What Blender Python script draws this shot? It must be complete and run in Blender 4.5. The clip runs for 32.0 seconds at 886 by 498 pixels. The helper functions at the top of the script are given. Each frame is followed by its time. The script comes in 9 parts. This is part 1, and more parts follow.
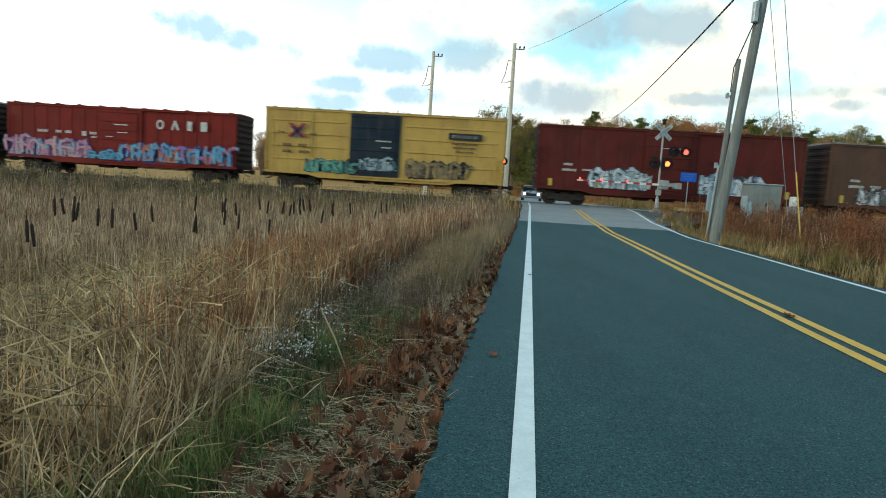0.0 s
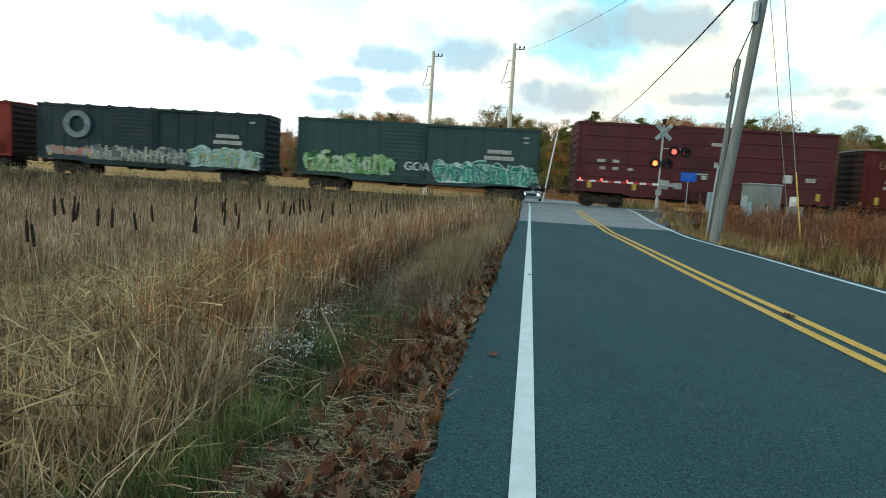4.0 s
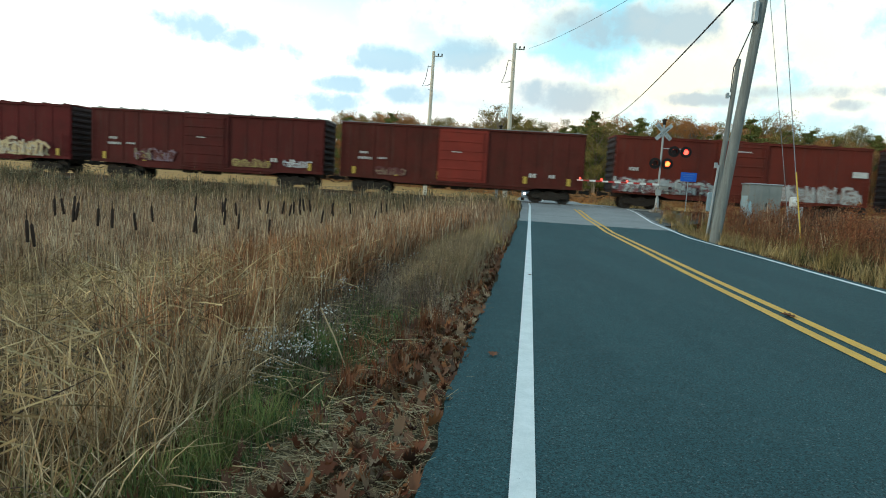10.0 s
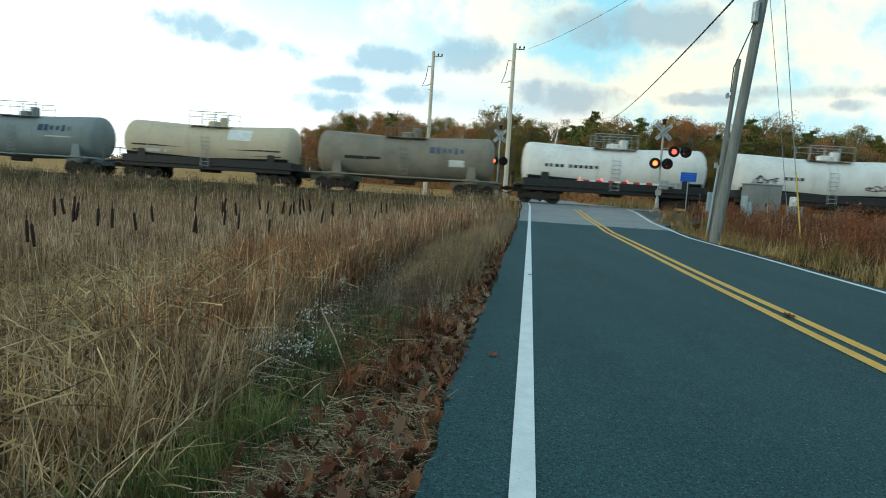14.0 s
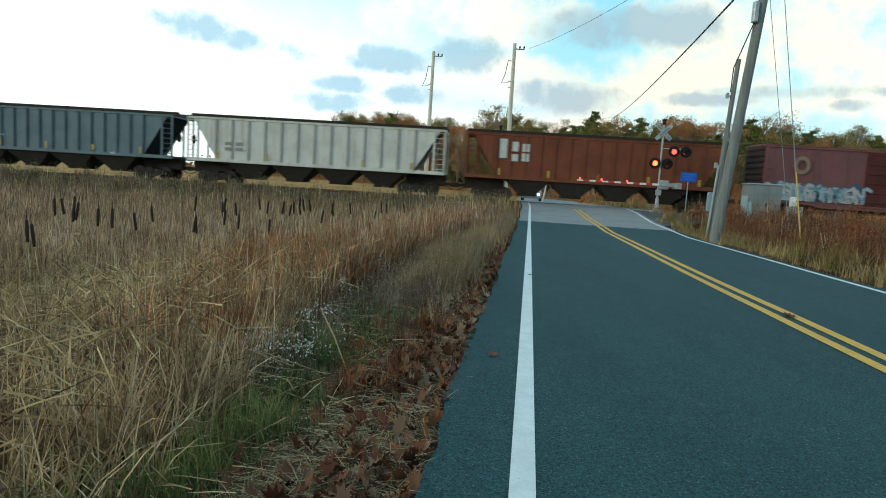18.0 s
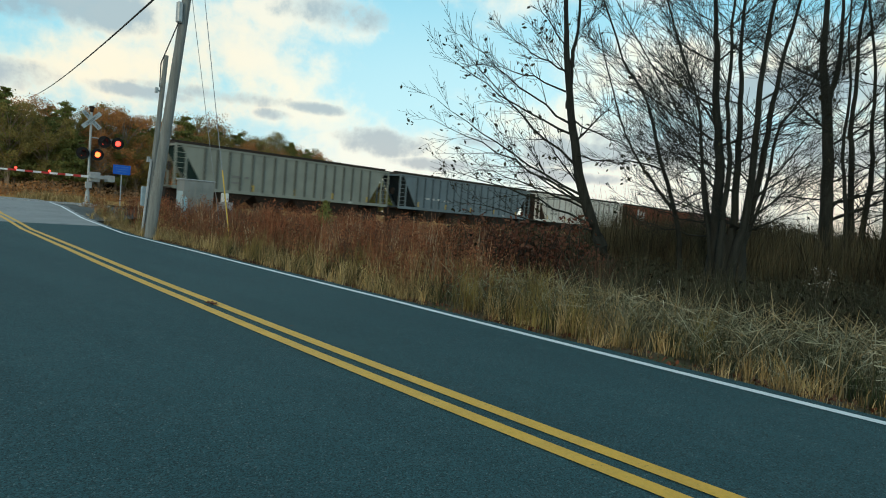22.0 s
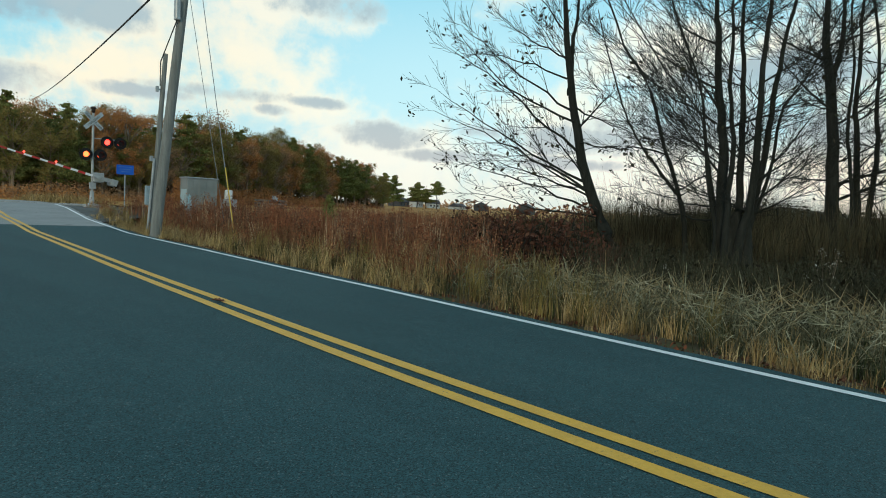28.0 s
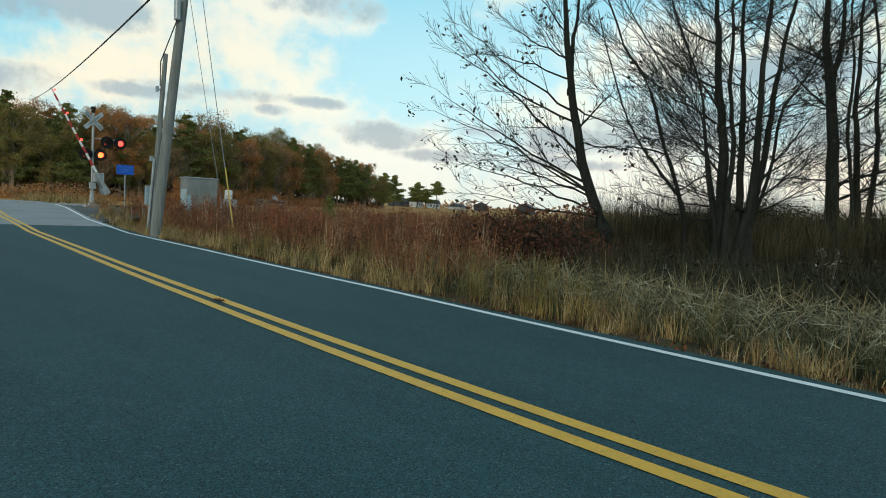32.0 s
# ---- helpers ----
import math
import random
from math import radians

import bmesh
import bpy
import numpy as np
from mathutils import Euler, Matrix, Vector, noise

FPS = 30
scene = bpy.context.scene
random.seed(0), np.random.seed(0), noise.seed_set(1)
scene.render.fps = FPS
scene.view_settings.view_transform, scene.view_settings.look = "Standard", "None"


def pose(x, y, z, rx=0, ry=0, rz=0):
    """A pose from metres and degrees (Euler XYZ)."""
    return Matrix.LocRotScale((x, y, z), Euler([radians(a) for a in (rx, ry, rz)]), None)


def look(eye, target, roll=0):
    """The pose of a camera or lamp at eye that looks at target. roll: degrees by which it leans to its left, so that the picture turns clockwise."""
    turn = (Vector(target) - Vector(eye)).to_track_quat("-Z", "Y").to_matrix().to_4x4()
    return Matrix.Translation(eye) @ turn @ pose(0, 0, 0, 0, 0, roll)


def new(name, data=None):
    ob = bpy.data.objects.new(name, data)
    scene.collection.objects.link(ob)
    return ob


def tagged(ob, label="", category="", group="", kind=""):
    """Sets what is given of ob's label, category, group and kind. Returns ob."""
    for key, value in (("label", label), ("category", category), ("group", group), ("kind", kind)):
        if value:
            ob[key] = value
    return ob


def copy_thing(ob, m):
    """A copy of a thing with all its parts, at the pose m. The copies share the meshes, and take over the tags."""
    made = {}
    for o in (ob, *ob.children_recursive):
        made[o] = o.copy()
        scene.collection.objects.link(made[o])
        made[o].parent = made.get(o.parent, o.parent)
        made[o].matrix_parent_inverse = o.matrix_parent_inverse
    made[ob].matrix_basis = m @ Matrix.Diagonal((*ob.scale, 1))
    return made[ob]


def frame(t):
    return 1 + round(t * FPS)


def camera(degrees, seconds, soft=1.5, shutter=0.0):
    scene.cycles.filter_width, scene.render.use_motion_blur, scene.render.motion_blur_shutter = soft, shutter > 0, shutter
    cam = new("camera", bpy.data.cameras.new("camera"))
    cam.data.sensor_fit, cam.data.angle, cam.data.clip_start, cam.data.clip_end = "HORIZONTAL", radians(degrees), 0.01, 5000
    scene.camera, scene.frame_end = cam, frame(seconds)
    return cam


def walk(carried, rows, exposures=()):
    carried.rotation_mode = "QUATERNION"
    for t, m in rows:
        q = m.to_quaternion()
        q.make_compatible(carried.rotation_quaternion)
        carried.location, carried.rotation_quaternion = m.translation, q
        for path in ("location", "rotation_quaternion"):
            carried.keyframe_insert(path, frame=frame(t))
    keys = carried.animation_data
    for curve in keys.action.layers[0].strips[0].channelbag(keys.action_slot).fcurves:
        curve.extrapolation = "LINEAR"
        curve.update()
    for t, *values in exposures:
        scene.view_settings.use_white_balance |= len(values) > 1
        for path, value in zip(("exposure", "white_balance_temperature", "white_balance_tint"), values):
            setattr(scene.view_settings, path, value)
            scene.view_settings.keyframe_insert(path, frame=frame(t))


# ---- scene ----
cam = camera(69.88, 32.0, soft=1.0, shutter=0.3)
walk(cam, [
    (0.0, pose(0.000, 0.000, 1.300, 84.00, -3.48, 0.37)),
    (18.6, pose(0.000, 0.000, 1.300, 84.00, -3.48, 0.37)),
    (19.0, pose(0.012, -0.001, 1.300, 84.64, -3.46, -0.21)),
    (19.5, pose(0.035, -0.034, 1.305, 86.37, -4.93, -13.51)),
    (20.0, pose(0.057, -0.061, 1.309, 86.84, -5.43, -24.10)),
    (20.5, pose(0.077, -0.082, 1.312, 87.05, -5.66, -32.22)),
    (21.0, pose(0.102, -0.105, 1.315, 88.07, -5.47, -41.43)),
    (21.5, pose(0.145, -0.119, 1.318, 88.14, -5.26, -47.22)),
    (22.0, pose(0.163, -0.119, 1.318, 87.12, -4.70, -47.28)),
    (22.5, pose(0.163, -0.119, 1.318, 86.62, -4.21, -47.09)),
    (23.0, pose(0.163, -0.119, 1.318, 86.39, -3.35, -47.00)),
    (24.0, pose(0.163, -0.119, 1.318, 86.30, -3.15, -46.93)),
    (32.0, pose(0.163, -0.119, 1.318, 86.30, -3.15, -46.93)),
], exposures=[(0.0, 0.27, 6100, 0), (11.0, 0.26, 6100, 0), (13.0, 0.08, 5920, -3), (18.8, 0.13, 5920, -3), (20.0, -0.10, 5750, -5), (21.2, -0.10, 5850, -4), (22.2, -0.08, 6080, 0), (32.0, -0.08, 6080, 0)])


# ---- node helpers ----
class Nodes:
    """Short hand for building a node tree."""

    def __init__(self, tree):
        self.t = tree
        tree.nodes.clear()

    def add(self, kind, **props):
        n = self.t.nodes.new(kind)
        for k, v in props.items():
            setattr(n, k, v)
        return n

    def link(self, a, b):
        self.t.links.new(a, b)

    def put(self, sock, v):
        if isinstance(v, bpy.types.NodeSocket):
            self.link(v, sock)
        else:
            sock.default_value = v

    def math(self, op, a, b=0.0, c=0.0, clamp=False):
        n = self.add("ShaderNodeMath", operation=op, use_clamp=clamp)
        for i, v in enumerate((a, b, c)):
            self.put(n.inputs[i], v)
        return n.outputs[0]

    def mix(self, f, a, b, mode="MIX"):
        n = self.add("ShaderNodeMix", data_type="RGBA", blend_type=mode)
        for sock, v in ((n.inputs[0], f), (n.inputs[6], a), (n.inputs[7], b)):
            if isinstance(v, tuple) and len(v) == 3:
                v = (*v, 1.0)
            self.put(sock, v)
        return n.outputs[2]

    def noise(self, vec, scale, detail=5.0, rough=0.55, out="Fac"):
        n = self.add("ShaderNodeTexNoise")
        if vec is not None:
            self.link(vec, n.inputs["Vector"])
        n.inputs["Scale"].default_value = scale
        n.inputs["Detail"].default_value = detail
        n.inputs["Roughness"].default_value = rough
        return n.outputs[out]

    def ramp(self, f, stops, mode="LINEAR"):
        n = self.add("ShaderNodeValToRGB")
        r = n.color_ramp
        r.interpolation = mode
        while len(r.elements) < len(stops):
            r.elements.new(0.5)
        for e, (p, c) in zip(r.elements, stops):
            e.position = p
            e.color = (*c, 1.0) if len(c) == 3 else c
        self.put(n.inputs[0], f)
        return n.outputs[0]

    def scaled(self, vec, s):
        n = self.add("ShaderNodeVectorMath", operation="MULTIPLY")
        self.link(vec, n.inputs[0])
        n.inputs[1].default_value = s
        return n.outputs[0]


def smooth(N, x, a, b):
    n = N.add("ShaderNodeMapRange", interpolation_type="SMOOTHSTEP")
    N.put(n.inputs[0], x)
    n.inputs[1].default_value, n.inputs[2].default_value = a, b
    return n.outputs[0]


# ---- world: evening sky with broken cloud, low sun on the west side ----
SUN_AZ, SUN_EL = -118.0, 9.0


def make_world():
    w = bpy.data.worlds.new("evening_sky")
    w.use_nodes = True
    scene.world = w
    N = Nodes(w.node_tree)
    d = N.add("ShaderNodeTexCoord").outputs["Generated"]
    xyz = N.add("ShaderNodeSeparateXYZ")
    N.link(d, xyz.inputs[0])
    x, y, z = xyz.outputs
    sky = N.add("ShaderNodeTexSky", sky_type="NISHITA", sun_disc=False)
    sky.sun_elevation, sky.sun_rotation = radians(SUN_EL), radians(SUN_AZ)
    sky.air_density, sky.dust_density, sky.ozone_density = 1.0, 0.6, 3.0
    up = N.math("MAXIMUM", z, 0.0)
    base = N.mix(1.0, sky.outputs[0], (0.10, 0.10, 0.10), "MULTIPLY")
    clear = N.ramp(up, [(0.0, (0.98, 0.88, 0.72)), (0.06, (0.80, 0.90, 0.90)), (0.15, (0.62, 0.96, 1.03)), (0.30, (0.44, 0.86, 1.02)), (0.6, (0.22, 0.52, 0.76)), (1.0, (0.16, 0.40, 0.66))])
    blue = N.mix(0.8, base, clear)
    # drifting cloud all over the sky
    k = N.math("ADD", up, 0.30)
    comb = N.add("ShaderNodeCombineXYZ")
    N.link(N.math("DIVIDE", x, k), comb.inputs[0])
    N.link(N.math("DIVIDE", y, k), comb.inputs[1])
    p = comb.outputs[0]
    big = N.noise(p, 1.9, 8.0, 0.58)
    cover = smooth(N, big, 0.50, 0.68)
    # single clouds: bearing, height, half width, half height in degrees
    az = N.math("MULTIPLY", N.math("ARCTAN2", x, y), 57.2958)
    el = N.math("MULTIPLY", N.math("ARCSINE", z), 57.2958)
    ragged = N.noise(d, 9.0, 6.0, 0.62)
    fray = N.noise(d, 26.0, 5.0, 0.6)
    edge = N.math("MULTIPLY_ADD", ragged, 5.0, N.math("MULTIPLY_ADD", fray, 2.6, -4.0))

    def bank(clouds):
        out = None
        for a, e, w, h in clouds:
            u = N.math("DIVIDE", N.math("SUBTRACT", az, a), w)
            v = N.math("DIVIDE", N.math("SUBTRACT", el, e), h)
            q = N.math("SUBTRACT", 1.0, N.math("ADD", N.math("MULTIPLY", u, u), N.math("MULTIPLY", v, v)))
            q = N.math("MAXIMUM", q, -3.0)
            out = q if out is None else N.math("MAXIMUM", out, q)
        return N.math("ADD", out, edge)

    pale = bank([(28, 11.0, 9, 4.5), (23, 13.5, 7, 3), (15, 8.3, 8, 2.2), (31, 8.2, 9, 1.6), (42, 5.2, 6, 2.4), (50, 2.5, 14, 2.5), (57, 8, 8, 3.0), (68, 4, 16, 5.0), (66, 14, 10, 3),
                 (34, 16, 7, 2), (4, 9.0, 9, 2.0), (-12, 8, 10, 3), (-28, 8, 16, 8), (-4, 4.5, 14, 2.6), (10, 4.5, 9, 2.2), (2, 14.5, 9, 2.4), (20, 10, 7, 2), (-50, 12, 20, 14), (100, 10, 26, 12), (55, 24, 16, 5), (-10, 26, 18, 5)])
    dark = bank([(-22, 11.4, 3.4, 1.2), (-18, 10.7, 2.6, 0.9), (-14, 10.2, 2.2, 0.9), (-5.2, 10.4, 3.6, 1.1), (0.2, 11.2, 3.4, 1.6), (-10.6, 6.4, 4.0, 0.9), (-10, 7.8, 3.0, 0.7), (-3.5, 7.4, 2.6, 0.9), (12.0, 13.6, 6.0, 1.6),
                 (18.6, 13.8, 4.5, 1.6), (11, 8.0, 5.0, 1.3), (35.4, 8.5, 2.6, 0.5), (31.6, 7.6, 1.6, 0.5), (41.5, 6.2, 3.4, 1.2), (27, 8.6, 6.0, 0.7), (37, 16.4, 5.0, 1.2), (58, 6.6, 8, 1.3), (70, 7.6, 14, 2.3), (22, 8.0, 4.5, 0.6), (75, 12, 8, 1.6), (52, 7.0, 4.5, 0.8), (48, 4.6, 5.0, 0.6), (56, 4.4, 6.0, 0.6)])
    cream = N.ramp(up, [(0.0, (1.12, 0.89, 0.68)), (0.07, (1.18, 0.97, 0.77)), (0.16, (1.19, 0.99, 0.75)), (0.35, (1.06, 0.98, 0.86)), (1.0, (0.85, 0.90, 0.95))])
    slate = N.ramp(up, [(0.0, (0.62, 0.52, 0.50)), (0.10, (0.52, 0.55, 0.58)), (0.2, (0.42, 0.53, 0.60)), (1.0, (0.45, 0.55, 0.62))])
    col = N.mix(N.math("MULTIPLY", cover, N.math("MULTIPLY_ADD", smooth(N, up, 0.3, 0.55), 0.5, 0.4)), blue, cream)
    col = N.mix(N.math("MULTIPLY", smooth(N, up, 0.32, 0.6), 0.45), col, (0.80, 0.82, 0.80))
    col = N.mix(N.math("MULTIPLY", smooth(N, pale, -1.0, 1.1), 0.95), col, cream)
    blue_slate = (0.44, 0.66, 0.82)
    sx, sy = math.sin(radians(-30)), math.cos(radians(-30))
    side = N.math("ADD", N.math("MULTIPLY", x, sx), N.math("MULTIPLY", y, sy))
    veil = N.math("MULTIPLY", smooth(N, side, 0.74, 0.99), N.math("SUBTRACT", 1.0, smooth(N, up, 0.12, 0.42)))
    col = N.mix(veil, col, (1.25, 1.24, 1.18))
    slate = N.mix(N.math("MULTIPLY", smooth(N, side, 0.72, 0.95), 0.8), slate, blue_slate)
    # thin bright haze beside the bare trees
    east = N.math("ADD", N.math("MULTIPLY", x, math.sin(radians(54))), N.math("MULTIPLY", y, math.cos(radians(54))))
    haze = N.math("MULTIPLY", smooth(N, east, 0.86, 0.985), N.math("SUBTRACT", 0.30, N.math("MULTIPLY", smooth(N, up, 0.20, 0.46), 0.30)))
    col = N.mix(haze, col, (1.02, 1.16, 1.16))
    thin = bank([(-1, 7.5, 9, 2.4), (8, 7.8, 5, 2.4)])
    col = N.mix(N.math("MULTIPLY", smooth(N, thin, -0.8, 1.2), 0.42), col, (0.70, 0.76, 0.88))
    col = N.mix(N.math("MULTIPLY", smooth(N, dark, -0.5, 0.9), 0.85), col, slate)
    under = N.math("LESS_THAN", z, -0.02)
    col = N.mix(under, col, (0.09, 0.075, 0.05))
    bg = N.add("ShaderNodeBackground")
    N.link(col, bg.inputs[0])
    bg.inputs[1].default_value = 1.0
    N.link(bg.outputs[0], N.add("ShaderNodeOutputWorld").inputs[0])


make_world()
sun = new("sun", bpy.data.lights.new("sun", "SUN"))
sun.data.energy, sun.data.angle, sun.data.color = 1.05, radians(14), (1.0, 0.78, 0.54)
a, e = radians(SUN_AZ), radians(SUN_EL)
sun.matrix_world = look((0, 0, 30), (-30 * math.sin(a) * math.cos(e), -30 * math.cos(a) * math.cos(e), 30 - 30 * math.sin(e)))


# ---- materials ----
def mat(name, c1, c2=None, scale=4.0, rough=0.75, metal=0.0, bump=0.0, bscale=60.0, vary=0.0, by="object", coords="Object",
        stretch=None, spec=0.4, emit=None, power=0.0, spots=None):
    """A surface with coarse and fine variation between c1 and c2, relief, and a random shift per object or per island."""
    m = bpy.data.materials.new(name)
    m.use_nodes = True
    N = Nodes(m.node_tree)
    b = N.add("ShaderNodeBsdfPrincipled")
    v = N.add("ShaderNodeTexCoord").outputs[coords]
    if stretch:
        v = N.scaled(v, stretch)
    c2 = c2 or tuple(min(1.0, q * 0.72) for q in c1)
    coarse = N.noise(v, scale, 6.0, 0.6)
    fine = N.noise(v, scale * 9.0, 3.0, 0.6)
    f = N.math("ADD", N.math("MULTIPLY", coarse, 0.65), N.math("MULTIPLY", fine, 0.35))
    col = N.mix(smooth(N, f, 0.32, 0.68), c1, c2)
    if spots:
        colour, size, lo, hi = spots
        col = N.mix(smooth(N, N.noise(v, size, 5.0, 0.65), lo, hi), col, colour)
    if vary:
        r = N.add("ShaderNodeObjectInfo").outputs["Random"] if by == "object" else N.add("ShaderNodeNewGeometry").outputs["Random Per Island"]
        h = N.add("ShaderNodeHueSaturation")
        N.link(col, h.inputs["Color"])
        N.link(N.math("MULTIPLY_ADD", r, 2 * vary, 1.0 - vary), h.inputs["Value"])
        N.link(N.math("MULTIPLY_ADD", N.math("FRACT", N.math("MULTIPLY", r, 7.3)), 0.03 * vary / 0.3, 0.5 - 0.015 * vary / 0.3), h.inputs["Hue"])
        N.link(N.math("MULTIPLY_ADD", N.math("FRACT", N.math("MULTIPLY", r, 13.7)), vary, 1.0 - vary / 2), h.inputs["Saturation"])
        col = h.outputs[0]
    N.link(col, b.inputs["Base Color"])
    N.link(N.math("MULTIPLY_ADD", fine, 0.25, rough - 0.125, clamp=True), b.inputs["Roughness"])
    b.inputs["Metallic"].default_value = metal
    b.inputs["Specular IOR Level"].default_value = spec
    if emit:
        b.inputs["Emission Color"].default_value = (*emit, 1.0)
        b.inputs["Emission Strength"].default_value = power
    if bump:
        n = N.add("ShaderNodeBump")
        n.inputs["Strength"].default_value = bump
        n.inputs["Distance"].default_value = 0.02
        N.link(N.noise(v, bscale, 4.0, 0.6), n.inputs["Height"])
        N.link(n.outputs[0], b.inputs["Normal"])
    N.link(b.outputs[0], N.add("ShaderNodeOutputMaterial").inputs[0])
    return m


def car_paint(name, base, worn, tags=(), streak=(0.10, 0.06, 0.045), amount=0.5, rough=0.55):
    """Weathered rail car paint with rust streaks and sprayed lettering: tags are (x0, x1, z0, z1, colours, outline, size)."""
    m = bpy.data.materials.new(name)
    m.use_nodes = True
    N = Nodes(m.node_tree)
    b = N.add("ShaderNodeBsdfPrincipled")
    v = N.add("ShaderNodeTexCoord").outputs["Object"]
    col = N.mix(smooth(N, N.noise(v, 0.7, 6.0, 0.6), 0.35, 0.7), base, worn)
    run = N.noise(N.scaled(v, (5.0, 5.0, 0.35)), 1.0, 5.0, 0.65)
    col = N.mix(N.math("MULTIPLY", smooth(N, run, 0.5, 0.75), amount), col, streak)
    col = N.mix(N.math("MULTIPLY", smooth(N, N.noise(v, 9.0, 4.0, 0.7), 0.55, 0.75), amount * 0.6), col, streak)
    TAGS[m.name] = tags
    if tags:
        bend = N.add("ShaderNodeTexNoise")
        bend.inputs["Scale"].default_value = 1.3
        bend.inputs["Detail"].default_value = 2.0
        N.link(v, bend.inputs["Vector"])
        w = N.add("ShaderNodeVectorMath", operation="MULTIPLY_ADD")
        N.link(bend.outputs["Color"], w.inputs[0])
        w.inputs[1].default_value = (0.9, 0.0, 0.5)
        N.link(v, w.inputs[2])
        sep = N.add("ShaderNodeSeparateXYZ")
        N.link(w.outputs[0], sep.inputs[0])
        x, z = N.math("SUBTRACT", sep.outputs[0], 0.45), N.math("SUBTRACT", sep.outputs[2], 0.25)
        for x0, x1, z0, z1, colours, outline, size in tags:
            flat = N.add("ShaderNodeCombineXYZ")
            N.link(N.math("MULTIPLY", x, size), flat.inputs[0])
            N.link(N.math("MULTIPLY", z, size * 0.62), flat.inputs[1])
            flat.inputs[2].default_value = x0 + z1
            cell = N.add("ShaderNodeTexVoronoi", feature="F1")
            edge = N.add("ShaderNodeTexVoronoi", feature="DISTANCE_TO_EDGE")
            for t in (cell, edge):
                t.inputs["Scale"].default_value = 1.0
                N.link(flat.outputs[0], t.inputs["Vector"])
            top = N.math("MULTIPLY_ADD", N.noise(N.scaled(v, (1.0, 0.0, 0.0)), 1.1, 1.0), 1.2, z1 - 0.75)
            inside = N.math("MINIMUM", N.math("MINIMUM", N.math("SUBTRACT", x, x0), N.math("SUBTRACT", x1, x)),
                            N.math("MINIMUM", N.math("SUBTRACT", z, z0), N.math("SUBTRACT", top, z)))
            pick = N.add("ShaderNodeSeparateColor")
            N.link(cell.outputs["Color"], pick.inputs[0])
            fill = N.ramp(pick.outputs[0], [(i / len(colours), c) for i, c in enumerate(colours)], "CONSTANT")
            fill = N.mix(smooth(N, N.noise(v, 2.2, 3.0), 0.45, 0.6), fill, colours[0])
            fill = N.mix(smooth(N, edge.outputs["Distance"], 0.10, 0.05), fill, outline)
            ring = smooth(N, inside, 0.10, 0.06)
            fill = N.mix(ring, fill, outline)
            col = N.mix(smooth(N, inside, 0.0, 0.02), col, fill)
    N.link(col, b.inputs["Base Color"])
    N.link(N.math("MULTIPLY_ADD", run, 0.3, rough - 0.1), b.inputs["Roughness"])
    b.inputs["Specular IOR Level"].default_value = 0.07
    n = N.add("ShaderNodeBump")
    n.inputs["Strength"].default_value = 0.25
    n.inputs["Distance"].default_value = 0.03
    N.link(N.noise(v, 3.0, 4.0), n.inputs["Height"])
    N.link(n.outputs[0], b.inputs["Normal"])
    N.link(b.outputs[0], N.add("ShaderNodeOutputMaterial").inputs[0])
    return m


def asphalt():
    """Dark blue-green rolled asphalt: stones of many greys, faint long stains and wheel tracks."""
    m = bpy.data.materials.new("asphalt")
    m.use_nodes = True
    N = Nodes(m.node_tree)
    b = N.add("ShaderNodeBsdfPrincipled")
    v = N.add("ShaderNodeTexCoord").outputs["Object"]
    base = N.mix(smooth(N, N.noise(N.scaled(v, (1.0, 0.16, 1.0)), 0.9, 5.0, 0.6), 0.35, 0.65), (0.022, 0.062, 0.067), (0.016, 0.050, 0.055))
    base = N.mix(N.math("MULTIPLY", smooth(N, N.noise(v, 3.5, 5.0, 0.6), 0.5, 0.72), 0.5), base, (0.036, 0.075, 0.078))
    cell = N.add("ShaderNodeTexVoronoi", feature="F1")
    cell.inputs["Scale"].default_value = 125.0
    N.link(v, cell.inputs["Vector"])
    pick = N.add("ShaderNodeSeparateColor")
    N.link(cell.outputs["Color"], pick.inputs[0])
    h = N.add("ShaderNodeHueSaturation")
    N.link(base, h.inputs["Color"])
    N.link(N.math("MULTIPLY_ADD", pick.outputs[0], 1.25, 0.43), h.inputs["Value"])
    col = N.mix(N.math("MULTIPLY", smooth(N, pick.outputs[1], 0.955, 0.985), 0.42), h.outputs[0], (0.20, 0.23, 0.23))
    N.link(col, b.inputs["Base Color"])
    b.inputs["Roughness"].default_value = 0.85
    b.inputs["Specular IOR Level"].default_value = 0.3
    n = N.add("ShaderNodeBump")
    n.inputs["Strength"].default_value = 0.9
    n.inputs["Distance"].default_value = 0.008
    N.link(N.noise(v, 70.0, 4.0, 0.65), n.inputs["Height"])
    N.link(n.outputs[0], b.inputs["Normal"])
    N.link(b.outputs[0], N.add("ShaderNodeOutputMaterial").inputs[0])
    return m


ASPHALT = asphalt()
OLD_ASPHALT = mat("worn_asphalt", (0.29, 0.295, 0.285), (0.225, 0.23, 0.225), 0.6, 0.9, bump=0.4, bscale=110.0, spots=((0.09, 0.09, 0.09), 1.4, 0.62, 0.75))
WHITE_LINE = mat("white_road_paint", (0.80, 0.82, 0.80), (0.66, 0.69, 0.67), 5.0, 0.6, bump=0.3, bscale=150.0, spots=((0.25, 0.26, 0.26), 40.0, 0.66, 0.76))
YELLOW_LINE = mat("yellow_road_paint", (0.74, 0.42, 0.045), (0.60, 0.34, 0.04), 4.0, 0.6, bump=0.3, bscale=150.0, spots=((0.10, 0.09, 0.06), 30.0, 0.62, 0.74))
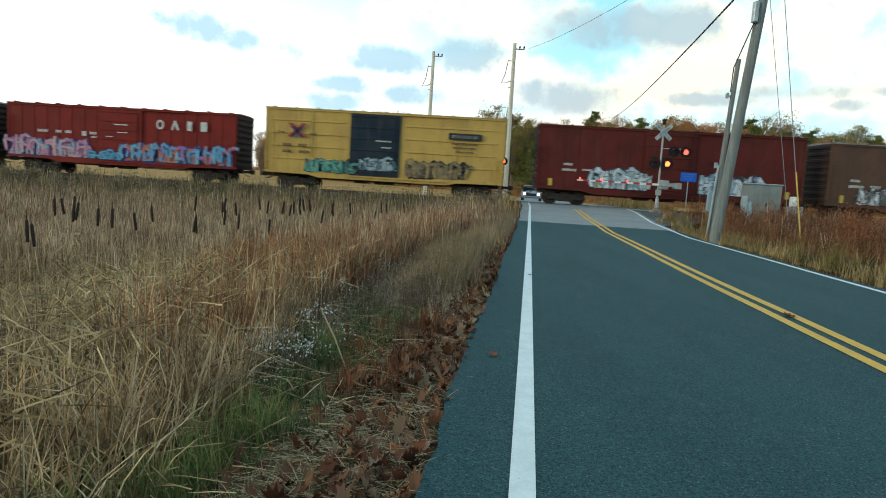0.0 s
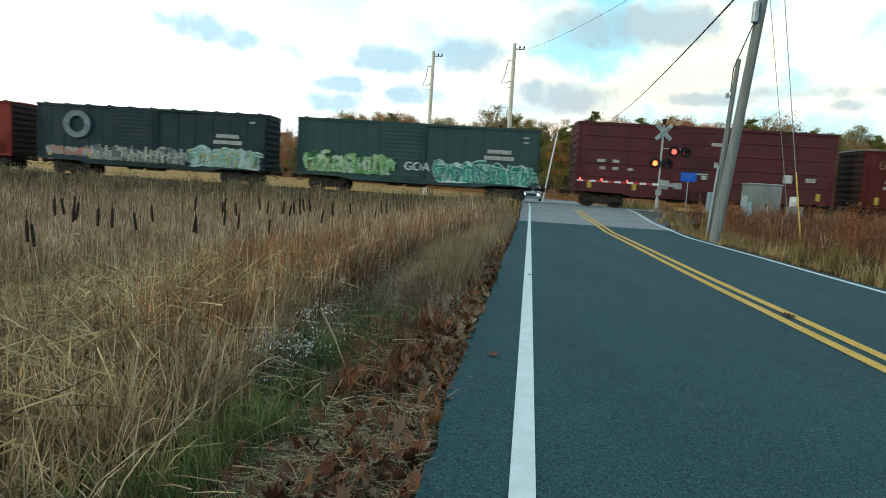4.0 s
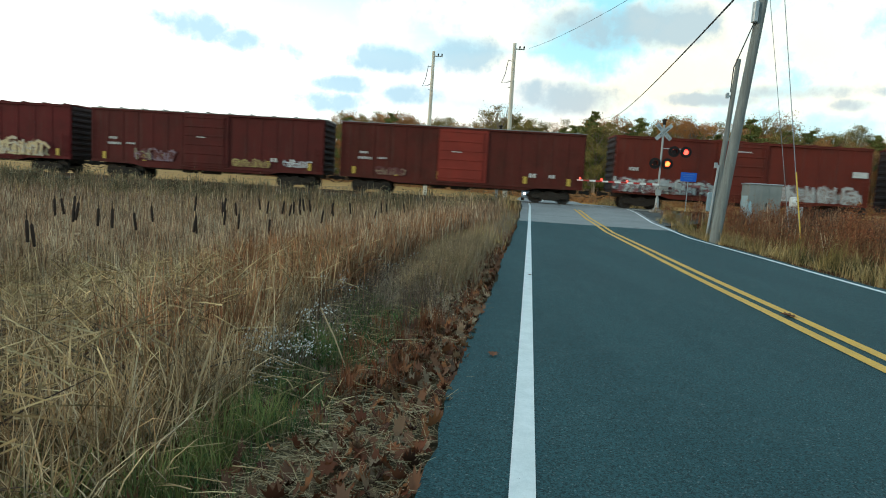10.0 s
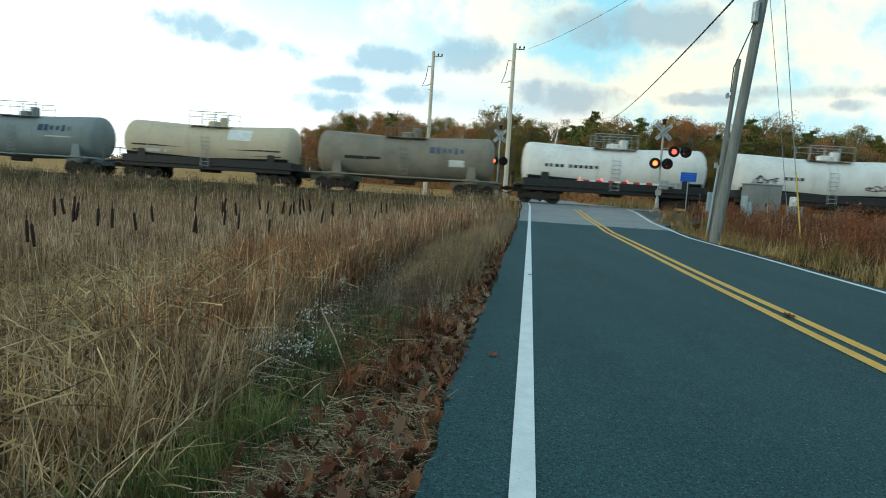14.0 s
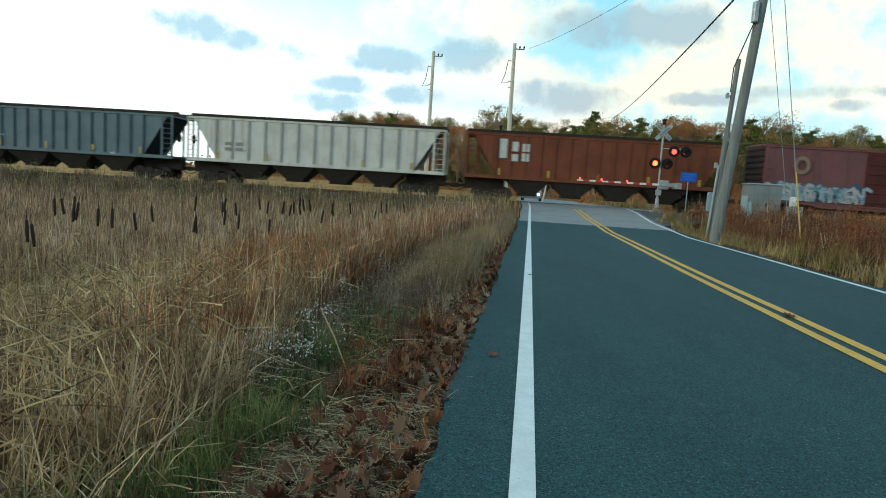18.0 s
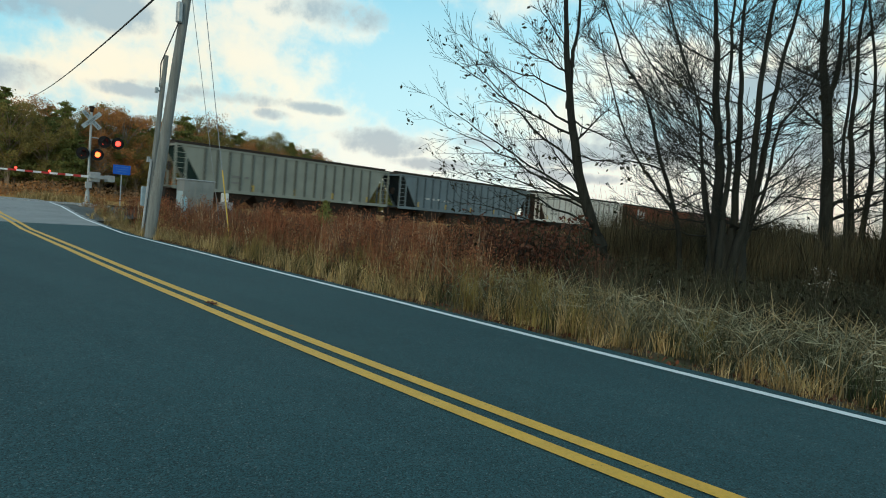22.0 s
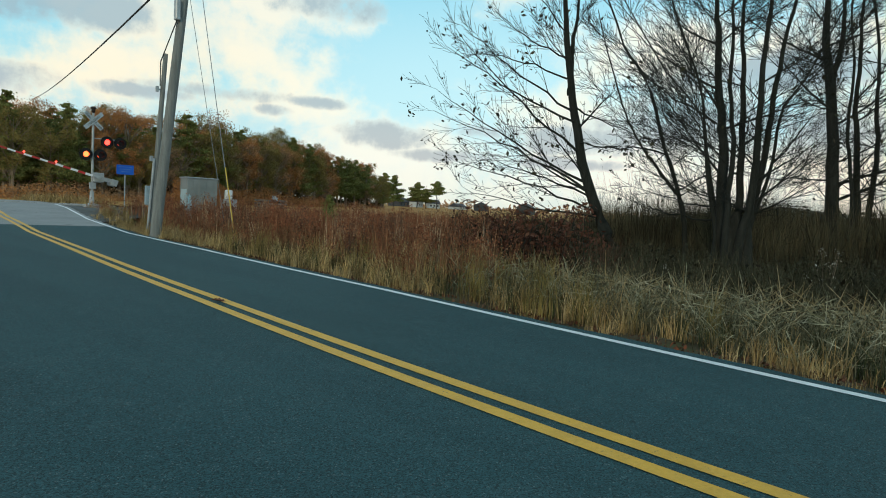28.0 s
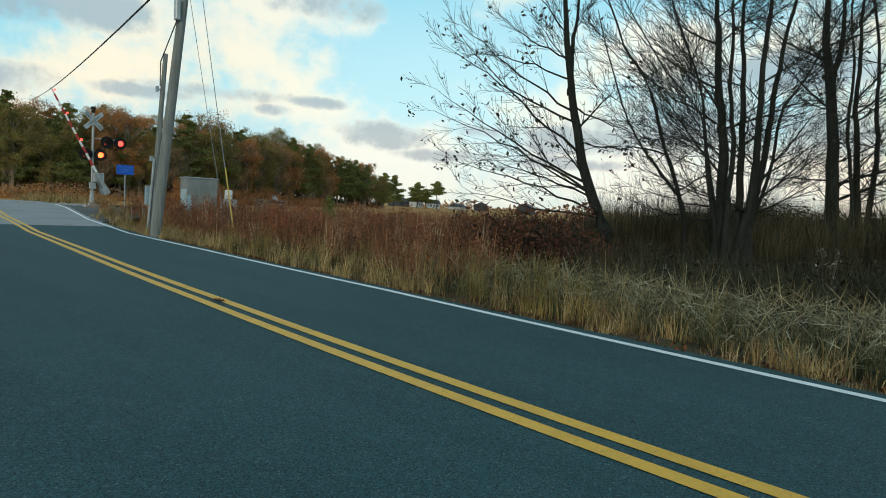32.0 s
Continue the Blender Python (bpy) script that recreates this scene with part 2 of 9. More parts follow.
SOIL = mat("soil_with_dead_grass", (0.115, 0.085, 0.050), (0.055, 0.050, 0.028), 0.35, 0.95, bump=1.0, bscale=9.0, spots=((0.075, 0.085, 0.032), 0.8, 0.55, 0.7), spec=0.08)
# golden for its dry grass, with the low sun on it in the colour
FIELD = mat("golden_field", (0.46, 0.26, 0.085), (0.34, 0.185, 0.065), 0.05, 0.95, bump=0.6, bscale=3.0, spots=((0.20, 0.14, 0.06), 0.12, 0.5, 0.7), spec=0.08)
GRAVEL = mat("grey_gravel", (0.15, 0.155, 0.15), (0.095, 0.10, 0.097), 2.0, 0.95, bump=0.8, bscale=40.0, spots=((0.07, 0.065, 0.05), 1.5, 0.5, 0.7), spec=0.08)
BALLAST = mat("ballast_stone", (0.16, 0.145, 0.13), (0.075, 0.068, 0.062), 9.0, 0.95, bump=1.0, bscale=22.0, spec=0.08)
TIE = mat("creosoted_tie", (0.060, 0.047, 0.038), (0.032, 0.027, 0.023), 3.0, 0.9, bump=0.6, bscale=30.0, vary=0.3, spec=0.08)
RAIL = mat("rusty_rail", (0.095, 0.055, 0.036), (0.06, 0.038, 0.028), 6.0, 0.6, metal=0.4)
DARK_IRON = mat("dark_running_gear", (0.030, 0.027, 0.025), (0.055, 0.043, 0.034), 4.0, 0.8, bump=0.3, bscale=20.0, spec=0.08)
WHEEL = mat("wheel_steel", (0.055, 0.042, 0.035), (0.03, 0.026, 0.023), 5.0, 0.6, metal=0.5)
BLACK = mat("black_paint", (0.016, 0.016, 0.017), (0.028, 0.027, 0.026), 3.0, 0.6)
GALV = mat("galvanised_steel", (0.46, 0.48, 0.49), (0.33, 0.35, 0.36), 5.0, 0.5, metal=0.5, bump=0.1)
ALU = mat("aluminium_paint", (0.42, 0.43, 0.42), (0.30, 0.31, 0.31), 3.0, 0.5, metal=0.3)
CONCRETE = mat("concrete", (0.40, 0.39, 0.36), (0.28, 0.27, 0.25), 3.0, 0.9, bump=0.3)
POLE_WOOD = mat("weathered_pole_wood", (0.25, 0.26, 0.245), (0.145, 0.15, 0.14), 2.5, 0.9, bump=0.5, bscale=14.0, stretch=(6.0, 6.0, 0.5))
# pole wood brightened in its colour, for the low sun on the far poles
SUNLIT_POLE = mat("sunlit_pole_wood", (0.72, 0.65, 0.54), (0.54, 0.47, 0.37), 2.5, 0.9, bump=0.3, bscale=14.0, stretch=(6.0, 6.0, 0.5))
WIRE = mat("cable_black", (0.03, 0.03, 0.032), None, 5.0, 0.7)
STEEL_WIRE = mat("steel_strand", (0.30, 0.31, 0.32), None, 5.0, 0.5, metal=0.6)
CROSSBUCK = mat("backlit_reflective_white", (0.40, 0.44, 0.45), (0.30, 0.34, 0.35), 3.0, 0.6)
WHITE = mat("white_paint", (0.78, 0.78, 0.76), (0.62, 0.62, 0.60), 3.0, 0.6)
STENCIL = mat("white_stencil_paint", (0.66, 0.64, 0.60), (0.42, 0.40, 0.37), 7.0, 0.7)
RED_PAINT = mat("red_paint", (0.50, 0.035, 0.03), (0.36, 0.03, 0.025), 3.0, 0.5)
YELLOW = mat("yellow_plastic", (0.62, 0.42, 0.04), (0.5, 0.33, 0.04), 3.0, 0.5)
REFLECT = mat("yellow_reflector", (0.60, 0.40, 0.05), (0.45, 0.30, 0.05), 6.0, 0.5)
BLUE_SIGN = mat("blue_sign", (0.012, 0.10, 0.52), (0.010, 0.085, 0.45), 3.0, 0.4)
LAMP_DARK = mat("unlit_red_lens", (0.014, 0.006, 0.006), (0.010, 0.005, 0.005), 8.0, 0.5)
LAMP_RED = mat("lit_red_lens", (0.6, 0.03, 0.02), None, 5.0, 0.4, emit=(1.0, 0.045, 0.03), power=5.0)
LAMP_AMBER = mat("lit_red_lens_facing", (0.6, 0.10, 0.03), None, 5.0, 0.4, emit=(1.0, 0.085, 0.02), power=7.0)
HEADLIGHT = mat("headlight_glow", (0.9, 0.9, 0.9), None, 5.0, 0.3, emit=(0.85, 0.95, 1.0), power=6.0)
# bark darkened in its colour, for trees that stand unlit before the sky
DARK_BARK = mat("dark_unlit_bark", (0.034, 0.036, 0.031), (0.018, 0.019, 0.016), 3.0, 0.95, bump=0.6, bscale=25.0, stretch=(3.0, 3.0, 0.7), spec=0.08)
WOOD_BARK = mat("pine_bark", (0.27, 0.20, 0.14), (0.16, 0.12, 0.085), 2.0, 0.95)
BARK = mat("grey_bark", (0.085, 0.078, 0.068), (0.045, 0.042, 0.037), 3.0, 0.95, bump=0.6, bscale=25.0, stretch=(3.0, 3.0, 0.7))


# ---- mesh helpers ----
class Geo:
    """Collects vertices and faces of one mesh."""

    def __init__(self):
        self.v, self.f = [], []

    def box(self, x0, x1, y0, y1, z0, z1, c=0.0):
        """A box, with its upright and level edges cut by c."""
        if c <= 0:
            n = len(self.v)
            self.v += [(x, y, z) for z in (z0, z1) for x, y in ((x0, y0), (x1, y0), (x1, y1), (x0, y1))]
            self.f += [tuple(n + i for i in q) for q in ((3, 2, 1, 0), (4, 5, 6, 7), (0, 1, 5, 4), (1, 2, 6, 5), (2, 3, 7, 6), (3, 0, 4, 7))]
            return self
        n = len(self.v)
        for z, k in ((z0, c), (z0 + c, 0), (z1 - c, 0), (z1, c)):
            a0, a1, b0, b1 = x0 + k, x1 - k, y0 + k, y1 - k
            self.v += [(a0 + c, b0, z), (a1 - c, b0, z), (a1, b0 + c, z), (a1, b1 - c, z), (a1 - c, b1, z), (a0 + c, b1, z), (a0, b1 - c, z), (a0, b0 + c, z)]
        self.f.append(tuple(n + i for i in range(7, -1, -1)))
        self.f.append(tuple(n + 24 + i for i in range(8)))
        for r in range(3):
            for i in range(8):
                j = (i + 1) % 8
                self.f.append((n + r * 8 + i, n + r * 8 + j, n + r * 8 + 8 + j, n + r * 8 + 8 + i))
        return self

    def tube(self, path, radii, sides=8, caps=True):
        """A round bar along a path of points."""
        path = [Vector(p) for p in path]
        if isinstance(radii, (int, float)):
            radii = [radii] * len(path)
        n = len(self.v)
        for i, p in enumerate(path):
            d = (path[min(i + 1, len(path) - 1)] - path[max(i - 1, 0)]).normalized()
            a = d.cross(Vector((0.31, 0.17, 1.0)) if abs(d.z) < 0.9 else Vector((0, 1, 0.1))).normalized()
            b = d.cross(a)
            for k in range(sides):
                t = 2 * math.pi * k / sides
                self.v.append(tuple(p + radii[i] * (math.cos(t) * a + math.sin(t) * b)))
        for i in range(len(path) - 1):
            for k in range(sides):
                j = (k + 1) % sides
                self.f.append((n + i * sides + k, n + (i + 1) * sides + k, n + (i + 1) * sides + j, n + i * sides + j))
        if caps:
            self.f.append(tuple(n + k for k in range(sides)))
            self.f.append(tuple(n + (len(path) - 1) * sides + k for k in range(sides - 1, -1, -1)))
        return self

    def prism(self, outline, y0, y1):
        """An outline of (x, z) points drawn out from y0 to y1."""
        n, k = len(self.v), len(outline)
        self.v += [(x, y0, z) for x, z in outline] + [(x, y1, z) for x, z in outline]
        self.f.append(tuple(n + i for i in range(k)))
        self.f.append(tuple(n + k + i for i in range(k - 1, -1, -1)))
        for i in range(k):
            j = (i + 1) % k
            self.f.append((n + i, n + k + i, n + k + j, n + j))
        return self

    def lathe(self, profile, sides=20, axis="x", at=(0, 0, 0)):
        """A turned form: profile of (along, radius) about an axis through at."""
        n = len(self.v)
        for s, r in profile:
            for k in range(sides):
                t = 2 * math.pi * k / sides
                c, d = r * math.cos(t), r * math.sin(t)
                p = {"x": (s, c, d), "y": (c, s, d), "z": (c, d, s)}[axis]
                self.v.append((at[0] + p[0], at[1] + p[1], at[2] + p[2]))
        for i in range(len(profile) - 1):
            for k in range(sides):
                j = (k + 1) % sides
                self.f.append((n + i * sides + k, n + i * sides + j, n + (i + 1) * sides + j, n + (i + 1) * sides + k))
        self.f.append(tuple(n + k for k in range(sides - 1, -1, -1)))
        self.f.append(tuple(n + (len(profile) - 1) * sides + k for k in range(sides)))
        return self

    def quad(self, a, b, c, d):
        n = len(self.v)
        self.v += [tuple(a), tuple(b), tuple(c), tuple(d)]
        self.f.append((n, n + 1, n + 2, n + 3))
        return self

    def mesh(self, name, material, smooth_faces=False):
        me = bpy.data.meshes.new(name)
        me.from_pydata(self.v, [], self.f)
        bm = bmesh.new()
        bm.from_mesh(me)
        bmesh.ops.recalc_face_normals(bm, faces=bm.faces)
        bm.to_mesh(me)
        bm.free()
        me.materials.append(material)
        if smooth_faces:
            me.polygons.foreach_set("use_smooth", [True] * len(me.polygons))
            me.set_sharp_from_angle(angle=radians(38))
        return me


def part(name, geo, material, parent, label="", round_=False, at=None):
    """Links a mesh as one part of a thing, or of a part."""
    me = geo if isinstance(geo, bpy.types.Mesh) else geo.mesh(name, material, round_)
    ob = new(name, me)
    ob.parent = parent
    if at is not None:
        ob.location = at
    return tagged(ob, label)


def thing(name, label, category, m=None, group="", kind=""):
    """An Empty at a thing's base, which carries its parts."""
    ob = tagged(new(name), label, category, group, kind)
    ob.empty_display_size = 0.3
    if m is not None:
        ob.matrix_basis = m
    return ob


def single(name, geo, material, label, category, m=None, group="", kind="", round_=False):
    ob = tagged(new(name, geo.mesh(name, material, round_)), label, category, group, kind)
    if m is not None:
        ob.matrix_basis = m
    return ob


def raw_mesh(name, verts, quads, material):
    """A mesh from numpy arrays."""
    me = bpy.data.meshes.new(name)
    k = quads.shape[1]
    me.vertices.add(len(verts))
    me.vertices.foreach_set("co", np.ascontiguousarray(verts, dtype=np.float32).ravel())
    me.loops.add(quads.size)
    me.loops.foreach_set("vertex_index", np.ascontiguousarray(quads, dtype=np.int32).ravel())
    me.polygons.add(len(quads))
    me.polygons.foreach_set("loop_start", np.arange(0, quads.size, k, dtype=np.int32))
    me.update(calc_edges=True)
    me.materials.append(material)
    return me


# ---- the plan: road, track, ground ----
PSI = radians(7.485)
RU, RN = np.array((math.sin(PSI), math.cos(PSI))), np.array((math.cos(PSI), -math.sin(PSI)))
A0 = radians(3.6)
TU, TN = np.array((math.cos(A0), -math.sin(A0))), np.array((math.sin(A0), math.cos(A0)))
TRACK, RAIL_TOP, SPEED = 42.1, 0.36, 17.9


def road_z(s):
    return np.interp(s, [-60, 0, 8, 16, 24, 32, 38, 41, 46, 52, 70, 200], [0.0, 0.0, 0.0, -0.06, -0.16, -0.05, 0.25, 0.345, 0.345, 0.25, -0.1, -0.1])


def line_o(which, s):
    o, a, b = {"L": (0.056, 0.004, -0.019), "Y": (2.942, 0.548, -0.628), "R": (5.688, 0.635, -0.294)}[which]
    s = np.asarray(s, dtype=float)
    q = np.clip(s, -4.0, 38.0) / 20 - 0.7
    at = o + a * q ** 2 + b * q ** 3
    far = {"L": -1.0, "Y": 2.2, "R": 5.4}[which]
    end = o + a * 1.2 ** 2 + b * 1.2 ** 3
    return at + np.clip((s - 38.0) / 30.0, 0.0, 1.0) * (far - end)


def road_xy(s, o):
    return s * RU[0] + o * RN[0], s * RU[1] + o * RN[1]


def track_xy(s, w=0.0):
    return s * TU[0] + (TRACK + w) * TN[0], s * TU[1] + (TRACK + w) * TN[1]


def step(a, b, x):
    t = np.clip((x - a) / (b - a), 0.0, 1.0)
    return t * t * (3 - 2 * t)


def ground_z(x, y):
    x, y = np.asarray(x, dtype=float), np.asarray(y, dtype=float)
    s, o = x * RU[0] + y * RU[1], x * RN[0] + y * RN[1]
    w = x * TN[0] + y * TN[1] - TRACK
    zr = road_z(s)
    left, right = line_o("L", s) - 0.42, line_o("R", s) + 0.20
    zl = zr - 0.06 - 0.39 * step(0.0, 2.6, left - o) - 0.50 * step(2.2, 6.5, left - o)
    zrt = zr - 0.06 - 0.09 * step(0.0, 1.5, o - right) - 0.35 * step(1.5, 5.0, o - right)
    z = np.where(o < left, zl, np.where(o > right, zrt, zr - 0.09))
    far = np.clip(w - 6.0, 0.0, None)
    zf = -0.45 + 0.4 * step(4.0, 40.0, far) + 1.9 * step(40.0, 350.0, far)
    z = np.where(w > 6.0, np.where(np.abs(o - 3.0) < 5.0, np.minimum(zf, zr - 0.09), zf), z)
    bank = (RAIL_TOP - 0.30) * (1 - step(2.3, 6.0, np.abs(w))) + z * step(2.3, 6.0, np.abs(w))
    inroad = (o > left - 0.1) & (o < right + 0.1)
    z = np.where(np.abs(w) < 6.0, np.where(inroad, np.minimum(bank, zr - 0.09), np.minimum(bank, RAIL_TOP - 0.3)), z)
    rough = 0.05 * np.sin(x * 1.7 + 0.6 * y) * np.sin(y * 1.3 - 0.4 * x) + 0.03 * np.sin(x * 4.1) * np.sin(y * 3.7)
    return z + np.where(inroad | (np.abs(w) < 3.0), 0.0, rough * np.clip(np.minimum(np.abs(o - left), np.abs(o - right)), 0, 1))


def make_ground():
    fine_x = np.concatenate([-np.geomspace(70, 2600, 26)[::-1], np.arange(-66, -14, 2.0), np.arange(-14, 24, 0.4), np.arange(24, 72, 2.0), np.geomspace(74, 2600, 26)])
    fine_y = np.concatenate([-np.geomspace(22, 2600, 22)[::-1], np.arange(-20, -4, 2.0), np.arange(-4, 54, 0.4), np.arange(54, 90, 3.0), np.geomspace(92, 2600, 28)])
    X, Y = np.meshgrid(fine_x, fine_y, indexing="ij")
    V = np.stack([X, Y, ground_z(X, Y)], -1).reshape(-1, 3)
    ny = len(fine_y)
    i, j = np.meshgrid(np.arange(len(fine_x) - 1), np.arange(ny - 1), indexing="ij")
    q = (i * ny + j).ravel()
    me = raw_mesh("ground", V, np.stack([q, q + ny, q + ny + 1, q + 1], 1), SOIL)
    me.polygons.foreach_set("use_smooth", [True] * len(me.polygons))
    me.materials.append(FIELD)
    cx, cy = (X[:-1, :-1] + X[1:, 1:]).ravel() / 2, (Y[:-1, :-1] + Y[1:, 1:]).ravel() / 2
    me.polygons.foreach_set("material_index", ((cx * TN[0] + cy * TN[1] - TRACK) > 5.0).astype(np.int32))
    tagged(new("ground", me), "brown soil with dead grass and low weeds", "ground", kind="structure")


def strip(name, s_list, lo, hi, lift, material, across=2):
    """A ribbon along the road between two offsets given as functions of s."""
    s = np.array(s_list, dtype=float)
    V, F = [], []
    for k, si in enumerate(s):
        a, b = float(lo(si)), float(hi(si))
        for i in range(across):
            o = a + (b - a) * i / (across - 1)
            x, y = road_xy(si, o)
            V.append((x, y, float(road_z(si)) + lift))
        if k:
            n = k * across
            F += [(n - across + i, n - across + i + 1, n + i + 1, n + i) for i in range(across - 1)]
    g = Geo()
    g.v, g.f = V, F
    return g.mesh(name, material)


def make_road():
    road = thing("road", "two-lane asphalt road with painted lines", "road", kind="structure")
    wob = lambda s: 0.03 * math.sin(s * 0.9) + 0.015 * math.sin(s * 4.3 + 1) + 0.012 * math.sin(s * 11.0)
    lo = lambda s: line_o("L", s) - 0.46 + wob(s)
    hi = lambda s: line_o("R", s) + 0.24 + wob(s + 40)
    seam = 27.2
    near = np.concatenate([np.arange(-40, -4, 2.0), np.arange(-4, seam, 0.25), [seam]])
    far = np.concatenate([np.arange(seam, 56, 0.4), np.arange(56, 200, 4.0)])
    part("pavement_near", strip("pavement_near", near, lo, hi, 0.0, ASPHALT, across=6), ASPHALT, road, "dark newer asphalt")
    part("pavement_crossing", strip("pavement_crossing", far, lo, hi, 0.002, OLD_ASPHALT, across=6), OLD_ASPHALT, road, "pale worn asphalt near the crossing")
    pad = np.arange(30.5, 40.6, 0.5)
    part("shoulder", strip("shoulder", pad, lambda s: hi(s) - 0.02, lambda s: hi(s) + 0.1 + 3.6 * min(1.0, max(0.0, (s - 30.5) / 5.0)), -0.012, GRAVEL, across=6), GRAVEL, road, "grey gravel shoulder beside the signal")
    ln = np.concatenate([np.arange(-40, -4, 2.0), np.arange(-4, 41.3, 0.4)])
    w = 0.058
    part("edge_line", strip("edge_line", ln, lambda s: line_o("L", s) - w, lambda s: line_o("L", s) + w, 0.006, WHITE_LINE), WHITE_LINE, road, "solid white edge line")
    part("edge_line", strip("edge_line", ln, lambda s: line_o("R", s) - w, lambda s: line_o("R", s) + w, 0.006, WHITE_LINE), WHITE_LINE, road, "solid white edge line")
    ly = np.concatenate([np.arange(-40, -4, 2.0), np.arange(-4, 37.5, 0.4)])
    for off in (-0.125, 0.125):
        part("centre_line", strip("centre_line", ly, lambda s: line_o("Y", s) + off - 0.066, lambda s: line_o("Y", s) + off + 0.066, 0.006, YELLOW_LINE), YELLOW_LINE, road, "solid yellow centre line")


def make_track():
    bed = Geo()
    n = 120
    prof = [(-3.6, -0.75), (-1.75, -0.17), (1.75, -0.17), (3.6, -0.75)]
    for k in range(n + 1):
        s = -190 + k * 4.0
        for w, dz in prof:
            x, y = track_xy(s, w)
            o = x * RN[0] + y * RN[1]
            dip = -0.25 if -0.6 < o < 6.6 else 0.0
            bed.v.append((x, y, RAIL_TOP + dz + dip))
        if k:
            m = k * 4
            bed.f += [(m - 4 + i, m - 3 + i, m + 1 + i, m + i) for i in range(3)]
    track = thing("railway_track", "single railway track on a stone ballast bed", "railway track", kind="structure")
    part("ballast", bed, BALLAST, track, "grey crushed stone ballast")
    for off in (-0.755, 0.755):
        g = Geo()
        for z0, z1, h in ((-0.17, -0.15, 0.07), (-0.15, -0.04, 0.012), (-0.04, 0.0, 0.037)):
            i = len(g.v)
            for s in (-190, 290):
                for a, b in ((-h, z0), (h, z0), (h, z1), (-h, z1)):
                    x, y = track_xy(s, off + a)
                    g.v.append((x, y, RAIL_TOP + b))
            g.f += [(i, i + 1, i + 5, i + 4), (i + 1, i + 2, i + 6, i + 5), (i + 2, i + 3, i + 7, i + 6), (i + 3, i, i + 4, i + 7)]
        part("rail", g, RAIL, track, "rust-brown steel rail")
    tie = Geo().box(-0.115, 0.115, -1.3, 1.3, -0.30, -0.145, 0.012).mesh("tie", TIE)
    for k in range(250):
        s = -24 + k * 0.53
        x, y = track_xy(s)
        o = x * RN[0] + y * RN[1]
        if -0.8 < o < 6.9:
            continue
        t = part("tie", tie, TIE, track)
        t.matrix_basis = pose(x, y, RAIL_TOP, 0, 0, -math.degrees(A0) + random.uniform(-0.8, 0.8))
    panel = Geo().box(-1.19, 1.19, -0.62, 0.62, -0.12, -0.004, 0.02).mesh("crossing_panel", CONCRETE)
    side = Geo().box(-1.19, 1.19, -0.28, 0.28, -0.12, -0.004, 0.02).mesh("crossing_panel", CONCRETE)
    for k in range(3):
        for w, me in ((0, panel), (-1.13, side), (1.13, side)):
            x, y = track_xy(5.9 + k * 2.42, w)
            t = part("crossing_panel", me, CONCRETE, track)
            t.matrix_basis = pose(x, y, RAIL_TOP, 0, 0, -math.degrees(A0))


# ---- the freight train ----
MOVERS = []


def shared(key, make, cache={}):
    if key not in cache:
        cache[key] = make()
    return cache[key]


def add_truck(car, x):
    """A two-axle truck under a car: side frames, bolster, springs, four wheels on two axles."""
    def frame_geo():
        g = Geo()
        g.prism([(-1.15, 0.36), (-0.95, 0.58), (-0.45, 0.68), (0.45, 0.68), (0.95, 0.58), (1.15, 0.36), (0.72, 0.34), (0.38, 0.20), (-0.38, 0.20), (-0.72, 0.34)], -0.09, 0.09)
        g.box(-1.12, -0.66, -0.13, 0.13, 0.30, 0.54, 0.03).box(0.66, 1.12, -0.13, 0.13, 0.30, 0.54, 0.03)
        for k in (-0.2, 0.0, 0.2):
            g.tube([(k, 0, 0.24), (k, 0, 0.52)], 0.085, 8)
        return g.mesh("side_frame", DARK_IRON)

    def wheel_geo():
        g = Geo()
        g.lathe([(-0.07, 0.10), (-0.07, 0.16), (-0.03, 0.20), (-0.03, 0.34), (-0.07, 0.36), (-0.07, 0.42), (0.06, 0.425), (0.075, 0.45), (0.09, 0.44), (0.09, 0.36), (0.03, 0.34), (0.03, 0.20), (0.08, 0.12)], 20, "y")
        return g.mesh("wheel", WHEEL, True)

    truck = part("truck", shared("bolster", lambda: Geo().box(-0.22, 0.22, -1.15, 1.15, 0.46, 0.78, 0.03).tube([(0, 0, 0.75), (0, 0, 1.0)], 0.3, 12).mesh("truck", DARK_IRON)), None, car, at=(x, 0, 0))
    for y in (-1.0, 1.0):
        part("side_frame", shared("side_frame", frame_geo), None, truck, at=(0, y, 0))
    for ax in (-0.89, 0.89):
        part("axle", shared("axle", lambda: Geo().tube([(0, -1.0, 0.44), (0, 1.0, 0.44)], 0.08, 8).mesh("axle", DARK_IRON)), None, truck, at=(ax, 0, 0))
        for y in (-0.76, 0.76):
            w = part("wheel", shared("wheel", wheel_geo), None, truck, at=(ax, y, 0.425))
            if y > 0:
                w.rotation_euler = (0, 0, math.pi)


def add_coupler(car, x, way):
    g = Geo().box(-0.09, 0.42, -0.09, 0.09, 0.74, 0.92, 0.02)
    g.box(0.36, 0.66, -0.16, 0.10, 0.68, 0.98, 0.04)
    g.tube([(-0.05, -0.35, 0.78), (0.2, -0.36, 0.62), (0.5, -0.30, 0.50)], 0.03, 6)
    c = part("coupler", shared("coupler", lambda: g.mesh("coupler", DARK_IRON)), None, car, at=(x, 0, 0))
    if way < 0:
        c.rotation_euler = (0, 0, math.pi)


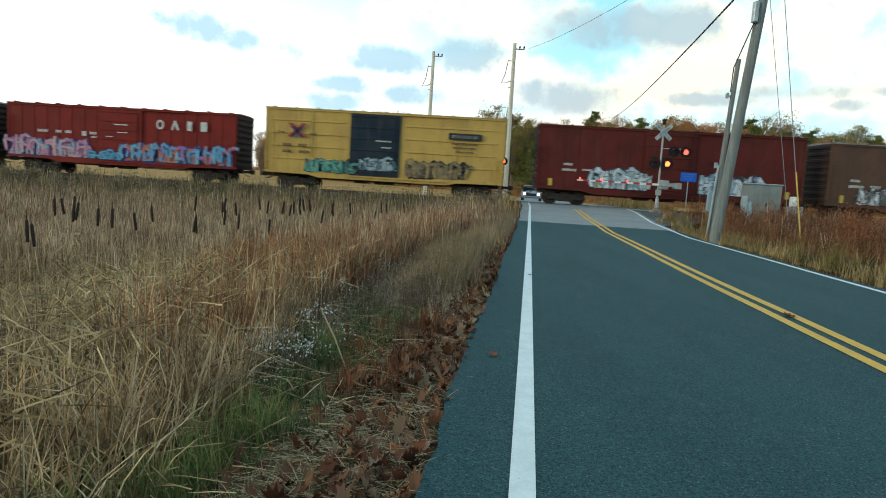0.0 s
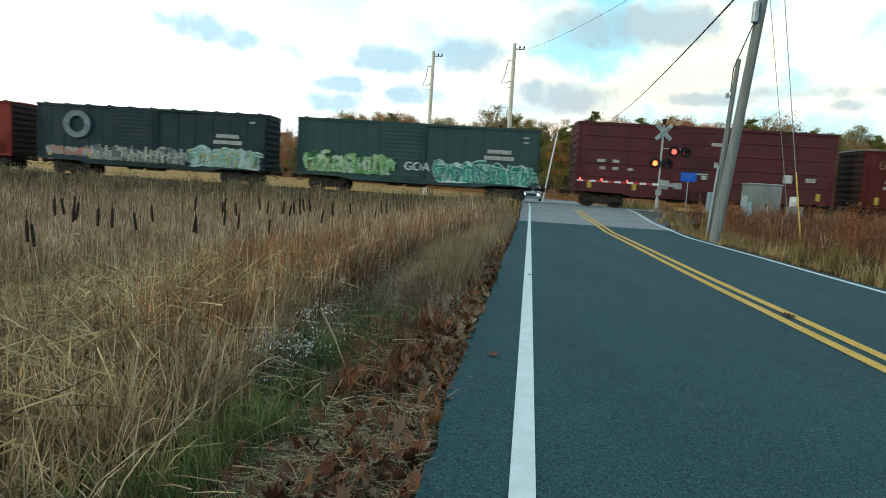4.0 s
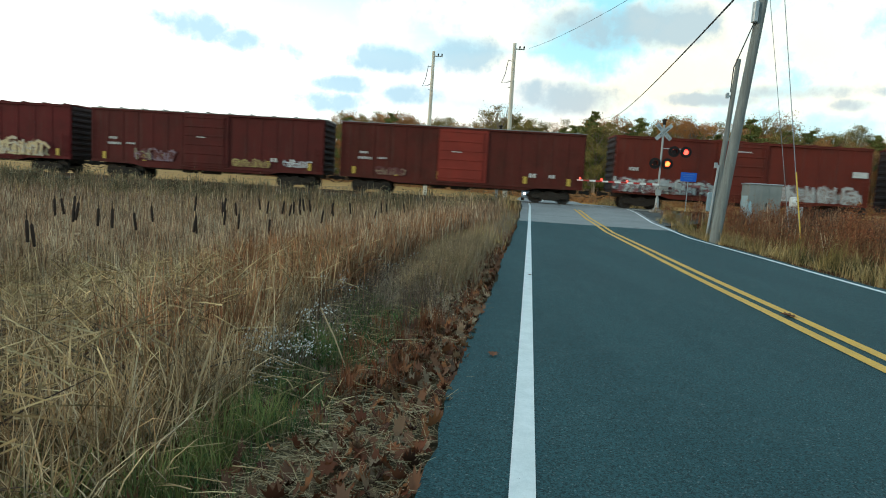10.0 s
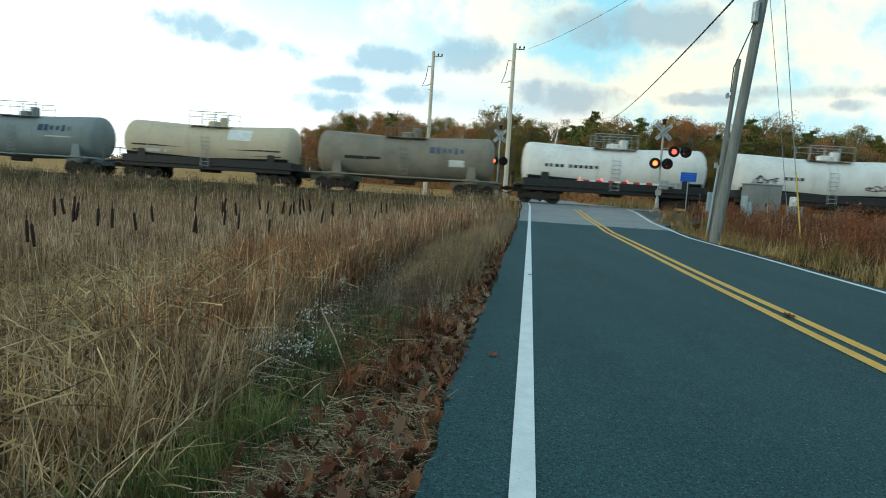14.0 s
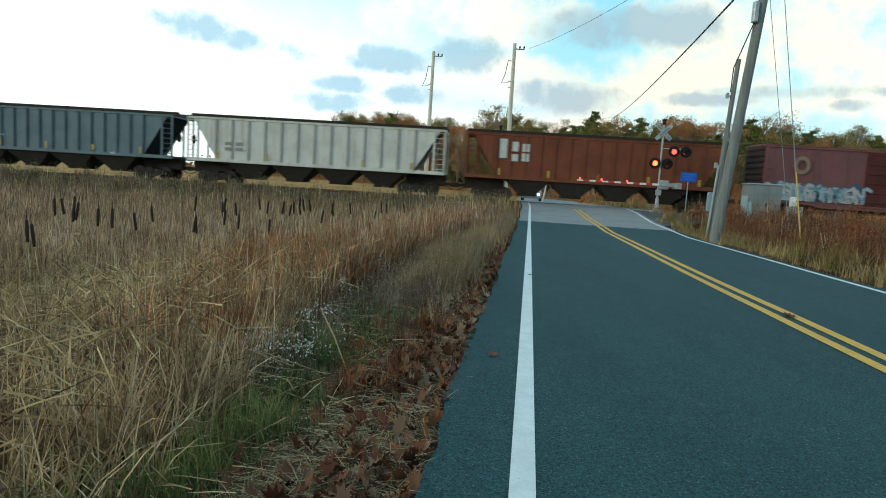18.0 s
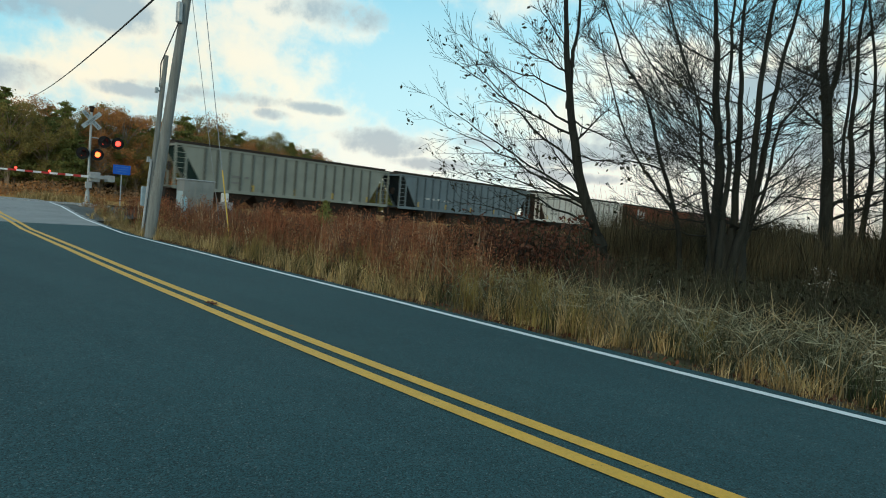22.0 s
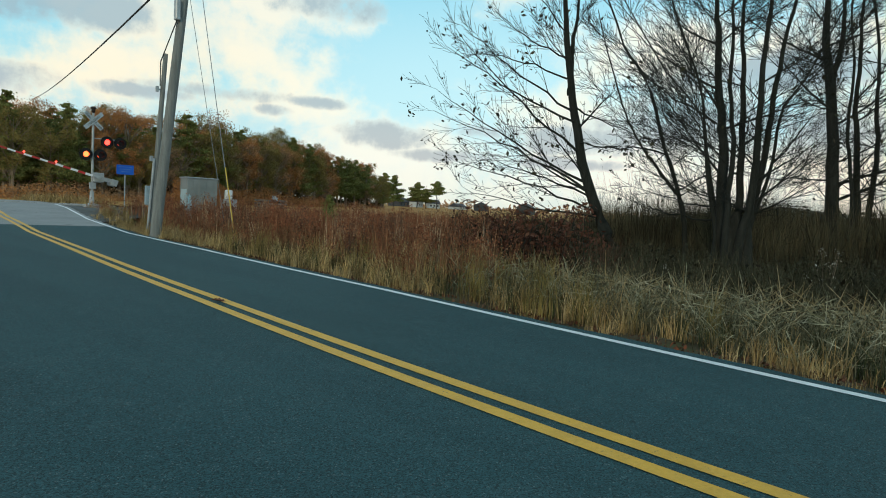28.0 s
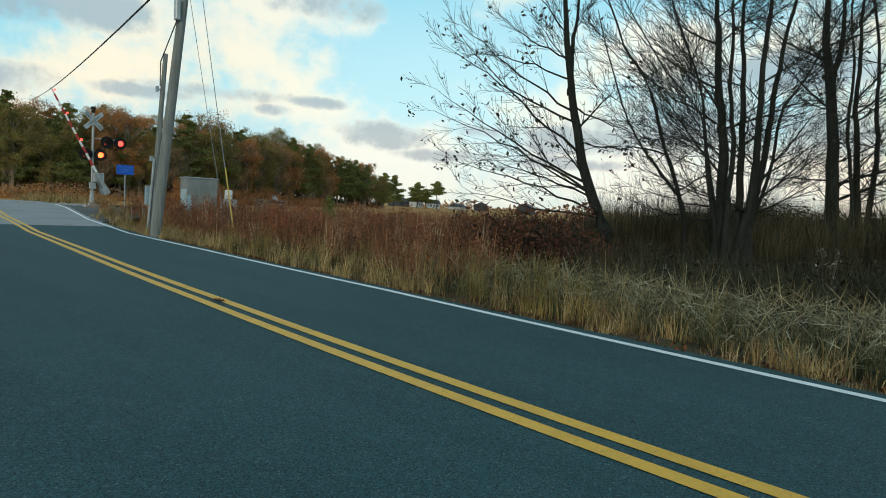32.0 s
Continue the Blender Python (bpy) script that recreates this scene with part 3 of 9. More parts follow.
def ladder(h, w=0.45, steps=6):
    g = Geo()
    for x in (0.0, w):
        g.tube([(x, 0, 0), (x, 0, h)], 0.022, 5)
    for k in range(steps):
        z = h * (k + 0.4) / steps
        g.tube([(0, -0.02, z), (w, -0.02, z)], 0.018, 5)
    return g


def marks(car, specs, y, material=None):
    """Flat painted shapes on the near side: (kind, x, z, width, height)."""
    for kind, x, z, w, h, *m in specs:
        m = m[0] if m else (material or STENCIL)
        g = Geo()
        if kind == "bar" and 0.09 < h < 0.32 and w > 1.2 * h:
            # a row of short bars, one to a character
            n = max(2, round(w / (0.78 * h)))
            for i in range(n):
                a = x - w / 2 + w * i / n
                g.box(a, a + w / n * 0.66, y - 0.004, y, z - h * 0.42, z + h * 0.42)
        elif kind == "bar":
            g.box(x - w / 2, x + w / 2, y - 0.004, y, z - h / 2, z + h / 2)
        elif kind == "scrawl":
            # one looping line from a spray can
            n = 26
            a = [(x - w / 2 + w * (i / n + 0.07 * math.sin(i * 1.9)), z + h * (0.38 * math.sin(i * 1.45) + 0.12 * math.sin(i * 0.4))) for i in range(n)]
            for (ax, az), (bx, bz) in zip(a, a[1:]):
                q = 0.022 / max(0.05, math.hypot(bx - ax, bz - az))
                ox, oz = (az - bz) * q, (bx - ax) * q
                g.quad((ax - ox, y - 0.004, az - oz), (bx - ox, y - 0.004, bz - oz), (bx + ox, y - 0.004, bz + oz), (ax + ox, y - 0.004, az + oz))
        elif kind == "ring":
            n = 16
            a = [(x + w / 2 * math.cos(2 * math.pi * i / n), z + h / 2 * math.sin(2 * math.pi * i / n)) for i in range(n)]
            b = [(x + w / 3.6 * math.cos(2 * math.pi * i / n), z + h / 3.4 * math.sin(2 * math.pi * i / n)) for i in range(n)]
            for i in range(n):
                j = (i + 1) % n
                g.quad((a[i][0], y - 0.004, a[i][1]), (a[j][0], y - 0.004, a[j][1]), (b[j][0], y - 0.004, b[j][1]), (b[i][0], y - 0.004, b[i][1]))
        elif kind == "tri":
            g.prism([(x - w / 2, z - h / 2), (x - w / 4, z - h / 2), (x, z + h * 0.15), (x + w / 4, z - h / 2), (x + w / 2, z - h / 2), (x + w * 0.12, z + h / 2), (x - w * 0.12, z + h / 2)], y - 0.004, y)
        elif kind == "tee":
            g.prism([(x - w * 0.13, z - h / 2), (x + w * 0.13, z - h / 2), (x + w * 0.13, z + h * 0.25), (x + w / 2, z + h * 0.25), (x + w / 2, z + h / 2), (x - w / 2, z + h / 2), (x - w / 2, z + h * 0.25), (x - w * 0.13, z + h * 0.25)], y - 0.004, y)
        elif kind == "cross":
            for q in (-1, 1):
                g.quad((x - q * w / 2, y - 0.004, z - h / 2), (x - q * w / 4, y - 0.004, z - h / 2), (x + q * w / 2, y - 0.004, z + h / 2), (x + q * w / 4, y - 0.004, z + h / 2))
        part("marking", g, m, car)


def lettering(owner, text, x, z, size, y, material, m=None):
    """Painted words on the near side of a thing, centred on x, or placed by m."""
    cu = bpy.data.curves.new("lettering", "FONT")
    cu.body, cu.size, cu.align_x, cu.extrude = text, size, "CENTER", 0.004
    tmp = bpy.data.objects.new("lettering_curve", cu)
    me = bpy.data.meshes.new_from_object(tmp)
    bpy.data.objects.remove(tmp)
    me.transform(m or pose(x, y, z, 90, 0, 0))
    me.materials.clear()
    me.materials.append(material)
    part("lettering", me, material, owner)


# end sheets: grime and the shade of that face in one dark colour
END_GRIME_SHADE = mat("grimy_shaded_end_sheet", (0.040, 0.017, 0.015), (0.020, 0.013, 0.012), 1.4, 0.85)
SPRAY = {}


def spray_can(colours, outline):
    """Sprayed colours, one for each stroke."""
    key = tuple(colours)
    if key not in SPRAY:
        m = bpy.data.materials.new("spray_paint")
        m.use_nodes = True
        N = Nodes(m.node_tree)
        b = N.add("ShaderNodeBsdfPrincipled")
        r = N.add("ShaderNodeNewGeometry").outputs["Random Per Island"]
        col = N.ramp(r, [(i / len(colours), c) for i, c in enumerate(colours)], "CONSTANT")
        v = N.add("ShaderNodeTexCoord").outputs["Object"]
        col = N.mix(smooth(N, N.noise(v, 1.6, 4.0), 0.44, 0.56), col, colours[0])
        col = N.mix(smooth(N, N.noise(N.scaled(v, (1.0, 1.0, 1.7)), 2.6, 3.0, 0.6), 0.54, 0.60), col, colours[-1])
        col = N.mix(N.math("MULTIPLY", smooth(N, N.noise(v, 11.0, 4.0, 0.7), 0.52, 0.72), 0.5), col, outline)
        N.link(col, b.inputs["Base Color"])
        b.inputs["Roughness"].default_value = 0.6
        N.link(b.outputs[0], N.add("ShaderNodeOutputMaterial").inputs[0])
        SPRAY[key] = m
    if outline not in SPRAY:
        SPRAY[outline] = mat("spray_outline", outline, tuple(min(1.0, q * 1.5 + 0.01) for q in outline), 3.0, 0.7)
    return SPRAY[key], SPRAY[outline]


def graffiti(car, tag, y, seed):
    """A sprayed piece: bent and hooked strokes packed side by side, edged in a second colour."""
    x0, x1, z0, z1, colours, outline, _ = tag
    rnd = random.Random(seed)
    fill, edge = Geo(), Geo()
    depth = [0.0]

    def stroke(pts, w, geo, taper):
        depth[0] += 0.0012
        yy = y - depth[0]
        n = len(geo.v)
        for i, (x, z) in enumerate(pts):
            a, b = pts[max(0, i - 1)], pts[min(len(pts) - 1, i + 1)]
            dx, dz = b[0] - a[0], b[1] - a[1]
            s = math.hypot(dx, dz) or 1.0
            k = w * (1.0 - taper * abs(2 * i / (len(pts) - 1) - 1) ** 3)
            geo.v += [(x - dz / s * k, yy, z + dx / s * k), (x + dz / s * k, yy, z - dx / s * k)]
        geo.f += [(n + 2 * i, n + 2 * i + 1, n + 2 * i + 3, n + 2 * i + 2) for i in range(len(pts) - 1)]

    h = z1 - z0
    pitch = min(0.62, max(0.34, 0.40 * h))
    ground_, x = Geo(), x0
    top = [(x0 + (x1 - x0) * k / 40, z1 - h * (0.14 + 0.45 * rnd.random()) * (1.0 if 2 < k < 38 else 1.6)) for k in range(41)]
    for i, (px, pz) in enumerate(top):
        ground_.v += [(px, y + 0.0, z0 + 0.05 * h * rnd.random()), (px, y + 0.0, pz)]
    ground_.f += [(2 * i, 2 * i + 2, 2 * i + 3, 2 * i + 1) for i in range(40) if rnd.random() < 0.72]
    runs = []
    while x < x1:
        lo, hi = z0 + rnd.uniform(0.02, 0.2) * h, z1 - rnd.uniform(0.0, 0.28) * h
        lean = rnd.uniform(-0.35, 0.35) * pitch
        a, b = x + rnd.uniform(-0.2, 0.2) * pitch, x + rnd.uniform(0.5, 1.1) * pitch
        kink = lo + (hi - lo) * rnd.uniform(0.35, 0.65)
        runs.append([(a, lo), (a + lean, kink), (a + 0.3 * lean, hi)])
        if rnd.random() < 0.75:
            runs.append([(a + lean, kink + rnd.uniform(-0.1, 0.3) * h), (b, kink + rnd.uniform(-0.1, 0.2) * h), (b + lean, lo + rnd.uniform(0.0, 0.15) * h)])
        if rnd.random() < 0.45:
            runs.append([(a, hi - 0.1 * h), ((a + b) / 2, hi), (b + 0.3 * pitch, hi - rnd.uniform(0.0, 0.3) * h)])
        x += pitch * rnd.uniform(0.8, 1.15)
    w = 0.085 * min(1.5, h)
    for pts in runs:
        stroke(pts, w + 0.04, edge, 0.15)
    for pts in runs:
        stroke(pts, w, fill, 0.25)
    paint, rim = spray_can(colours, outline)
    part("graffiti_ground", ground_, paint, car)
    tagged(part("graffiti_outline", edge, rim, car), kind="stuff")
    tagged(part("graffiti", fill, paint, car, "sprayed graffiti"), kind="stuff")


TAGS = {}


def boxcar(s0, length, top, paint, label, door=None, door_x=0.0, door_w=3.0, posts=14, roof=None, end_paint=None, marking=(), reflectors=True, style="posts", group="boxcars of the train", door_style="ribbed"):
    car = thing("boxcar", label, "boxcar", group=group)
    MOVERS.append((car, s0))
    L, sill, eave = length / 2, 1.02, top - 0.14
    roof, end_paint, door = roof or paint, end_paint or END_GRIME_SHADE, door or paint
    for sy in (-1, 1):
        g = Geo()
        y0, y1 = sorted((sy * 1.47, sy * 1.40))
        g.box(-L, L, y0, y1, sill, eave)
        part("side_wall", g, paint, car)
        b = Geo()
        y0, y1 = sorted((sy * 1.54, sy * 1.36))
        b.box(-L, L, y0, y1, eave - 0.10, eave + 0.03, 0.015)
        part("top_chord", b, paint, car)
        b = Geo()
        b.prism([(-L, sill + 0.10), (-L, sill - 0.06), (-L + 2.9, sill - 0.10), (-L + 3.6, sill - 0.26), (L - 3.6, sill - 0.26), (L - 2.9, sill - 0.10), (L, sill - 0.06), (L, sill + 0.10)], y0, y1)
        part("side_sill", b, paint, car)
    xs = []
    if style == "posts":
        half = posts // 2
        for k in range(half):
            a = -L + 0.12 + k * (L - door_w / 2 + door_x - 0.25) / (half - 1)
            b = door_x + door_w / 2 + 0.13 + k * (L - door_x - door_w / 2 - 0.25) / (half - 1)
            xs += [a, b]
        # each post keeps the wall's own coordinates, so that the paint runs on across it
        for x in xs:
            part("side_post", Geo().box(x - 0.06, x + 0.06, -1.502, -1.465, sill + 0.10, eave - 0.10, 0.016), paint, car)
    else:
        for z in [sill + (eave - sill) * f for f in (0.22, 0.42, 0.62, 0.82)]:
            for xa, xb in ((-L + 0.5, door_x - door_w / 2 - 0.35), (door_x + door_w / 2 + 0.35, L - 0.5)):
                part("side_bead", Geo().box(xa, xb, -1.52, -1.465, z - 0.055, z + 0.055, 0.02), paint, car)
        for x in (-L + 0.07, -L / 2 - door_w / 4, L / 2 + door_w / 4, L - 0.07):
            part("side_post", Geo().box(x - 0.05, x + 0.05, -1.53, -1.465, sill + 0.10, eave - 0.10, 0.015), paint, car)
    d = part("door", Geo().box(door_x - door_w / 2, door_x + door_w / 2, -1.60, -1.47, sill + 0.02, eave - 0.10, 0.02), door, car)
    if door_style == "ribbed":
        for k in range(6):
            z = sill + 0.25 + k * (eave - sill - 0.5) / 5
            part("door_rib", Geo().box(door_x - door_w / 2 + 0.12, door_x + door_w / 2 - 0.12, -1.635, -1.595, z - 0.05, z + 0.05, 0.015), door, d)
    elif door_style == "fine":
        for k in range(13):
            z = sill + 0.2 + k * (eave - sill - 0.42) / 12
            part("door_rib", Geo().box(door_x - door_w / 2 + 0.10, door_x + door_w / 2 - 0.10, -1.63, -1.595, z - 0.04, z + 0.04, 0.012), door, d)
    part("door_bar", Geo().tube([(door_x + door_w / 2 - 0.3, -1.66, sill + 0.1), (door_x + door_w / 2 - 0.3, -1.66, eave - 0.2)], 0.03, 6), door, d)
    part("door_track", Geo().box(door_x - door_w / 2 - 0.1, door_x + door_w * 1.45, -1.62, -1.53, sill - 0.10, sill + 0.0, 0.012), paint, car)
    part("door_track", Geo().box(door_x - door_w / 2 - 0.1, door_x + door_w * 1.45, -1.61, -1.53, eave - 0.10, eave - 0.03, 0.012), paint, car)
    r = Geo()
    r.v += [(x, y, z) for x in (-L - 0.03, L + 0.03) for y, z in ((-1.56, eave + 0.02), (-1.56, eave + 0.06), (-0.8, top - 0.02), (0.8, top - 0.02), (1.56, eave + 0.06), (1.56, eave + 0.02))]
    r.f += [(i, i + 1, i + 7, i + 6) for i in range(5)] + [(0, 1, 2, 3, 4, 5), (6, 7, 8, 9, 10, 11), (5, 0, 6, 11)]
    for k in range(11):
        x = -L + 0.5 + k * (2 * L - 1.0) / 10
        r.box(x - 0.04, x + 0.04, -1.5, 1.5, eave + 0.04, top)
    part("roof", r, roof, car)
    for sx in (-1, 1):
        e = Geo()
        a, b = sorted((sx * (L - 0.02), sx * (L - 0.12)))
        e.box(a, b, -1.44, 1.44, sill - 0.05, eave + 0.02)
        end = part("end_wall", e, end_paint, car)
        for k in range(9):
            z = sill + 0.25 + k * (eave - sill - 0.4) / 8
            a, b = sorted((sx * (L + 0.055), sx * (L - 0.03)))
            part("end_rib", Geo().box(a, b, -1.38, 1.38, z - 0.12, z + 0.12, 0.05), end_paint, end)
        lad = ladder(2.6 if sx < 0 else 1.5)
        x = sx * (L - 0.30) - 0.22
        lad.v = [(x + p[0], -1.58 + p[1], sill + 0.1 + p[2]) for p in lad.v]
        part("ladder", lad, paint, car)
        st = Geo().tube([(x, -1.52, sill), (x, -1.52, sill - 0.45), (x + 0.45, -1.52, sill - 0.45), (x + 0.45, -1.52, sill)], 0.02, 5)
        part("step", st, DARK_IRON, car)
        add_coupler(car, sx * (L + 0.05), sx)
        add_truck(car, sx * (L - 1.95))
    part("centre_sill", Geo().box(-L + 0.2, L - 0.2, -0.33, 0.33, 0.70, sill, 0.02), DARK_IRON, car)
    part("brake_gear", Geo().box(-1.9, -0.9, -0.9, -0.5, 0.55, 0.92, 0.05).tube([(-0.6, -0.75, 0.72), (0.7, -0.75, 0.72)], 0.18, 10).tube([(-L + 2, -0.6, 0.68), (L - 2, -0.6, 0.66)], 0.025, 5), DARK_IRON, car)
    if reflectors:
        for k in range(6):
            x = -L + 0.9 + k * (2 * L - 1.8) / 5
            part("reflector", Geo().box(x - 0.11, x + 0.11, -1.545, -1.535, sill + 0.15, sill + 0.60), REFLECT, car)
    for k, tag in enumerate(TAGS.get(paint.name, ())):
        if tag[1] - tag[0] > 1.2:
            over = tag[0] < door_x + door_w / 2 + 0.2 and tag[1] > door_x - door_w / 2 - 0.2
            graffiti(car, tag, -1.645 if over else -1.548, int(-s0 * 10) + k)
    if door is not paint:
        for tag in TAGS.get(door.name, ()):
            graffiti(car, (tag[0] + door_x, tag[1] + door_x, *tag[2:]), -1.645, int(-s0 * 10) + 7)
    marks(car, marking, -1.637)
    return car


def tank_car(s0, shell, lower, label, band=False, frame_paint=BLACK, marking=()):
    """A tank car: domed shell on saddles, stub sills, top platform with railing, ladders."""
    car = thing("tank_car", label, "tank car", group="tank cars of the train")
    MOVERS.append((car, s0))
    L, R, zc = 5.80, 1.43, 2.42
    prof = [(-L, 0.05), (-L + 0.03, 0.55), (-L + 0.09, 0.95), (-L + 0.19, 1.22), (-L + 0.33, 1.37), (-L + 0.52, R)]
    prof += [(-L + 0.52 + k * (2 * L - 1.04) / 8, R) for k in range(1, 8)] + [(-s, r) for s, r in prof[::-1]]
    fall = 0.22

    def sloped(g):
        g.v = [(x, y, z + fall * (abs(x) / L - 0.6)) for x, y, z in g.v]
        return g

    shell_part = part("tank_shell", sloped(Geo().lathe(prof, 40, "x", (0, 0, zc))), shell, car, round_=True)
    if lower:
        low = Geo()
        ang = [math.pi + 0.50 + k * (math.pi - 1.0) / 14 for k in range(15)]
        for x in (-L + 0.35, 0.0, L - 0.35):
            low.v += [(x, (R + 0.025) * math.cos(t), zc + (R + 0.025) * math.sin(t)) for t in ang]
        low.f += [(r + i, r + i + 1, r + i + 16, r + i + 15) for r in (0, 15) for i in range(14)]
        part("lower_jacket", sloped(low), lower, car, "black lower half", round_=True)
        part("underframe", Geo().box(-L + 0.1, L - 0.1, -1.34, 1.34, 0.82, 1.58, 0.03), BLACK, car, "black underframe")
    for x in (-3.9, -1.3, 1.3, 3.9):
        part("shell_band", sloped(Geo().lathe([(x - 0.03, R + 0.001), (x - 0.03, R + 0.015), (x + 0.03, R + 0.015), (x + 0.03, R + 0.001)], 40, "x", (0, 0, zc))), shell, shell_part)
    fp = frame_paint
    part("dome", Geo().lathe([(zc + R - 0.12, 0.42), (zc + R + 0.16, 0.42), (zc + R + 0.20, 0.34), (zc + R + 0.24, 0.1)], 16, "z").lathe([(zc + R - 0.1, 0.26), (zc + R + 0.42, 0.26), (zc + R + 0.5, 0.18)], 14, "z", (0.62, 0, 0)), shell, car)
    part("platform", Geo().box(-1.35, 1.35, -0.95, -0.45, zc + R - 0.18, zc + R - 0.14).box(-1.35, 1.35, 0.45, 0.95, zc + R - 0.18, zc + R - 0.14).box(-1.35, -0.9, -0.95, 0.95, zc + R - 0.18, zc + R - 0.14), ALU if fp is BLACK else shell, car)
    rail = Geo()
    for y in (-0.95, 0.95):
        for x in (-1.35, -0.45, 0.45, 1.35):
            rail.tube([(x, y, zc + R - 0.16), (x, y, zc + R + 0.75)], 0.022, 5)
        rail.tube([(-1.35, y, zc + R + 0.75), (1.35, y, zc + R + 0.75)], 0.022, 5)
        rail.tube([(-1.35, y, zc + R + 0.4), (1.35, y, zc + R + 0.4)], 0.018, 5)
    part("railing", rail, ALU if fp is BLACK else shell, car)
    for y in (-1.52, 1.52):
        lad = Geo()
        for x in (-0.25, 0.25):
            lad.tube([(x, y, 1.0), (x, y, zc + 0.5), (x, y * 0.62, zc + R - 0.15)], 0.022, 5)
        for k in range(8):
            z = 1.1 + k * 0.26
            lad.tube([(-0.25, y, z), (0.25, y, z)], 0.018, 5)
        part("ladder", lad, ALU if fp is BLACK else shell, car)
    for sx in (-1, 1):
        a, b = sorted((sx * 3.0, sx * (L + 0.5)))
        part("stub_sill", Geo().box(a, b, -0.34, 0.34, 0.66, 1.10, 0.02), fp, car)
        sad = Geo()
        for y in (-1, 1):
            sad.prism([(sx * 4.35 - 0.35, 0.95), (sx * 4.35 + 0.35, 0.95), (sx * 4.35 + 0.22, 2.0), (sx * 4.35 - 0.22, 2.0)], *sorted((y * 1.28, y * 1.36)))
        sad.box(sx * 4.35 - 0.5, sx * 4.35 + 0.5, -1.2, 1.2, 0.9, 1.25)
        part("saddle", sad, fp if fp is not BLACK else BLACK, car)
        a, b = sorted((sx * (L - 0.1), sx * (L + 0.55)))
        part("end_platform", Geo().box(a, b, -1.45, 1.45, 1.06, 1.12, 0.01), fp, car)
        er = Geo()
        for y in (-1.4, -0.5, 0.5, 1.4):
            er.tube([(sx * (L + 0.5), y, 1.1), (sx * (L + 0.5), y, 1.95)], 0.022, 5)
        er.tube([(sx * (L + 0.5), -1.4, 1.95), (sx * (L + 0.5), 1.4, 1.95)], 0.022, 5)
        part("end_railing", er, fp, car)
        add_coupler(car, sx * (L + 0.35), sx)
        add_truck(car, sx * (L - 1.25))
    part("side_walkway", Geo().box(-L - 0.3, L + 0.3, -1.50, -1.36, 1.10, 1.18, 0.01), fp, car)
    part("outlet", Geo().tube([(0, 0, zc - R), (0, 0, 0.72)], 0.16, 10).tube([(-0.7, -0.5, 0.8), (0.7, -0.5, 0.8)], 0.16, 10), DARK_IRON, car)
    if band:
        for dz in (-0.22, -0.55):
            t = math.asin(dz / R)
            for q in (-1,):
                y0, z0 = -(R + 0.006) * math.cos(t), zc + (R + 0.006) * math.sin(t)
                part("stripe", Geo().quad((-L + 0.8, y0, z0), (L - 0.8, y0, z0), (L - 0.8, y0 - 0.001, z0 + 0.10), (-L + 0.8, y0 - 0.001, z0 + 0.10)), BLACK, car, "black stripe")
    for x, dz, w, h, m in marking:
        # a painted patch that follows the round of the shell
        g = Geo()
        n = 4
        for i in range(n + 1):
            t = math.asin(max(-0.98, min(0.98, (dz - h / 2 + h * i / n) / R)))
            g.v += [(x - w / 2, -(R + 0.008) * math.cos(t), zc + (R + 0.008) * math.sin(t)), (x + w / 2, -(R + 0.008) * math.cos(t), zc + (R + 0.008) * math.sin(t))]
        g.f += [(2 * i, 2 * i + 1, 2 * i + 3, 2 * i + 2) for i in range(n)]
        part("marking", g, m, car)
    return car


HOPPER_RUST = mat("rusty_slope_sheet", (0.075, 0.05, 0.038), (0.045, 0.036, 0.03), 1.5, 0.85)


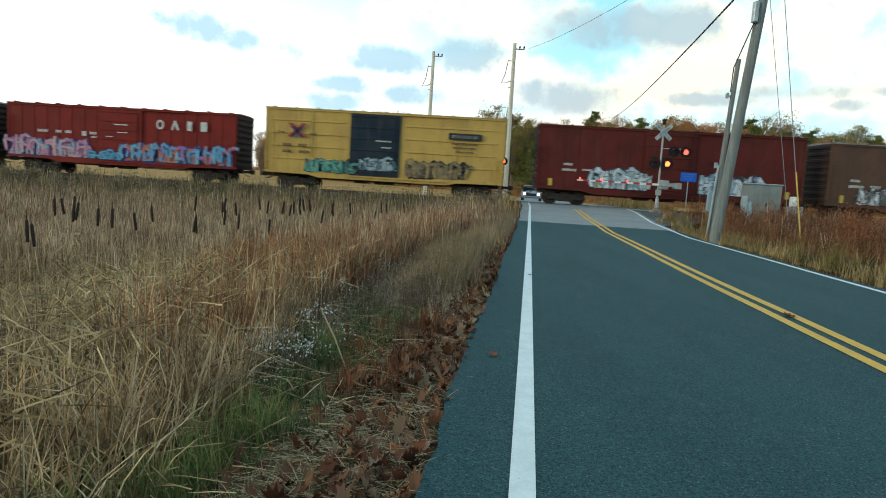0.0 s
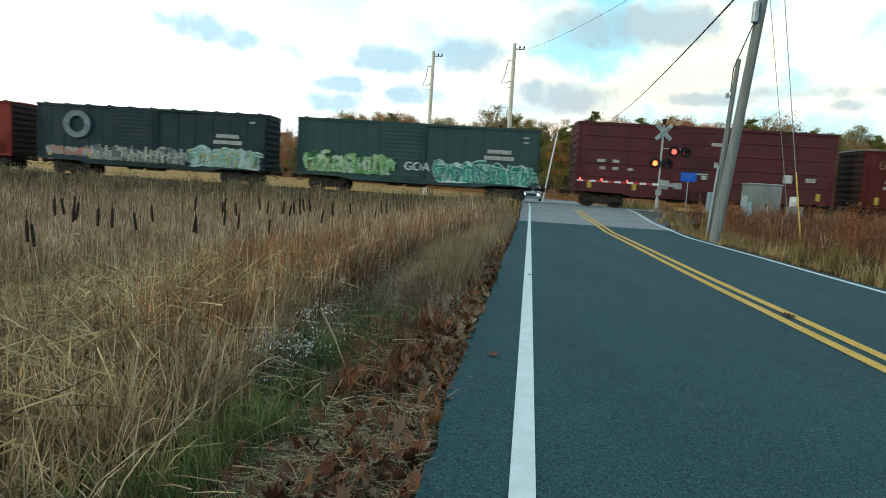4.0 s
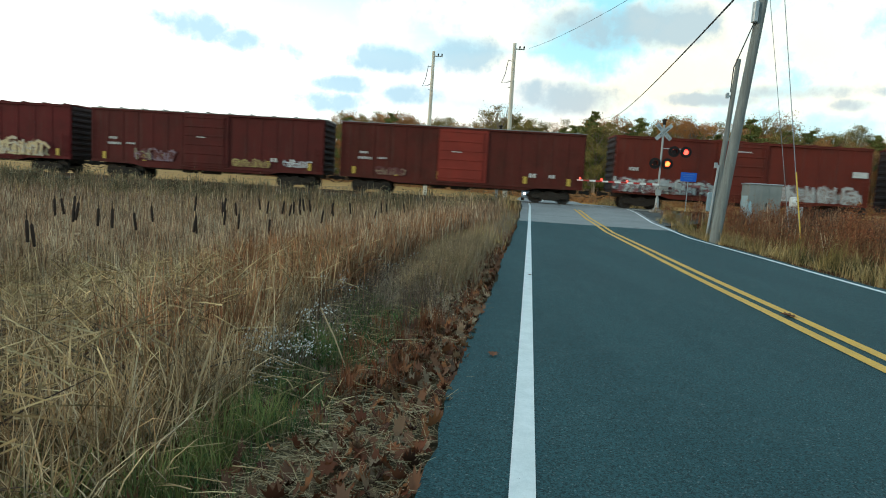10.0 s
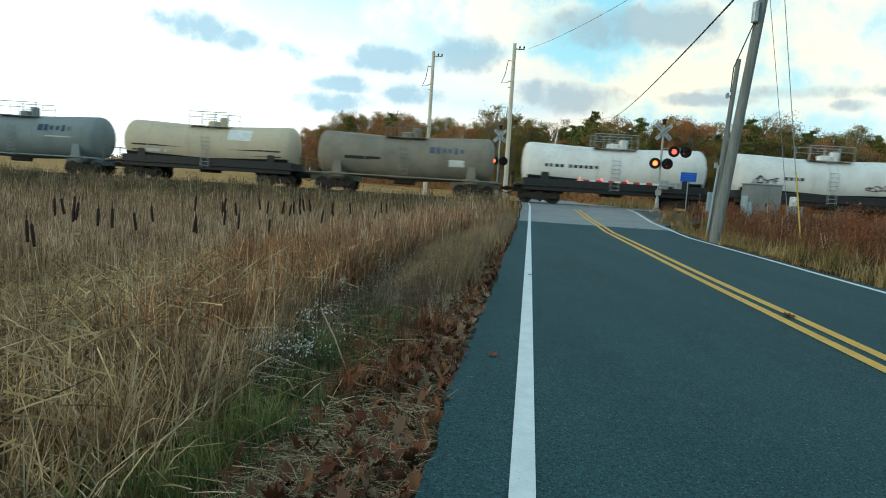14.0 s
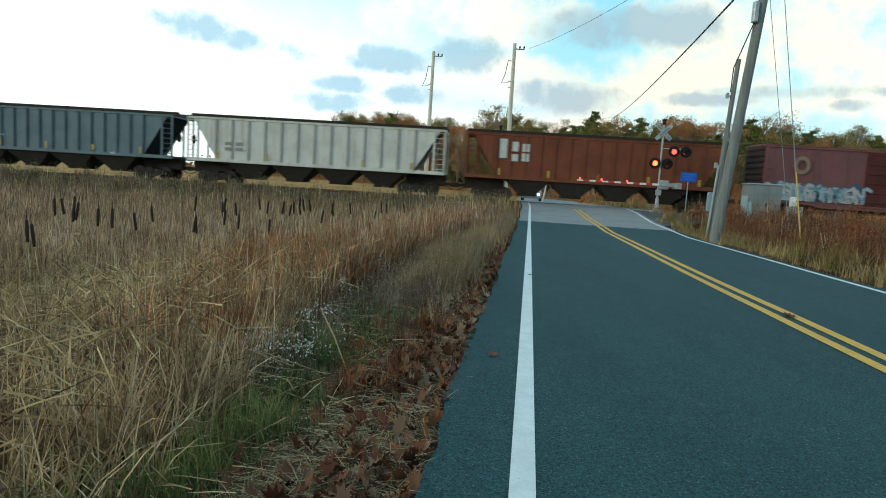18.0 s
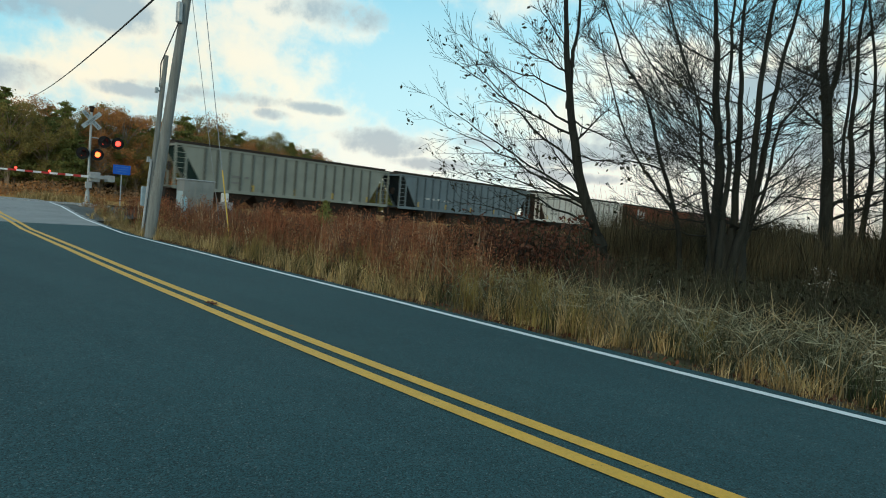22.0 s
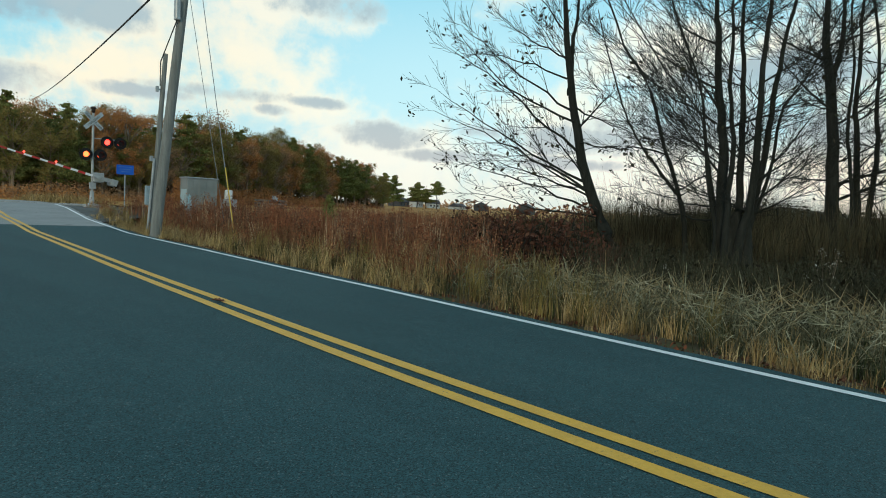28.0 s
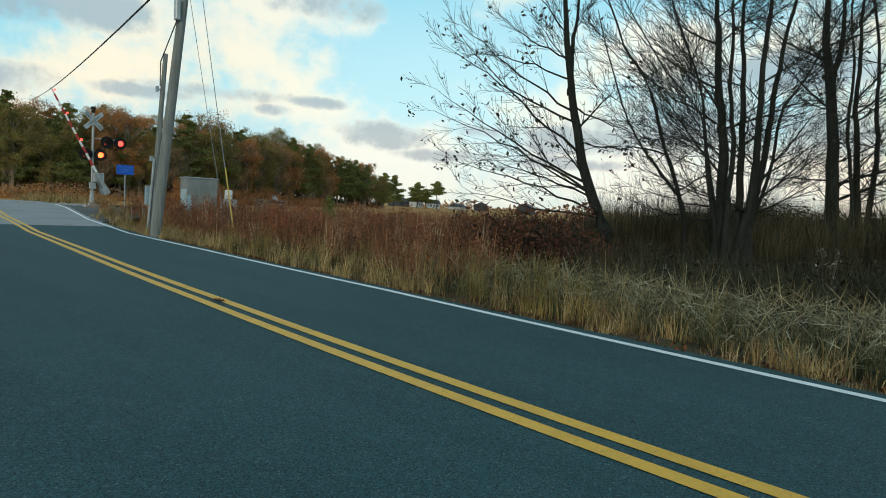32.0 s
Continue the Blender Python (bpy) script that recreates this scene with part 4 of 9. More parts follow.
def hopper(s0, paint, label, length=17.1, top=4.42, bays=4, ribs=15, marking=(), roof=None, rib=None, ends=None):
    """A covered hopper: ribbed sides, sloped ends behind open platforms, roof hatches and running boards, outlet bays."""
    car = thing("hopper_car", label, "hopper car", group="hopper cars of the train")
    MOVERS.append((car, s0))
    L, low, eave = length / 2, 1.60, top - 0.22
    cut = 1.95
    for y in (-1.52, 1.47):
        part("side_wall", Geo().prism([(-L + 0.35, eave), (-L + cut, low), (L - cut, low), (L - 0.35, eave)], y, y + 0.05), paint, car)
        y0, y1 = sorted((y - 0.05 if y < 0 else y + 0.10, y + 0.02))
        part("top_chord", Geo().box(-L, L, y0, y1, eave - 0.10, eave + 0.05, 0.015), paint, car)
        part("side_sill", Geo().box(-L, L, y0, y1, low - 0.22, low, 0.015), paint, car)
    for k in range(ribs):
        x = -L + cut + k * 2 * (L - cut) / (ribs - 1)
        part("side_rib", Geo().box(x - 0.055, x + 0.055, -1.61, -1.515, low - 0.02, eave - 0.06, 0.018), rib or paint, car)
    for sx in (-1, 1):
        sl = Geo()
        a = Vector((sx * (L - 0.35), 0, eave))
        b = Vector((sx * (L - cut - 0.55), 0, low - 0.35))
        for y in (-1.47, 1.47):
            sl.v += [(a.x, y, a.z), (b.x, y, b.z), (b.x - sx * 0.05, y, b.z), (a.x - sx * 0.05, y, a.z)]
        sl.f += [(0, 1, 5, 4), (1, 2, 6, 5), (2, 3, 7, 6), (3, 0, 4, 7), (0, 1, 2, 3), (4, 5, 6, 7)]
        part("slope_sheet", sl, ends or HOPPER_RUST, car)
        fr = Geo()
        for y in (-1.5, 1.5):
            for x in (sx * (L - 0.06), sx * (L - 0.75)):
                fr.box(x - 0.05, x + 0.05, y - 0.05, y + 0.05, low - 0.2, eave)
        fr.box(*sorted((sx * (L - 0.10), sx * (L - 0.02))), -1.5, 1.5, eave - 0.12, eave)
        part("end_frame", fr, paint, car)
        lad = ladder(eave - low, 0.6, 8)
        x = sx * (L - 0.40) - 0.30
        lad.v = [(x + p[0], -1.56 + p[1], low + p[2]) for p in lad.v]
        part("ladder", lad, paint, car)
        part("end_platform", Geo().box(*sorted((sx * (L - 2.2), sx * L)), -1.45, 1.45, low - 0.24, low - 0.14, 0.01), DARK_IRON, car)
        part("stub_sill", Geo().box(*sorted((sx * (L - 2.6), sx * (L + 0.05))), -0.32, 0.32, 0.68, low - 0.2, 0.02), DARK_IRON, car)
        part("brake_wheel", Geo().lathe([(sx * (L - 0.02) - 0.02, 0.30), (sx * (L - 0.02) + 0.02, 0.30)], 14, "x", (0, -0.6, low + 1.2)), DARK_IRON, car)
        add_coupler(car, sx * (L + 0.02), sx)
        add_truck(car, sx * (L - 1.75))
    r = Geo()
    r.v += [(x, y, z) for x in (-L + 0.05, L - 0.05) for y, z in ((-1.55, eave + 0.04), (-0.7, top - 0.06), (0.7, top - 0.06), (1.55, eave + 0.04))]
    r.f += [(0, 1, 5, 4), (1, 2, 6, 5), (2, 3, 7, 6), (0, 1, 2, 3), (4, 5, 6, 7), (3, 0, 4, 7)]
    part("roof", r, roof or paint, car)
    rb = Geo().box(-L, L, -0.98, -0.62, top - 0.12, top + 0.05).box(-L, L, 0.62, 0.98, top - 0.12, top + 0.05).box(-L, L, -1.60, -1.45, eave + 0.05, eave + 0.10)
    for k in range(10):
        x = -L + 0.4 + k * (2 * L - 0.8) / 9
        rb.box(x - 0.03, x + 0.03, -1.0, 1.0, top - 0.12, top + 0.02)
    part("running_board", rb, DARK_IRON, car)
    for k in range(8):
        x = -L + 1.6 + k * (2 * L - 3.2) / 7
        part("hatch", Geo().box(x - 0.55, x + 0.55, -0.40, 0.40, top - 0.08, top + 0.06, 0.03), roof or paint, car)
    w = (2 * L - 5.2) / bays
    for k in range(bays):
        x = -L + 2.6 + (k + 0.5) * w
        g = Geo()
        t, bt = w * 0.5, w * 0.16
        for y in (-1.35, 1.35):
            g.v += [(x - t, y, low - 0.22), (x + t, y, low - 0.22), (x + bt, y * 0.62, 0.42), (x - bt, y * 0.62, 0.45)]
        g.f += [(0, 1, 2, 3), (4, 5, 6, 7), (0, 1, 5, 4), (1, 2, 6, 5), (2, 3, 7, 6), (3, 0, 4, 7)]
        g.box(x - bt - 0.15, x + bt + 0.15, -0.7, 0.7, 0.38, 0.50)
        part("outlet_bay", g, DARK_IRON, car)
    for k in range(5):
        x = -L + cut + 0.2 + k * (2 * L - 2 * cut - 0.4) / 4
        part("reflector", Geo().box(x - 0.06, x + 0.06, -1.606, -1.60, low + 0.03, low + 0.45), REFLECT, car)
    marks(car, marking, -1.605)
    return car


def make_train():
    white = (0.62, 0.64, 0.66)
    blues = [(0.10, 0.28, 0.46), (0.30, 0.10, 0.34), (0.50, 0.16, 0.24), (0.12, 0.40, 0.50), (0.44, 0.14, 0.06)]
    oxide, oxide2 = (0.115, 0.022, 0.019), (0.078, 0.020, 0.017)
    red, red2 = (0.215, 0.026, 0.021), (0.155, 0.023, 0.019)
    yel, yel2 = (0.54, 0.345, 0.095), (0.45, 0.28, 0.085)
    dk, dk2 = (0.027, 0.045, 0.052), (0.038, 0.054, 0.060)
    green, green2 = (0.042, 0.078, 0.076), (0.054, 0.085, 0.080)
    grey_roof = mat("roof_bare_metal", (0.34, 0.33, 0.32), (0.20, 0.17, 0.15), 1.5, 0.5, metal=0.4)
    white_end = mat("pale_end_sheet", (0.50, 0.47, 0.42), (0.36, 0.33, 0.29), 1.2, 0.7)
    big = [("ring", 2.75, 3.55, 0.52, 0.62), ("tri", 3.75, 3.55, 0.55, 0.60), ("bar", 4.72, 3.55, 0.30, 0.60), ("bar", 5.68, 3.55, 0.42, 0.60)]
    nums = [("bar", -5.2, 2.75, 0.75, 0.20), ("bar", -4.1, 2.75, 0.42, 0.20), ("bar", -3.45, 2.75, 0.42, 0.20), ("bar", -2.4, 2.7, 0.3, 0.3), ("bar", -1.75, 2.75, 0.5, 0.2), ("bar", -1.7, 2.5, 0.4, 0.14)]
    small = [("bar", -6.2, 2.55, 0.55, 0.18), ("bar", -6.1, 2.2, 0.9, 0.18), ("bar", -5.0, 2.25, 0.6, 0.14), ("bar", -0.3, 2.9, 0.6, 0.06), ("bar", 4.6, 1.7, 0.5, 0.3), ("bar", 5.8, 1.7, 0.4, 0.25)]
    chips = [("bar", 0.1, 3.4, 0.9, 0.07), ("bar", 0.2, 2.9, 0.7, 0.05), ("bar", -0.7, 2.6, 0.5, 0.05)]

    p = car_paint("brown_grey_car", (0.12, 0.065, 0.045), (0.09, 0.055, 0.042), [(-6, 5, 1.1, 2.2, [white, (0.3, 0.3, 0.32), (0.12, 0.10, 0.1)], (0.05, 0.05, 0.05), 1.2)])
    boxcar(28.3, 15.5, 4.85, p, "brown boxcar with faded graffiti and a pale roof", roof=grey_roof, marking=small)
    p = car_paint("dark_red_car", oxide, oxide2, [(-4.6, -1.2, 1.15, 2.6, [white, (0.42, 0.52, 0.56), (0.25, 0.32, 0.36)], (0.05, 0.06, 0.07), 1.1), (2.1, 5.6, 1.15, 2.6, [white, (0.30, 0.42, 0.52), (0.15, 0.25, 0.35)], (0.05, 0.05, 0.07), 1.1)])
    boxcar(10.96, 16.3, 5.05, p, "dark red boxcar with pale blue graffiti", marking=small, posts=18, door_w=3.1)
    p = car_paint("yellow_car", yel, yel2, [(-5.0, -1.8, 1.1, 2.0, [(0.08, 0.26, 0.22), (0.03, 0.10, 0.09), (0.14, 0.34, 0.26)], (0.03, 0.05, 0.04), 1.3), (1.6, 5.4, 1.1, 2.3, [(0.20, 0.14, 0.07), (0.05, 0.04, 0.03), (0.34, 0.22, 0.08)], (0.02, 0.02, 0.02), 1.3)], streak=(0.16, 0.10, 0.05))
    navy = car_paint("dark_blue_door", (0.016, 0.026, 0.040), (0.03, 0.04, 0.05), [(-0.9, 1.1, 1.4, 2.3, [(0.35, 0.42, 0.46), (0.10, 0.16, 0.2)], (0.02, 0.03, 0.03), 2.0)])
    yroof = mat("yellow_roof", (0.40, 0.28, 0.10), (0.30, 0.22, 0.1), 1.0, 0.6)
    redx = mat("sign_red", (0.40, 0.05, 0.04), None, 3.0, 0.7)
    bluex = mat("sign_blue", (0.05, 0.09, 0.25), None, 3.0, 0.7)
    tan_spray = mat("tan_spray_paint", (0.36, 0.22, 0.11), None, 5.0, 0.8)
    ink = mat("dark_stencil", (0.10, 0.06, 0.03), None, 5.0, 0.7)
    ylogo = [("cross", -5.6, 3.72, 1.25, 0.85, redx), ("cross", -5.6, 3.6, 1.0, 0.7, bluex), ("bar", -6.6, 3.55, 0.4, 0.14, ink), ("bar", -4.5, 3.5, 0.4, 0.2, ink), ("bar", -6.2, 2.75, 0.6, 0.25, ink), ("bar", -5.2, 2.75, 0.6, 0.25, ink), ("bar", -6.2, 2.35, 0.6, 0.22, ink), ("bar", -5.1, 2.35, 0.7, 0.22, ink)]
    ttx1 = [("bar", 5.2, 3.85, 2.1, 0.42, BLACK), ("bar", 5.2, 3.85, 1.7, 0.22, WHITE), ("bar", 5.2, 3.4, 1.7, 0.14, ink), ("bar", 5.2, 3.15, 1.5, 0.12, ink), ("bar", 5.2, 2.9, 1.1, 0.1, ink), ("bar", 0.0, 3.3, 1.0, 0.12), ("bar", 0.2, 2.9, 0.6, 0.1)]
    boxcar(-6.98, 15.45, 5.2, p, "yellow boxcar with a dark blue door and graffiti", door=navy, door_x=-0.55, door_w=3.2, style="beads", roof=yroof, end_paint=white_end, marking=ylogo + ttx1, door_style="ribbed", reflectors=False)
    p = car_paint("bright_red_car", red, red2, [(-7.7, -2.2, 1.1, 2.45, [(0.46, 0.20, 0.30), (0.30, 0.12, 0.26), (0.20, 0.36, 0.50), (0.5, 0.3, 0.3)], (0.06, 0.06, 0.16), 1.2), (-2.0, 0.2, 1.1, 1.75, [(0.08, 0.24, 0.40), (0.12, 0.36, 0.48)], (0.03, 0.07, 0.18), 1.0), (0.3, 7.6, 1.1, 2.35, blues + [(0.40, 0.12, 0.05)], (0.05, 0.06, 0.20), 1.2)])
    boxcar(-24.41, 15.6, 4.6, p, "bright red boxcar with blue and pink graffiti", marking=big + nums + chips, posts=16, reflectors=False)
    p = car_paint("oxide_red_car", oxide, oxide2, [(-5.2, -3.4, 1.2, 1.8, [(0.30, 0.15, 0.12), oxide], oxide2, 2.0)])
    boxcar(-41.27, 15.45, 4.55, p, "oxide red boxcar with a bare metal roof edge", roof=grey_roof, marking=small + chips + [("scrawl", -6.1, 3.5, 1.7, 0.8, tan_spray)], posts=16)
    mar = (0.108, 0.031, 0.037)
    p = car_paint("maroon_car", mar, (0.084, 0.034, 0.035), amount=0.25)
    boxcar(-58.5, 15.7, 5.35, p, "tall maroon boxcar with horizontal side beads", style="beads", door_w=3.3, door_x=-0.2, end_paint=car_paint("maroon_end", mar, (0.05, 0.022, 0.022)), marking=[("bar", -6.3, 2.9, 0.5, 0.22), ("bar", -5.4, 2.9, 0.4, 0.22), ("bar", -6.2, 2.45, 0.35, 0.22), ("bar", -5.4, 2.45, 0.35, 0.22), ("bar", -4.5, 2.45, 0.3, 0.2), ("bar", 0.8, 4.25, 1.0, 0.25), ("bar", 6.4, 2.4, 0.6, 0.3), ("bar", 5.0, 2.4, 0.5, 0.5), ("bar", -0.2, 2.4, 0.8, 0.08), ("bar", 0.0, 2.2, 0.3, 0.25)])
    tagm = [(-7.0, -1.6, 1.15, 2.5, [(0.18, 0.36, 0.12), (0.34, 0.44, 0.22), (0.45, 0.52, 0.42)], (0.05, 0.12, 0.05), 1.2), (1.4, 7.2, 1.0, 2.4, [(0.03, 0.20, 0.15), (0.05, 0.32, 0.22), (0.02, 0.14, 0.12)], (0.52, 0.62, 0.58), 1.0)]
    p = car_paint("green_grey_car", green, green2, tagm, streak=(0.05, 0.05, 0.045))
    lines = [("bar", 5.3, 3.05, 1.5, 0.28), ("bar", 5.3, 2.65, 1.9, 0.28), ("bar", 6.9, 4.0, 0.35, 0.14), ("bar", 6.9, 3.7, 0.3, 0.1)]
    # this end and the slate one: side paint darkened for their shade
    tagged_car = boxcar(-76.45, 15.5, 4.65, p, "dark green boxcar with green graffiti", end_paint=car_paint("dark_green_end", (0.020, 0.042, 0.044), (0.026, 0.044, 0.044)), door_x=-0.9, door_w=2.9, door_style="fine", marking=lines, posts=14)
    lettering(tagged_car, "GOA", 0.1, 1.6, 0.74, -1.63, WHITE)
    p = car_paint("slate_car", dk, dk2, [(-6.9, -4.2, 1.25, 1.9, [(0.46, 0.14, 0.08), (0.34, 0.36, 0.36)], (0.2, 0.2, 0.2), 1.2), (-4.0, 2.4, 1.05, 2.1, [(0.30, 0.32, 0.28), (0.42, 0.42, 0.34), (0.10, 0.13, 0.13)], (0.06, 0.07, 0.07), 1.3), (2.8, 7.3, 1.0, 2.3, [(0.16, 0.34, 0.30), (0.34, 0.46, 0.42), (0.28, 0.26, 0.08)], (0.5, 0.56, 0.54), 1.1)], streak=(0.06, 0.06, 0.055))
    faint = mat("faint_grey_paint", (0.24, 0.27, 0.28), (0.10, 0.12, 0.13), 3.0, 0.8)
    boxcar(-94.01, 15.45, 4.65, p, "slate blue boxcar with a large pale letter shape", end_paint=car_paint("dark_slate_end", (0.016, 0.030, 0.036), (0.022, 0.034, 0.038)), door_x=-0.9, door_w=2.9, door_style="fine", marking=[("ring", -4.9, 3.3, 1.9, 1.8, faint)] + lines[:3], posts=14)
    p = car_paint("light_red_car", (0.235, 0.036, 0.027), (0.175, 0.033, 0.026), [(-6.8, -1.9, 1.1, 2.2, [(0.20, 0.50, 0.66), (0.08, 0.24, 0.46), (0.50, 0.60, 0.66)], (0.55, 0.60, 0.64), 1.0), (0.4, 6.9, 1.0, 2.2, [(0.12, 0.42, 0.52), (0.46, 0.52, 0.50), (0.40, 0.10, 0.10)], (0.14, 0.17, 0.12), 1.2)])
    boxcar(-111.34, 15.6, 4.6, p, "light red boxcar with pale blue graffiti", marking=[(k, x + 0.3, z - 0.05, w, h) for k, x, z, w, h in big] + nums, posts=16)
    p = car_paint("mustard_car", (0.58, 0.39, 0.15), (0.48, 0.32, 0.13), [(-7.5, -1.8, 1.1, 2.3, [(0.32, 0.26, 0.20), (0.42, 0.34, 0.24), (0.22, 0.24, 0.22)], (0.36, 0.30, 0.22), 1.4), (-1.6, 2.0, 1.1, 2.0, [(0.10, 0.30, 0.40), (0.42, 0.46, 0.30), (0.05, 0.10, 0.16)], (0.04, 0.06, 0.08), 1.4), (2.1, 7.5, 1.05, 2.2, [(0.10, 0.42, 0.44), (0.46, 0.50, 0.26), (0.34, 0.14, 0.30), (0.12, 0.12, 0.14)], (0.05, 0.07, 0.08), 1.2)], streak=(0.17, 0.10, 0.05))
    ttx2 = [("bar", 3.9, 3.95, 0.55, 0.42, redx), ("bar", 4.7, 3.95, 0.55, 0.42, redx), ("bar", 5.5, 3.95, 0.55, 0.42, redx), ("bar", -0.2, 4.1, 1.1, 0.2), ("bar", 0.1, 3.9, 0.9, 0.05)]
    mustard = boxcar(-128.51, 15.5, 5.2, p, "mustard yellow boxcar with a dark blue door and graffiti", door=navy, door_x=0.1, door_w=3.7, style="beads", roof=yroof, end_paint=white_end, marking=ylogo + ttx2, reflectors=False)
    lettering(mustard, "Railcar Pooling", 4.7, 3.08, 0.50, -1.63, ink)
    lettering(mustard, "Experts", 4.7, 2.62, 0.50, -1.63, ink)
    p = car_paint("deep_red_car", (0.105, 0.015, 0.016), (0.075, 0.014, 0.015), [(-5.6, -0.3, 1.2, 2.6, [(0.56, 0.52, 0.46), (0.40, 0.32, 0.27), (0.48, 0.46, 0.44)], (0.30, 0.20, 0.17), 0.8)])
    boxcar(-146.15, 15.5, 4.75, p, "deep red boxcar with cream graffiti", posts=18, marking=small)
    p = car_paint("rust_red_car", (0.150, 0.030, 0.020), (0.115, 0.028, 0.020), [(-7.6, -1.6, 1.05, 2.0, [(0.46, 0.48, 0.46), (0.30, 0.34, 0.32), (0.24, 0.08, 0.08)], (0.12, 0.05, 0.05), 1.2), (1.7, 7.1, 1.05, 2.1, [(0.40, 0.38, 0.36), (0.30, 0.26, 0.24), (0.48, 0.46, 0.44)], (0.22, 0.14, 0.12), 1.4)])
    boxcar(-163.66, 15.4, 4.6, p, "rust red boxcar with white graffiti", posts=14, reflectors=False, marking=[("bar", -6.5, 2.5, 0.6, 0.25), ("bar", 0.0, 3.9, 1.0, 0.1), ("bar", 7.0, 2.9, 0.9, 0.35)])
    p = car_paint("brown_red_car", (0.100, 0.024, 0.018), (0.072, 0.022, 0.016), [(-5.3, -3.6, 1.2, 1.7, [(0.25, 0.16, 0.10), oxide], oxide2, 2.0)])
    dr = car_paint("repainted_door", (0.24, 0.040, 0.028), (0.20, 0.036, 0.026), amount=0.2)
    boxcar(-180.98, 15.5, 4.55, p, "brown-red boxcar with a brighter red door", door=dr, door_x=0.1, door_w=3.1, roof=grey_roof, posts=14, marking=small)
    p = car_paint("brown_red_car_b", (0.100, 0.022, 0.019), (0.078, 0.021, 0.018), [(-4.7, -2.2, 1.2, 2.0, [(0.20, 0.13, 0.16), (0.26, 0.22, 0.12), oxide], oxide2, 1.6), (1.8, 4.2, 1.15, 1.7, [(0.36, 0.26, 0.08), (0.26, 0.16, 0.06)], oxide2, 1.6), (5.3, 6.8, 1.3, 1.8, [white, (0.4, 0.36, 0.36)], oxide2, 1.8)])
    boxcar(-197.61, 15.55, 4.55, p, "brown-red boxcar with small yellow graffiti", roof=grey_roof, posts=14, marking=small)
    p = car_paint("dark_red_car_b", (0.115, 0.018, 0.018), (0.080, 0.017, 0.016), [(-5.3, -1.9, 1.1, 2.3, [(0.58, 0.50, 0.38), (0.44, 0.34, 0.24)], (0.16, 0.07, 0.06), 0.9), (1.6, 6.2, 1.05, 2.2, [(0.56, 0.42, 0.22), (0.48, 0.40, 0.30)], (0.16, 0.07, 0.05), 0.9)])
    dp = car_paint("purple_door", (0.15, 0.055, 0.062), (0.12, 0.05, 0.055), amount=0.3)
    boxcar(-214.55, 15.5, 4.6, p, "dark red boxcar with a purple-brown door and cream graffiti", door=dp, door_x=0.0, door_w=3.1, posts=12, marking=small + [("bar", -1.9, 3.0, 0.4, 0.2), ("bar", -0.4, 3.05, 0.6, 0.1)])

    def shell(name, c1, c2, tags=(), amount=0.25):
        return car_paint(name, c1, c2, tags, streak=(0.22, 0.17, 0.12), amount=amount, rough=0.45)

    mk = lambda x, z, w, h, m=BLACK: (x, z, w, h, m)
    wh = shell("white_tank", (0.82, 0.80, 0.76), (0.70, 0.67, 0.61))
    codes = [mk(-4.3 + 0.32 * k, 0.02, 0.22, 0.20) for k in range(4)] + [mk(-2.8 + 0.32 * k, 0.02, 0.22, 0.20) for k in range(6)]
    tank_car(-229.70, shell("white_tank_b", (0.80, 0.79, 0.76), (0.68, 0.66, 0.61), [(-4.7, -3.2, 1.9, 2.6, [(0.70, 0.70, 0.68), (0.5, 0.5, 0.5)], (0.06, 0.06, 0.06), 3.5), (2.0, 3.2, 1.95, 2.5, [(0.60, 0.5, 0.5), (0.7, 0.7, 0.68)], (0.08, 0.05, 0.05), 3.5)]), BLACK, "white tank car with a black lower half and black marks", marking=codes[4:8] + [mk(1.0, -0.75, 0.9, 0.34, mat("yellow_placard", (0.30, 0.24, 0.04), None, 3.0, 0.7))])
    tank_car(-242.87, wh, BLACK, "white tank car with a black lower half", marking=codes)
    gt = shell("grey_tank", (0.28, 0.245, 0.19), (0.20, 0.18, 0.145), amount=0.5)
    bl = mat("faded_blue_mark", (0.10, 0.13, 0.20), None, 4.0, 0.8)
    tank_car(-256.24, gt, None, "dull grey tank car with a faded blue mark", frame_paint=gt, marking=[*[mk(1.8 + 0.38 * k, 0.52, 0.22 if k else 0.34, 0.40 if k in (0, 1, 4) else 0.26, bl) for k in range(6)], mk(3.4, -0.25, 1.0, 0.42, WHITE), mk(-3.2, -0.2, 1.3, 0.2), mk(-2.0, -0.2, 1.0, 0.2)])
    ct = shell("cream_tank", (0.60, 0.50, 0.36), (0.52, 0.44, 0.32))
    tank_car(-269.31, ct, BLACK, "cream tank car with black stripes and a black lower half", band=True, marking=[mk(2.2, 0.75, 1.6, 0.7, WHITE), mk(-3.6, -0.5, 1.0, 0.18, WHITE), mk(-2.2, -0.5, 1.2, 0.18, WHITE)])
    dbl = mat("dark_blue_mark", (0.03, 0.06, 0.13), None, 4.0, 0.7)
    bt = shell("blue_grey_tank", (0.24, 0.275, 0.275), (0.20, 0.225, 0.225), amount=0.35)
    tank_car(-282.55, bt, None, "blue-grey tank car with a dark blue mark", frame_paint=bt, marking=[*[mk(1.9 + 0.40 * k, 0.55, 0.24 if k else 0.36, 0.42 if k in (0, 1, 4) else 0.28, dbl) for k in range(6)], mk(-3.9, -0.1, 1.0, 0.18), mk(-2.8, -0.1, 0.8, 0.18), mk(3.2, 0.0, 1.8, 0.08, GALV)])
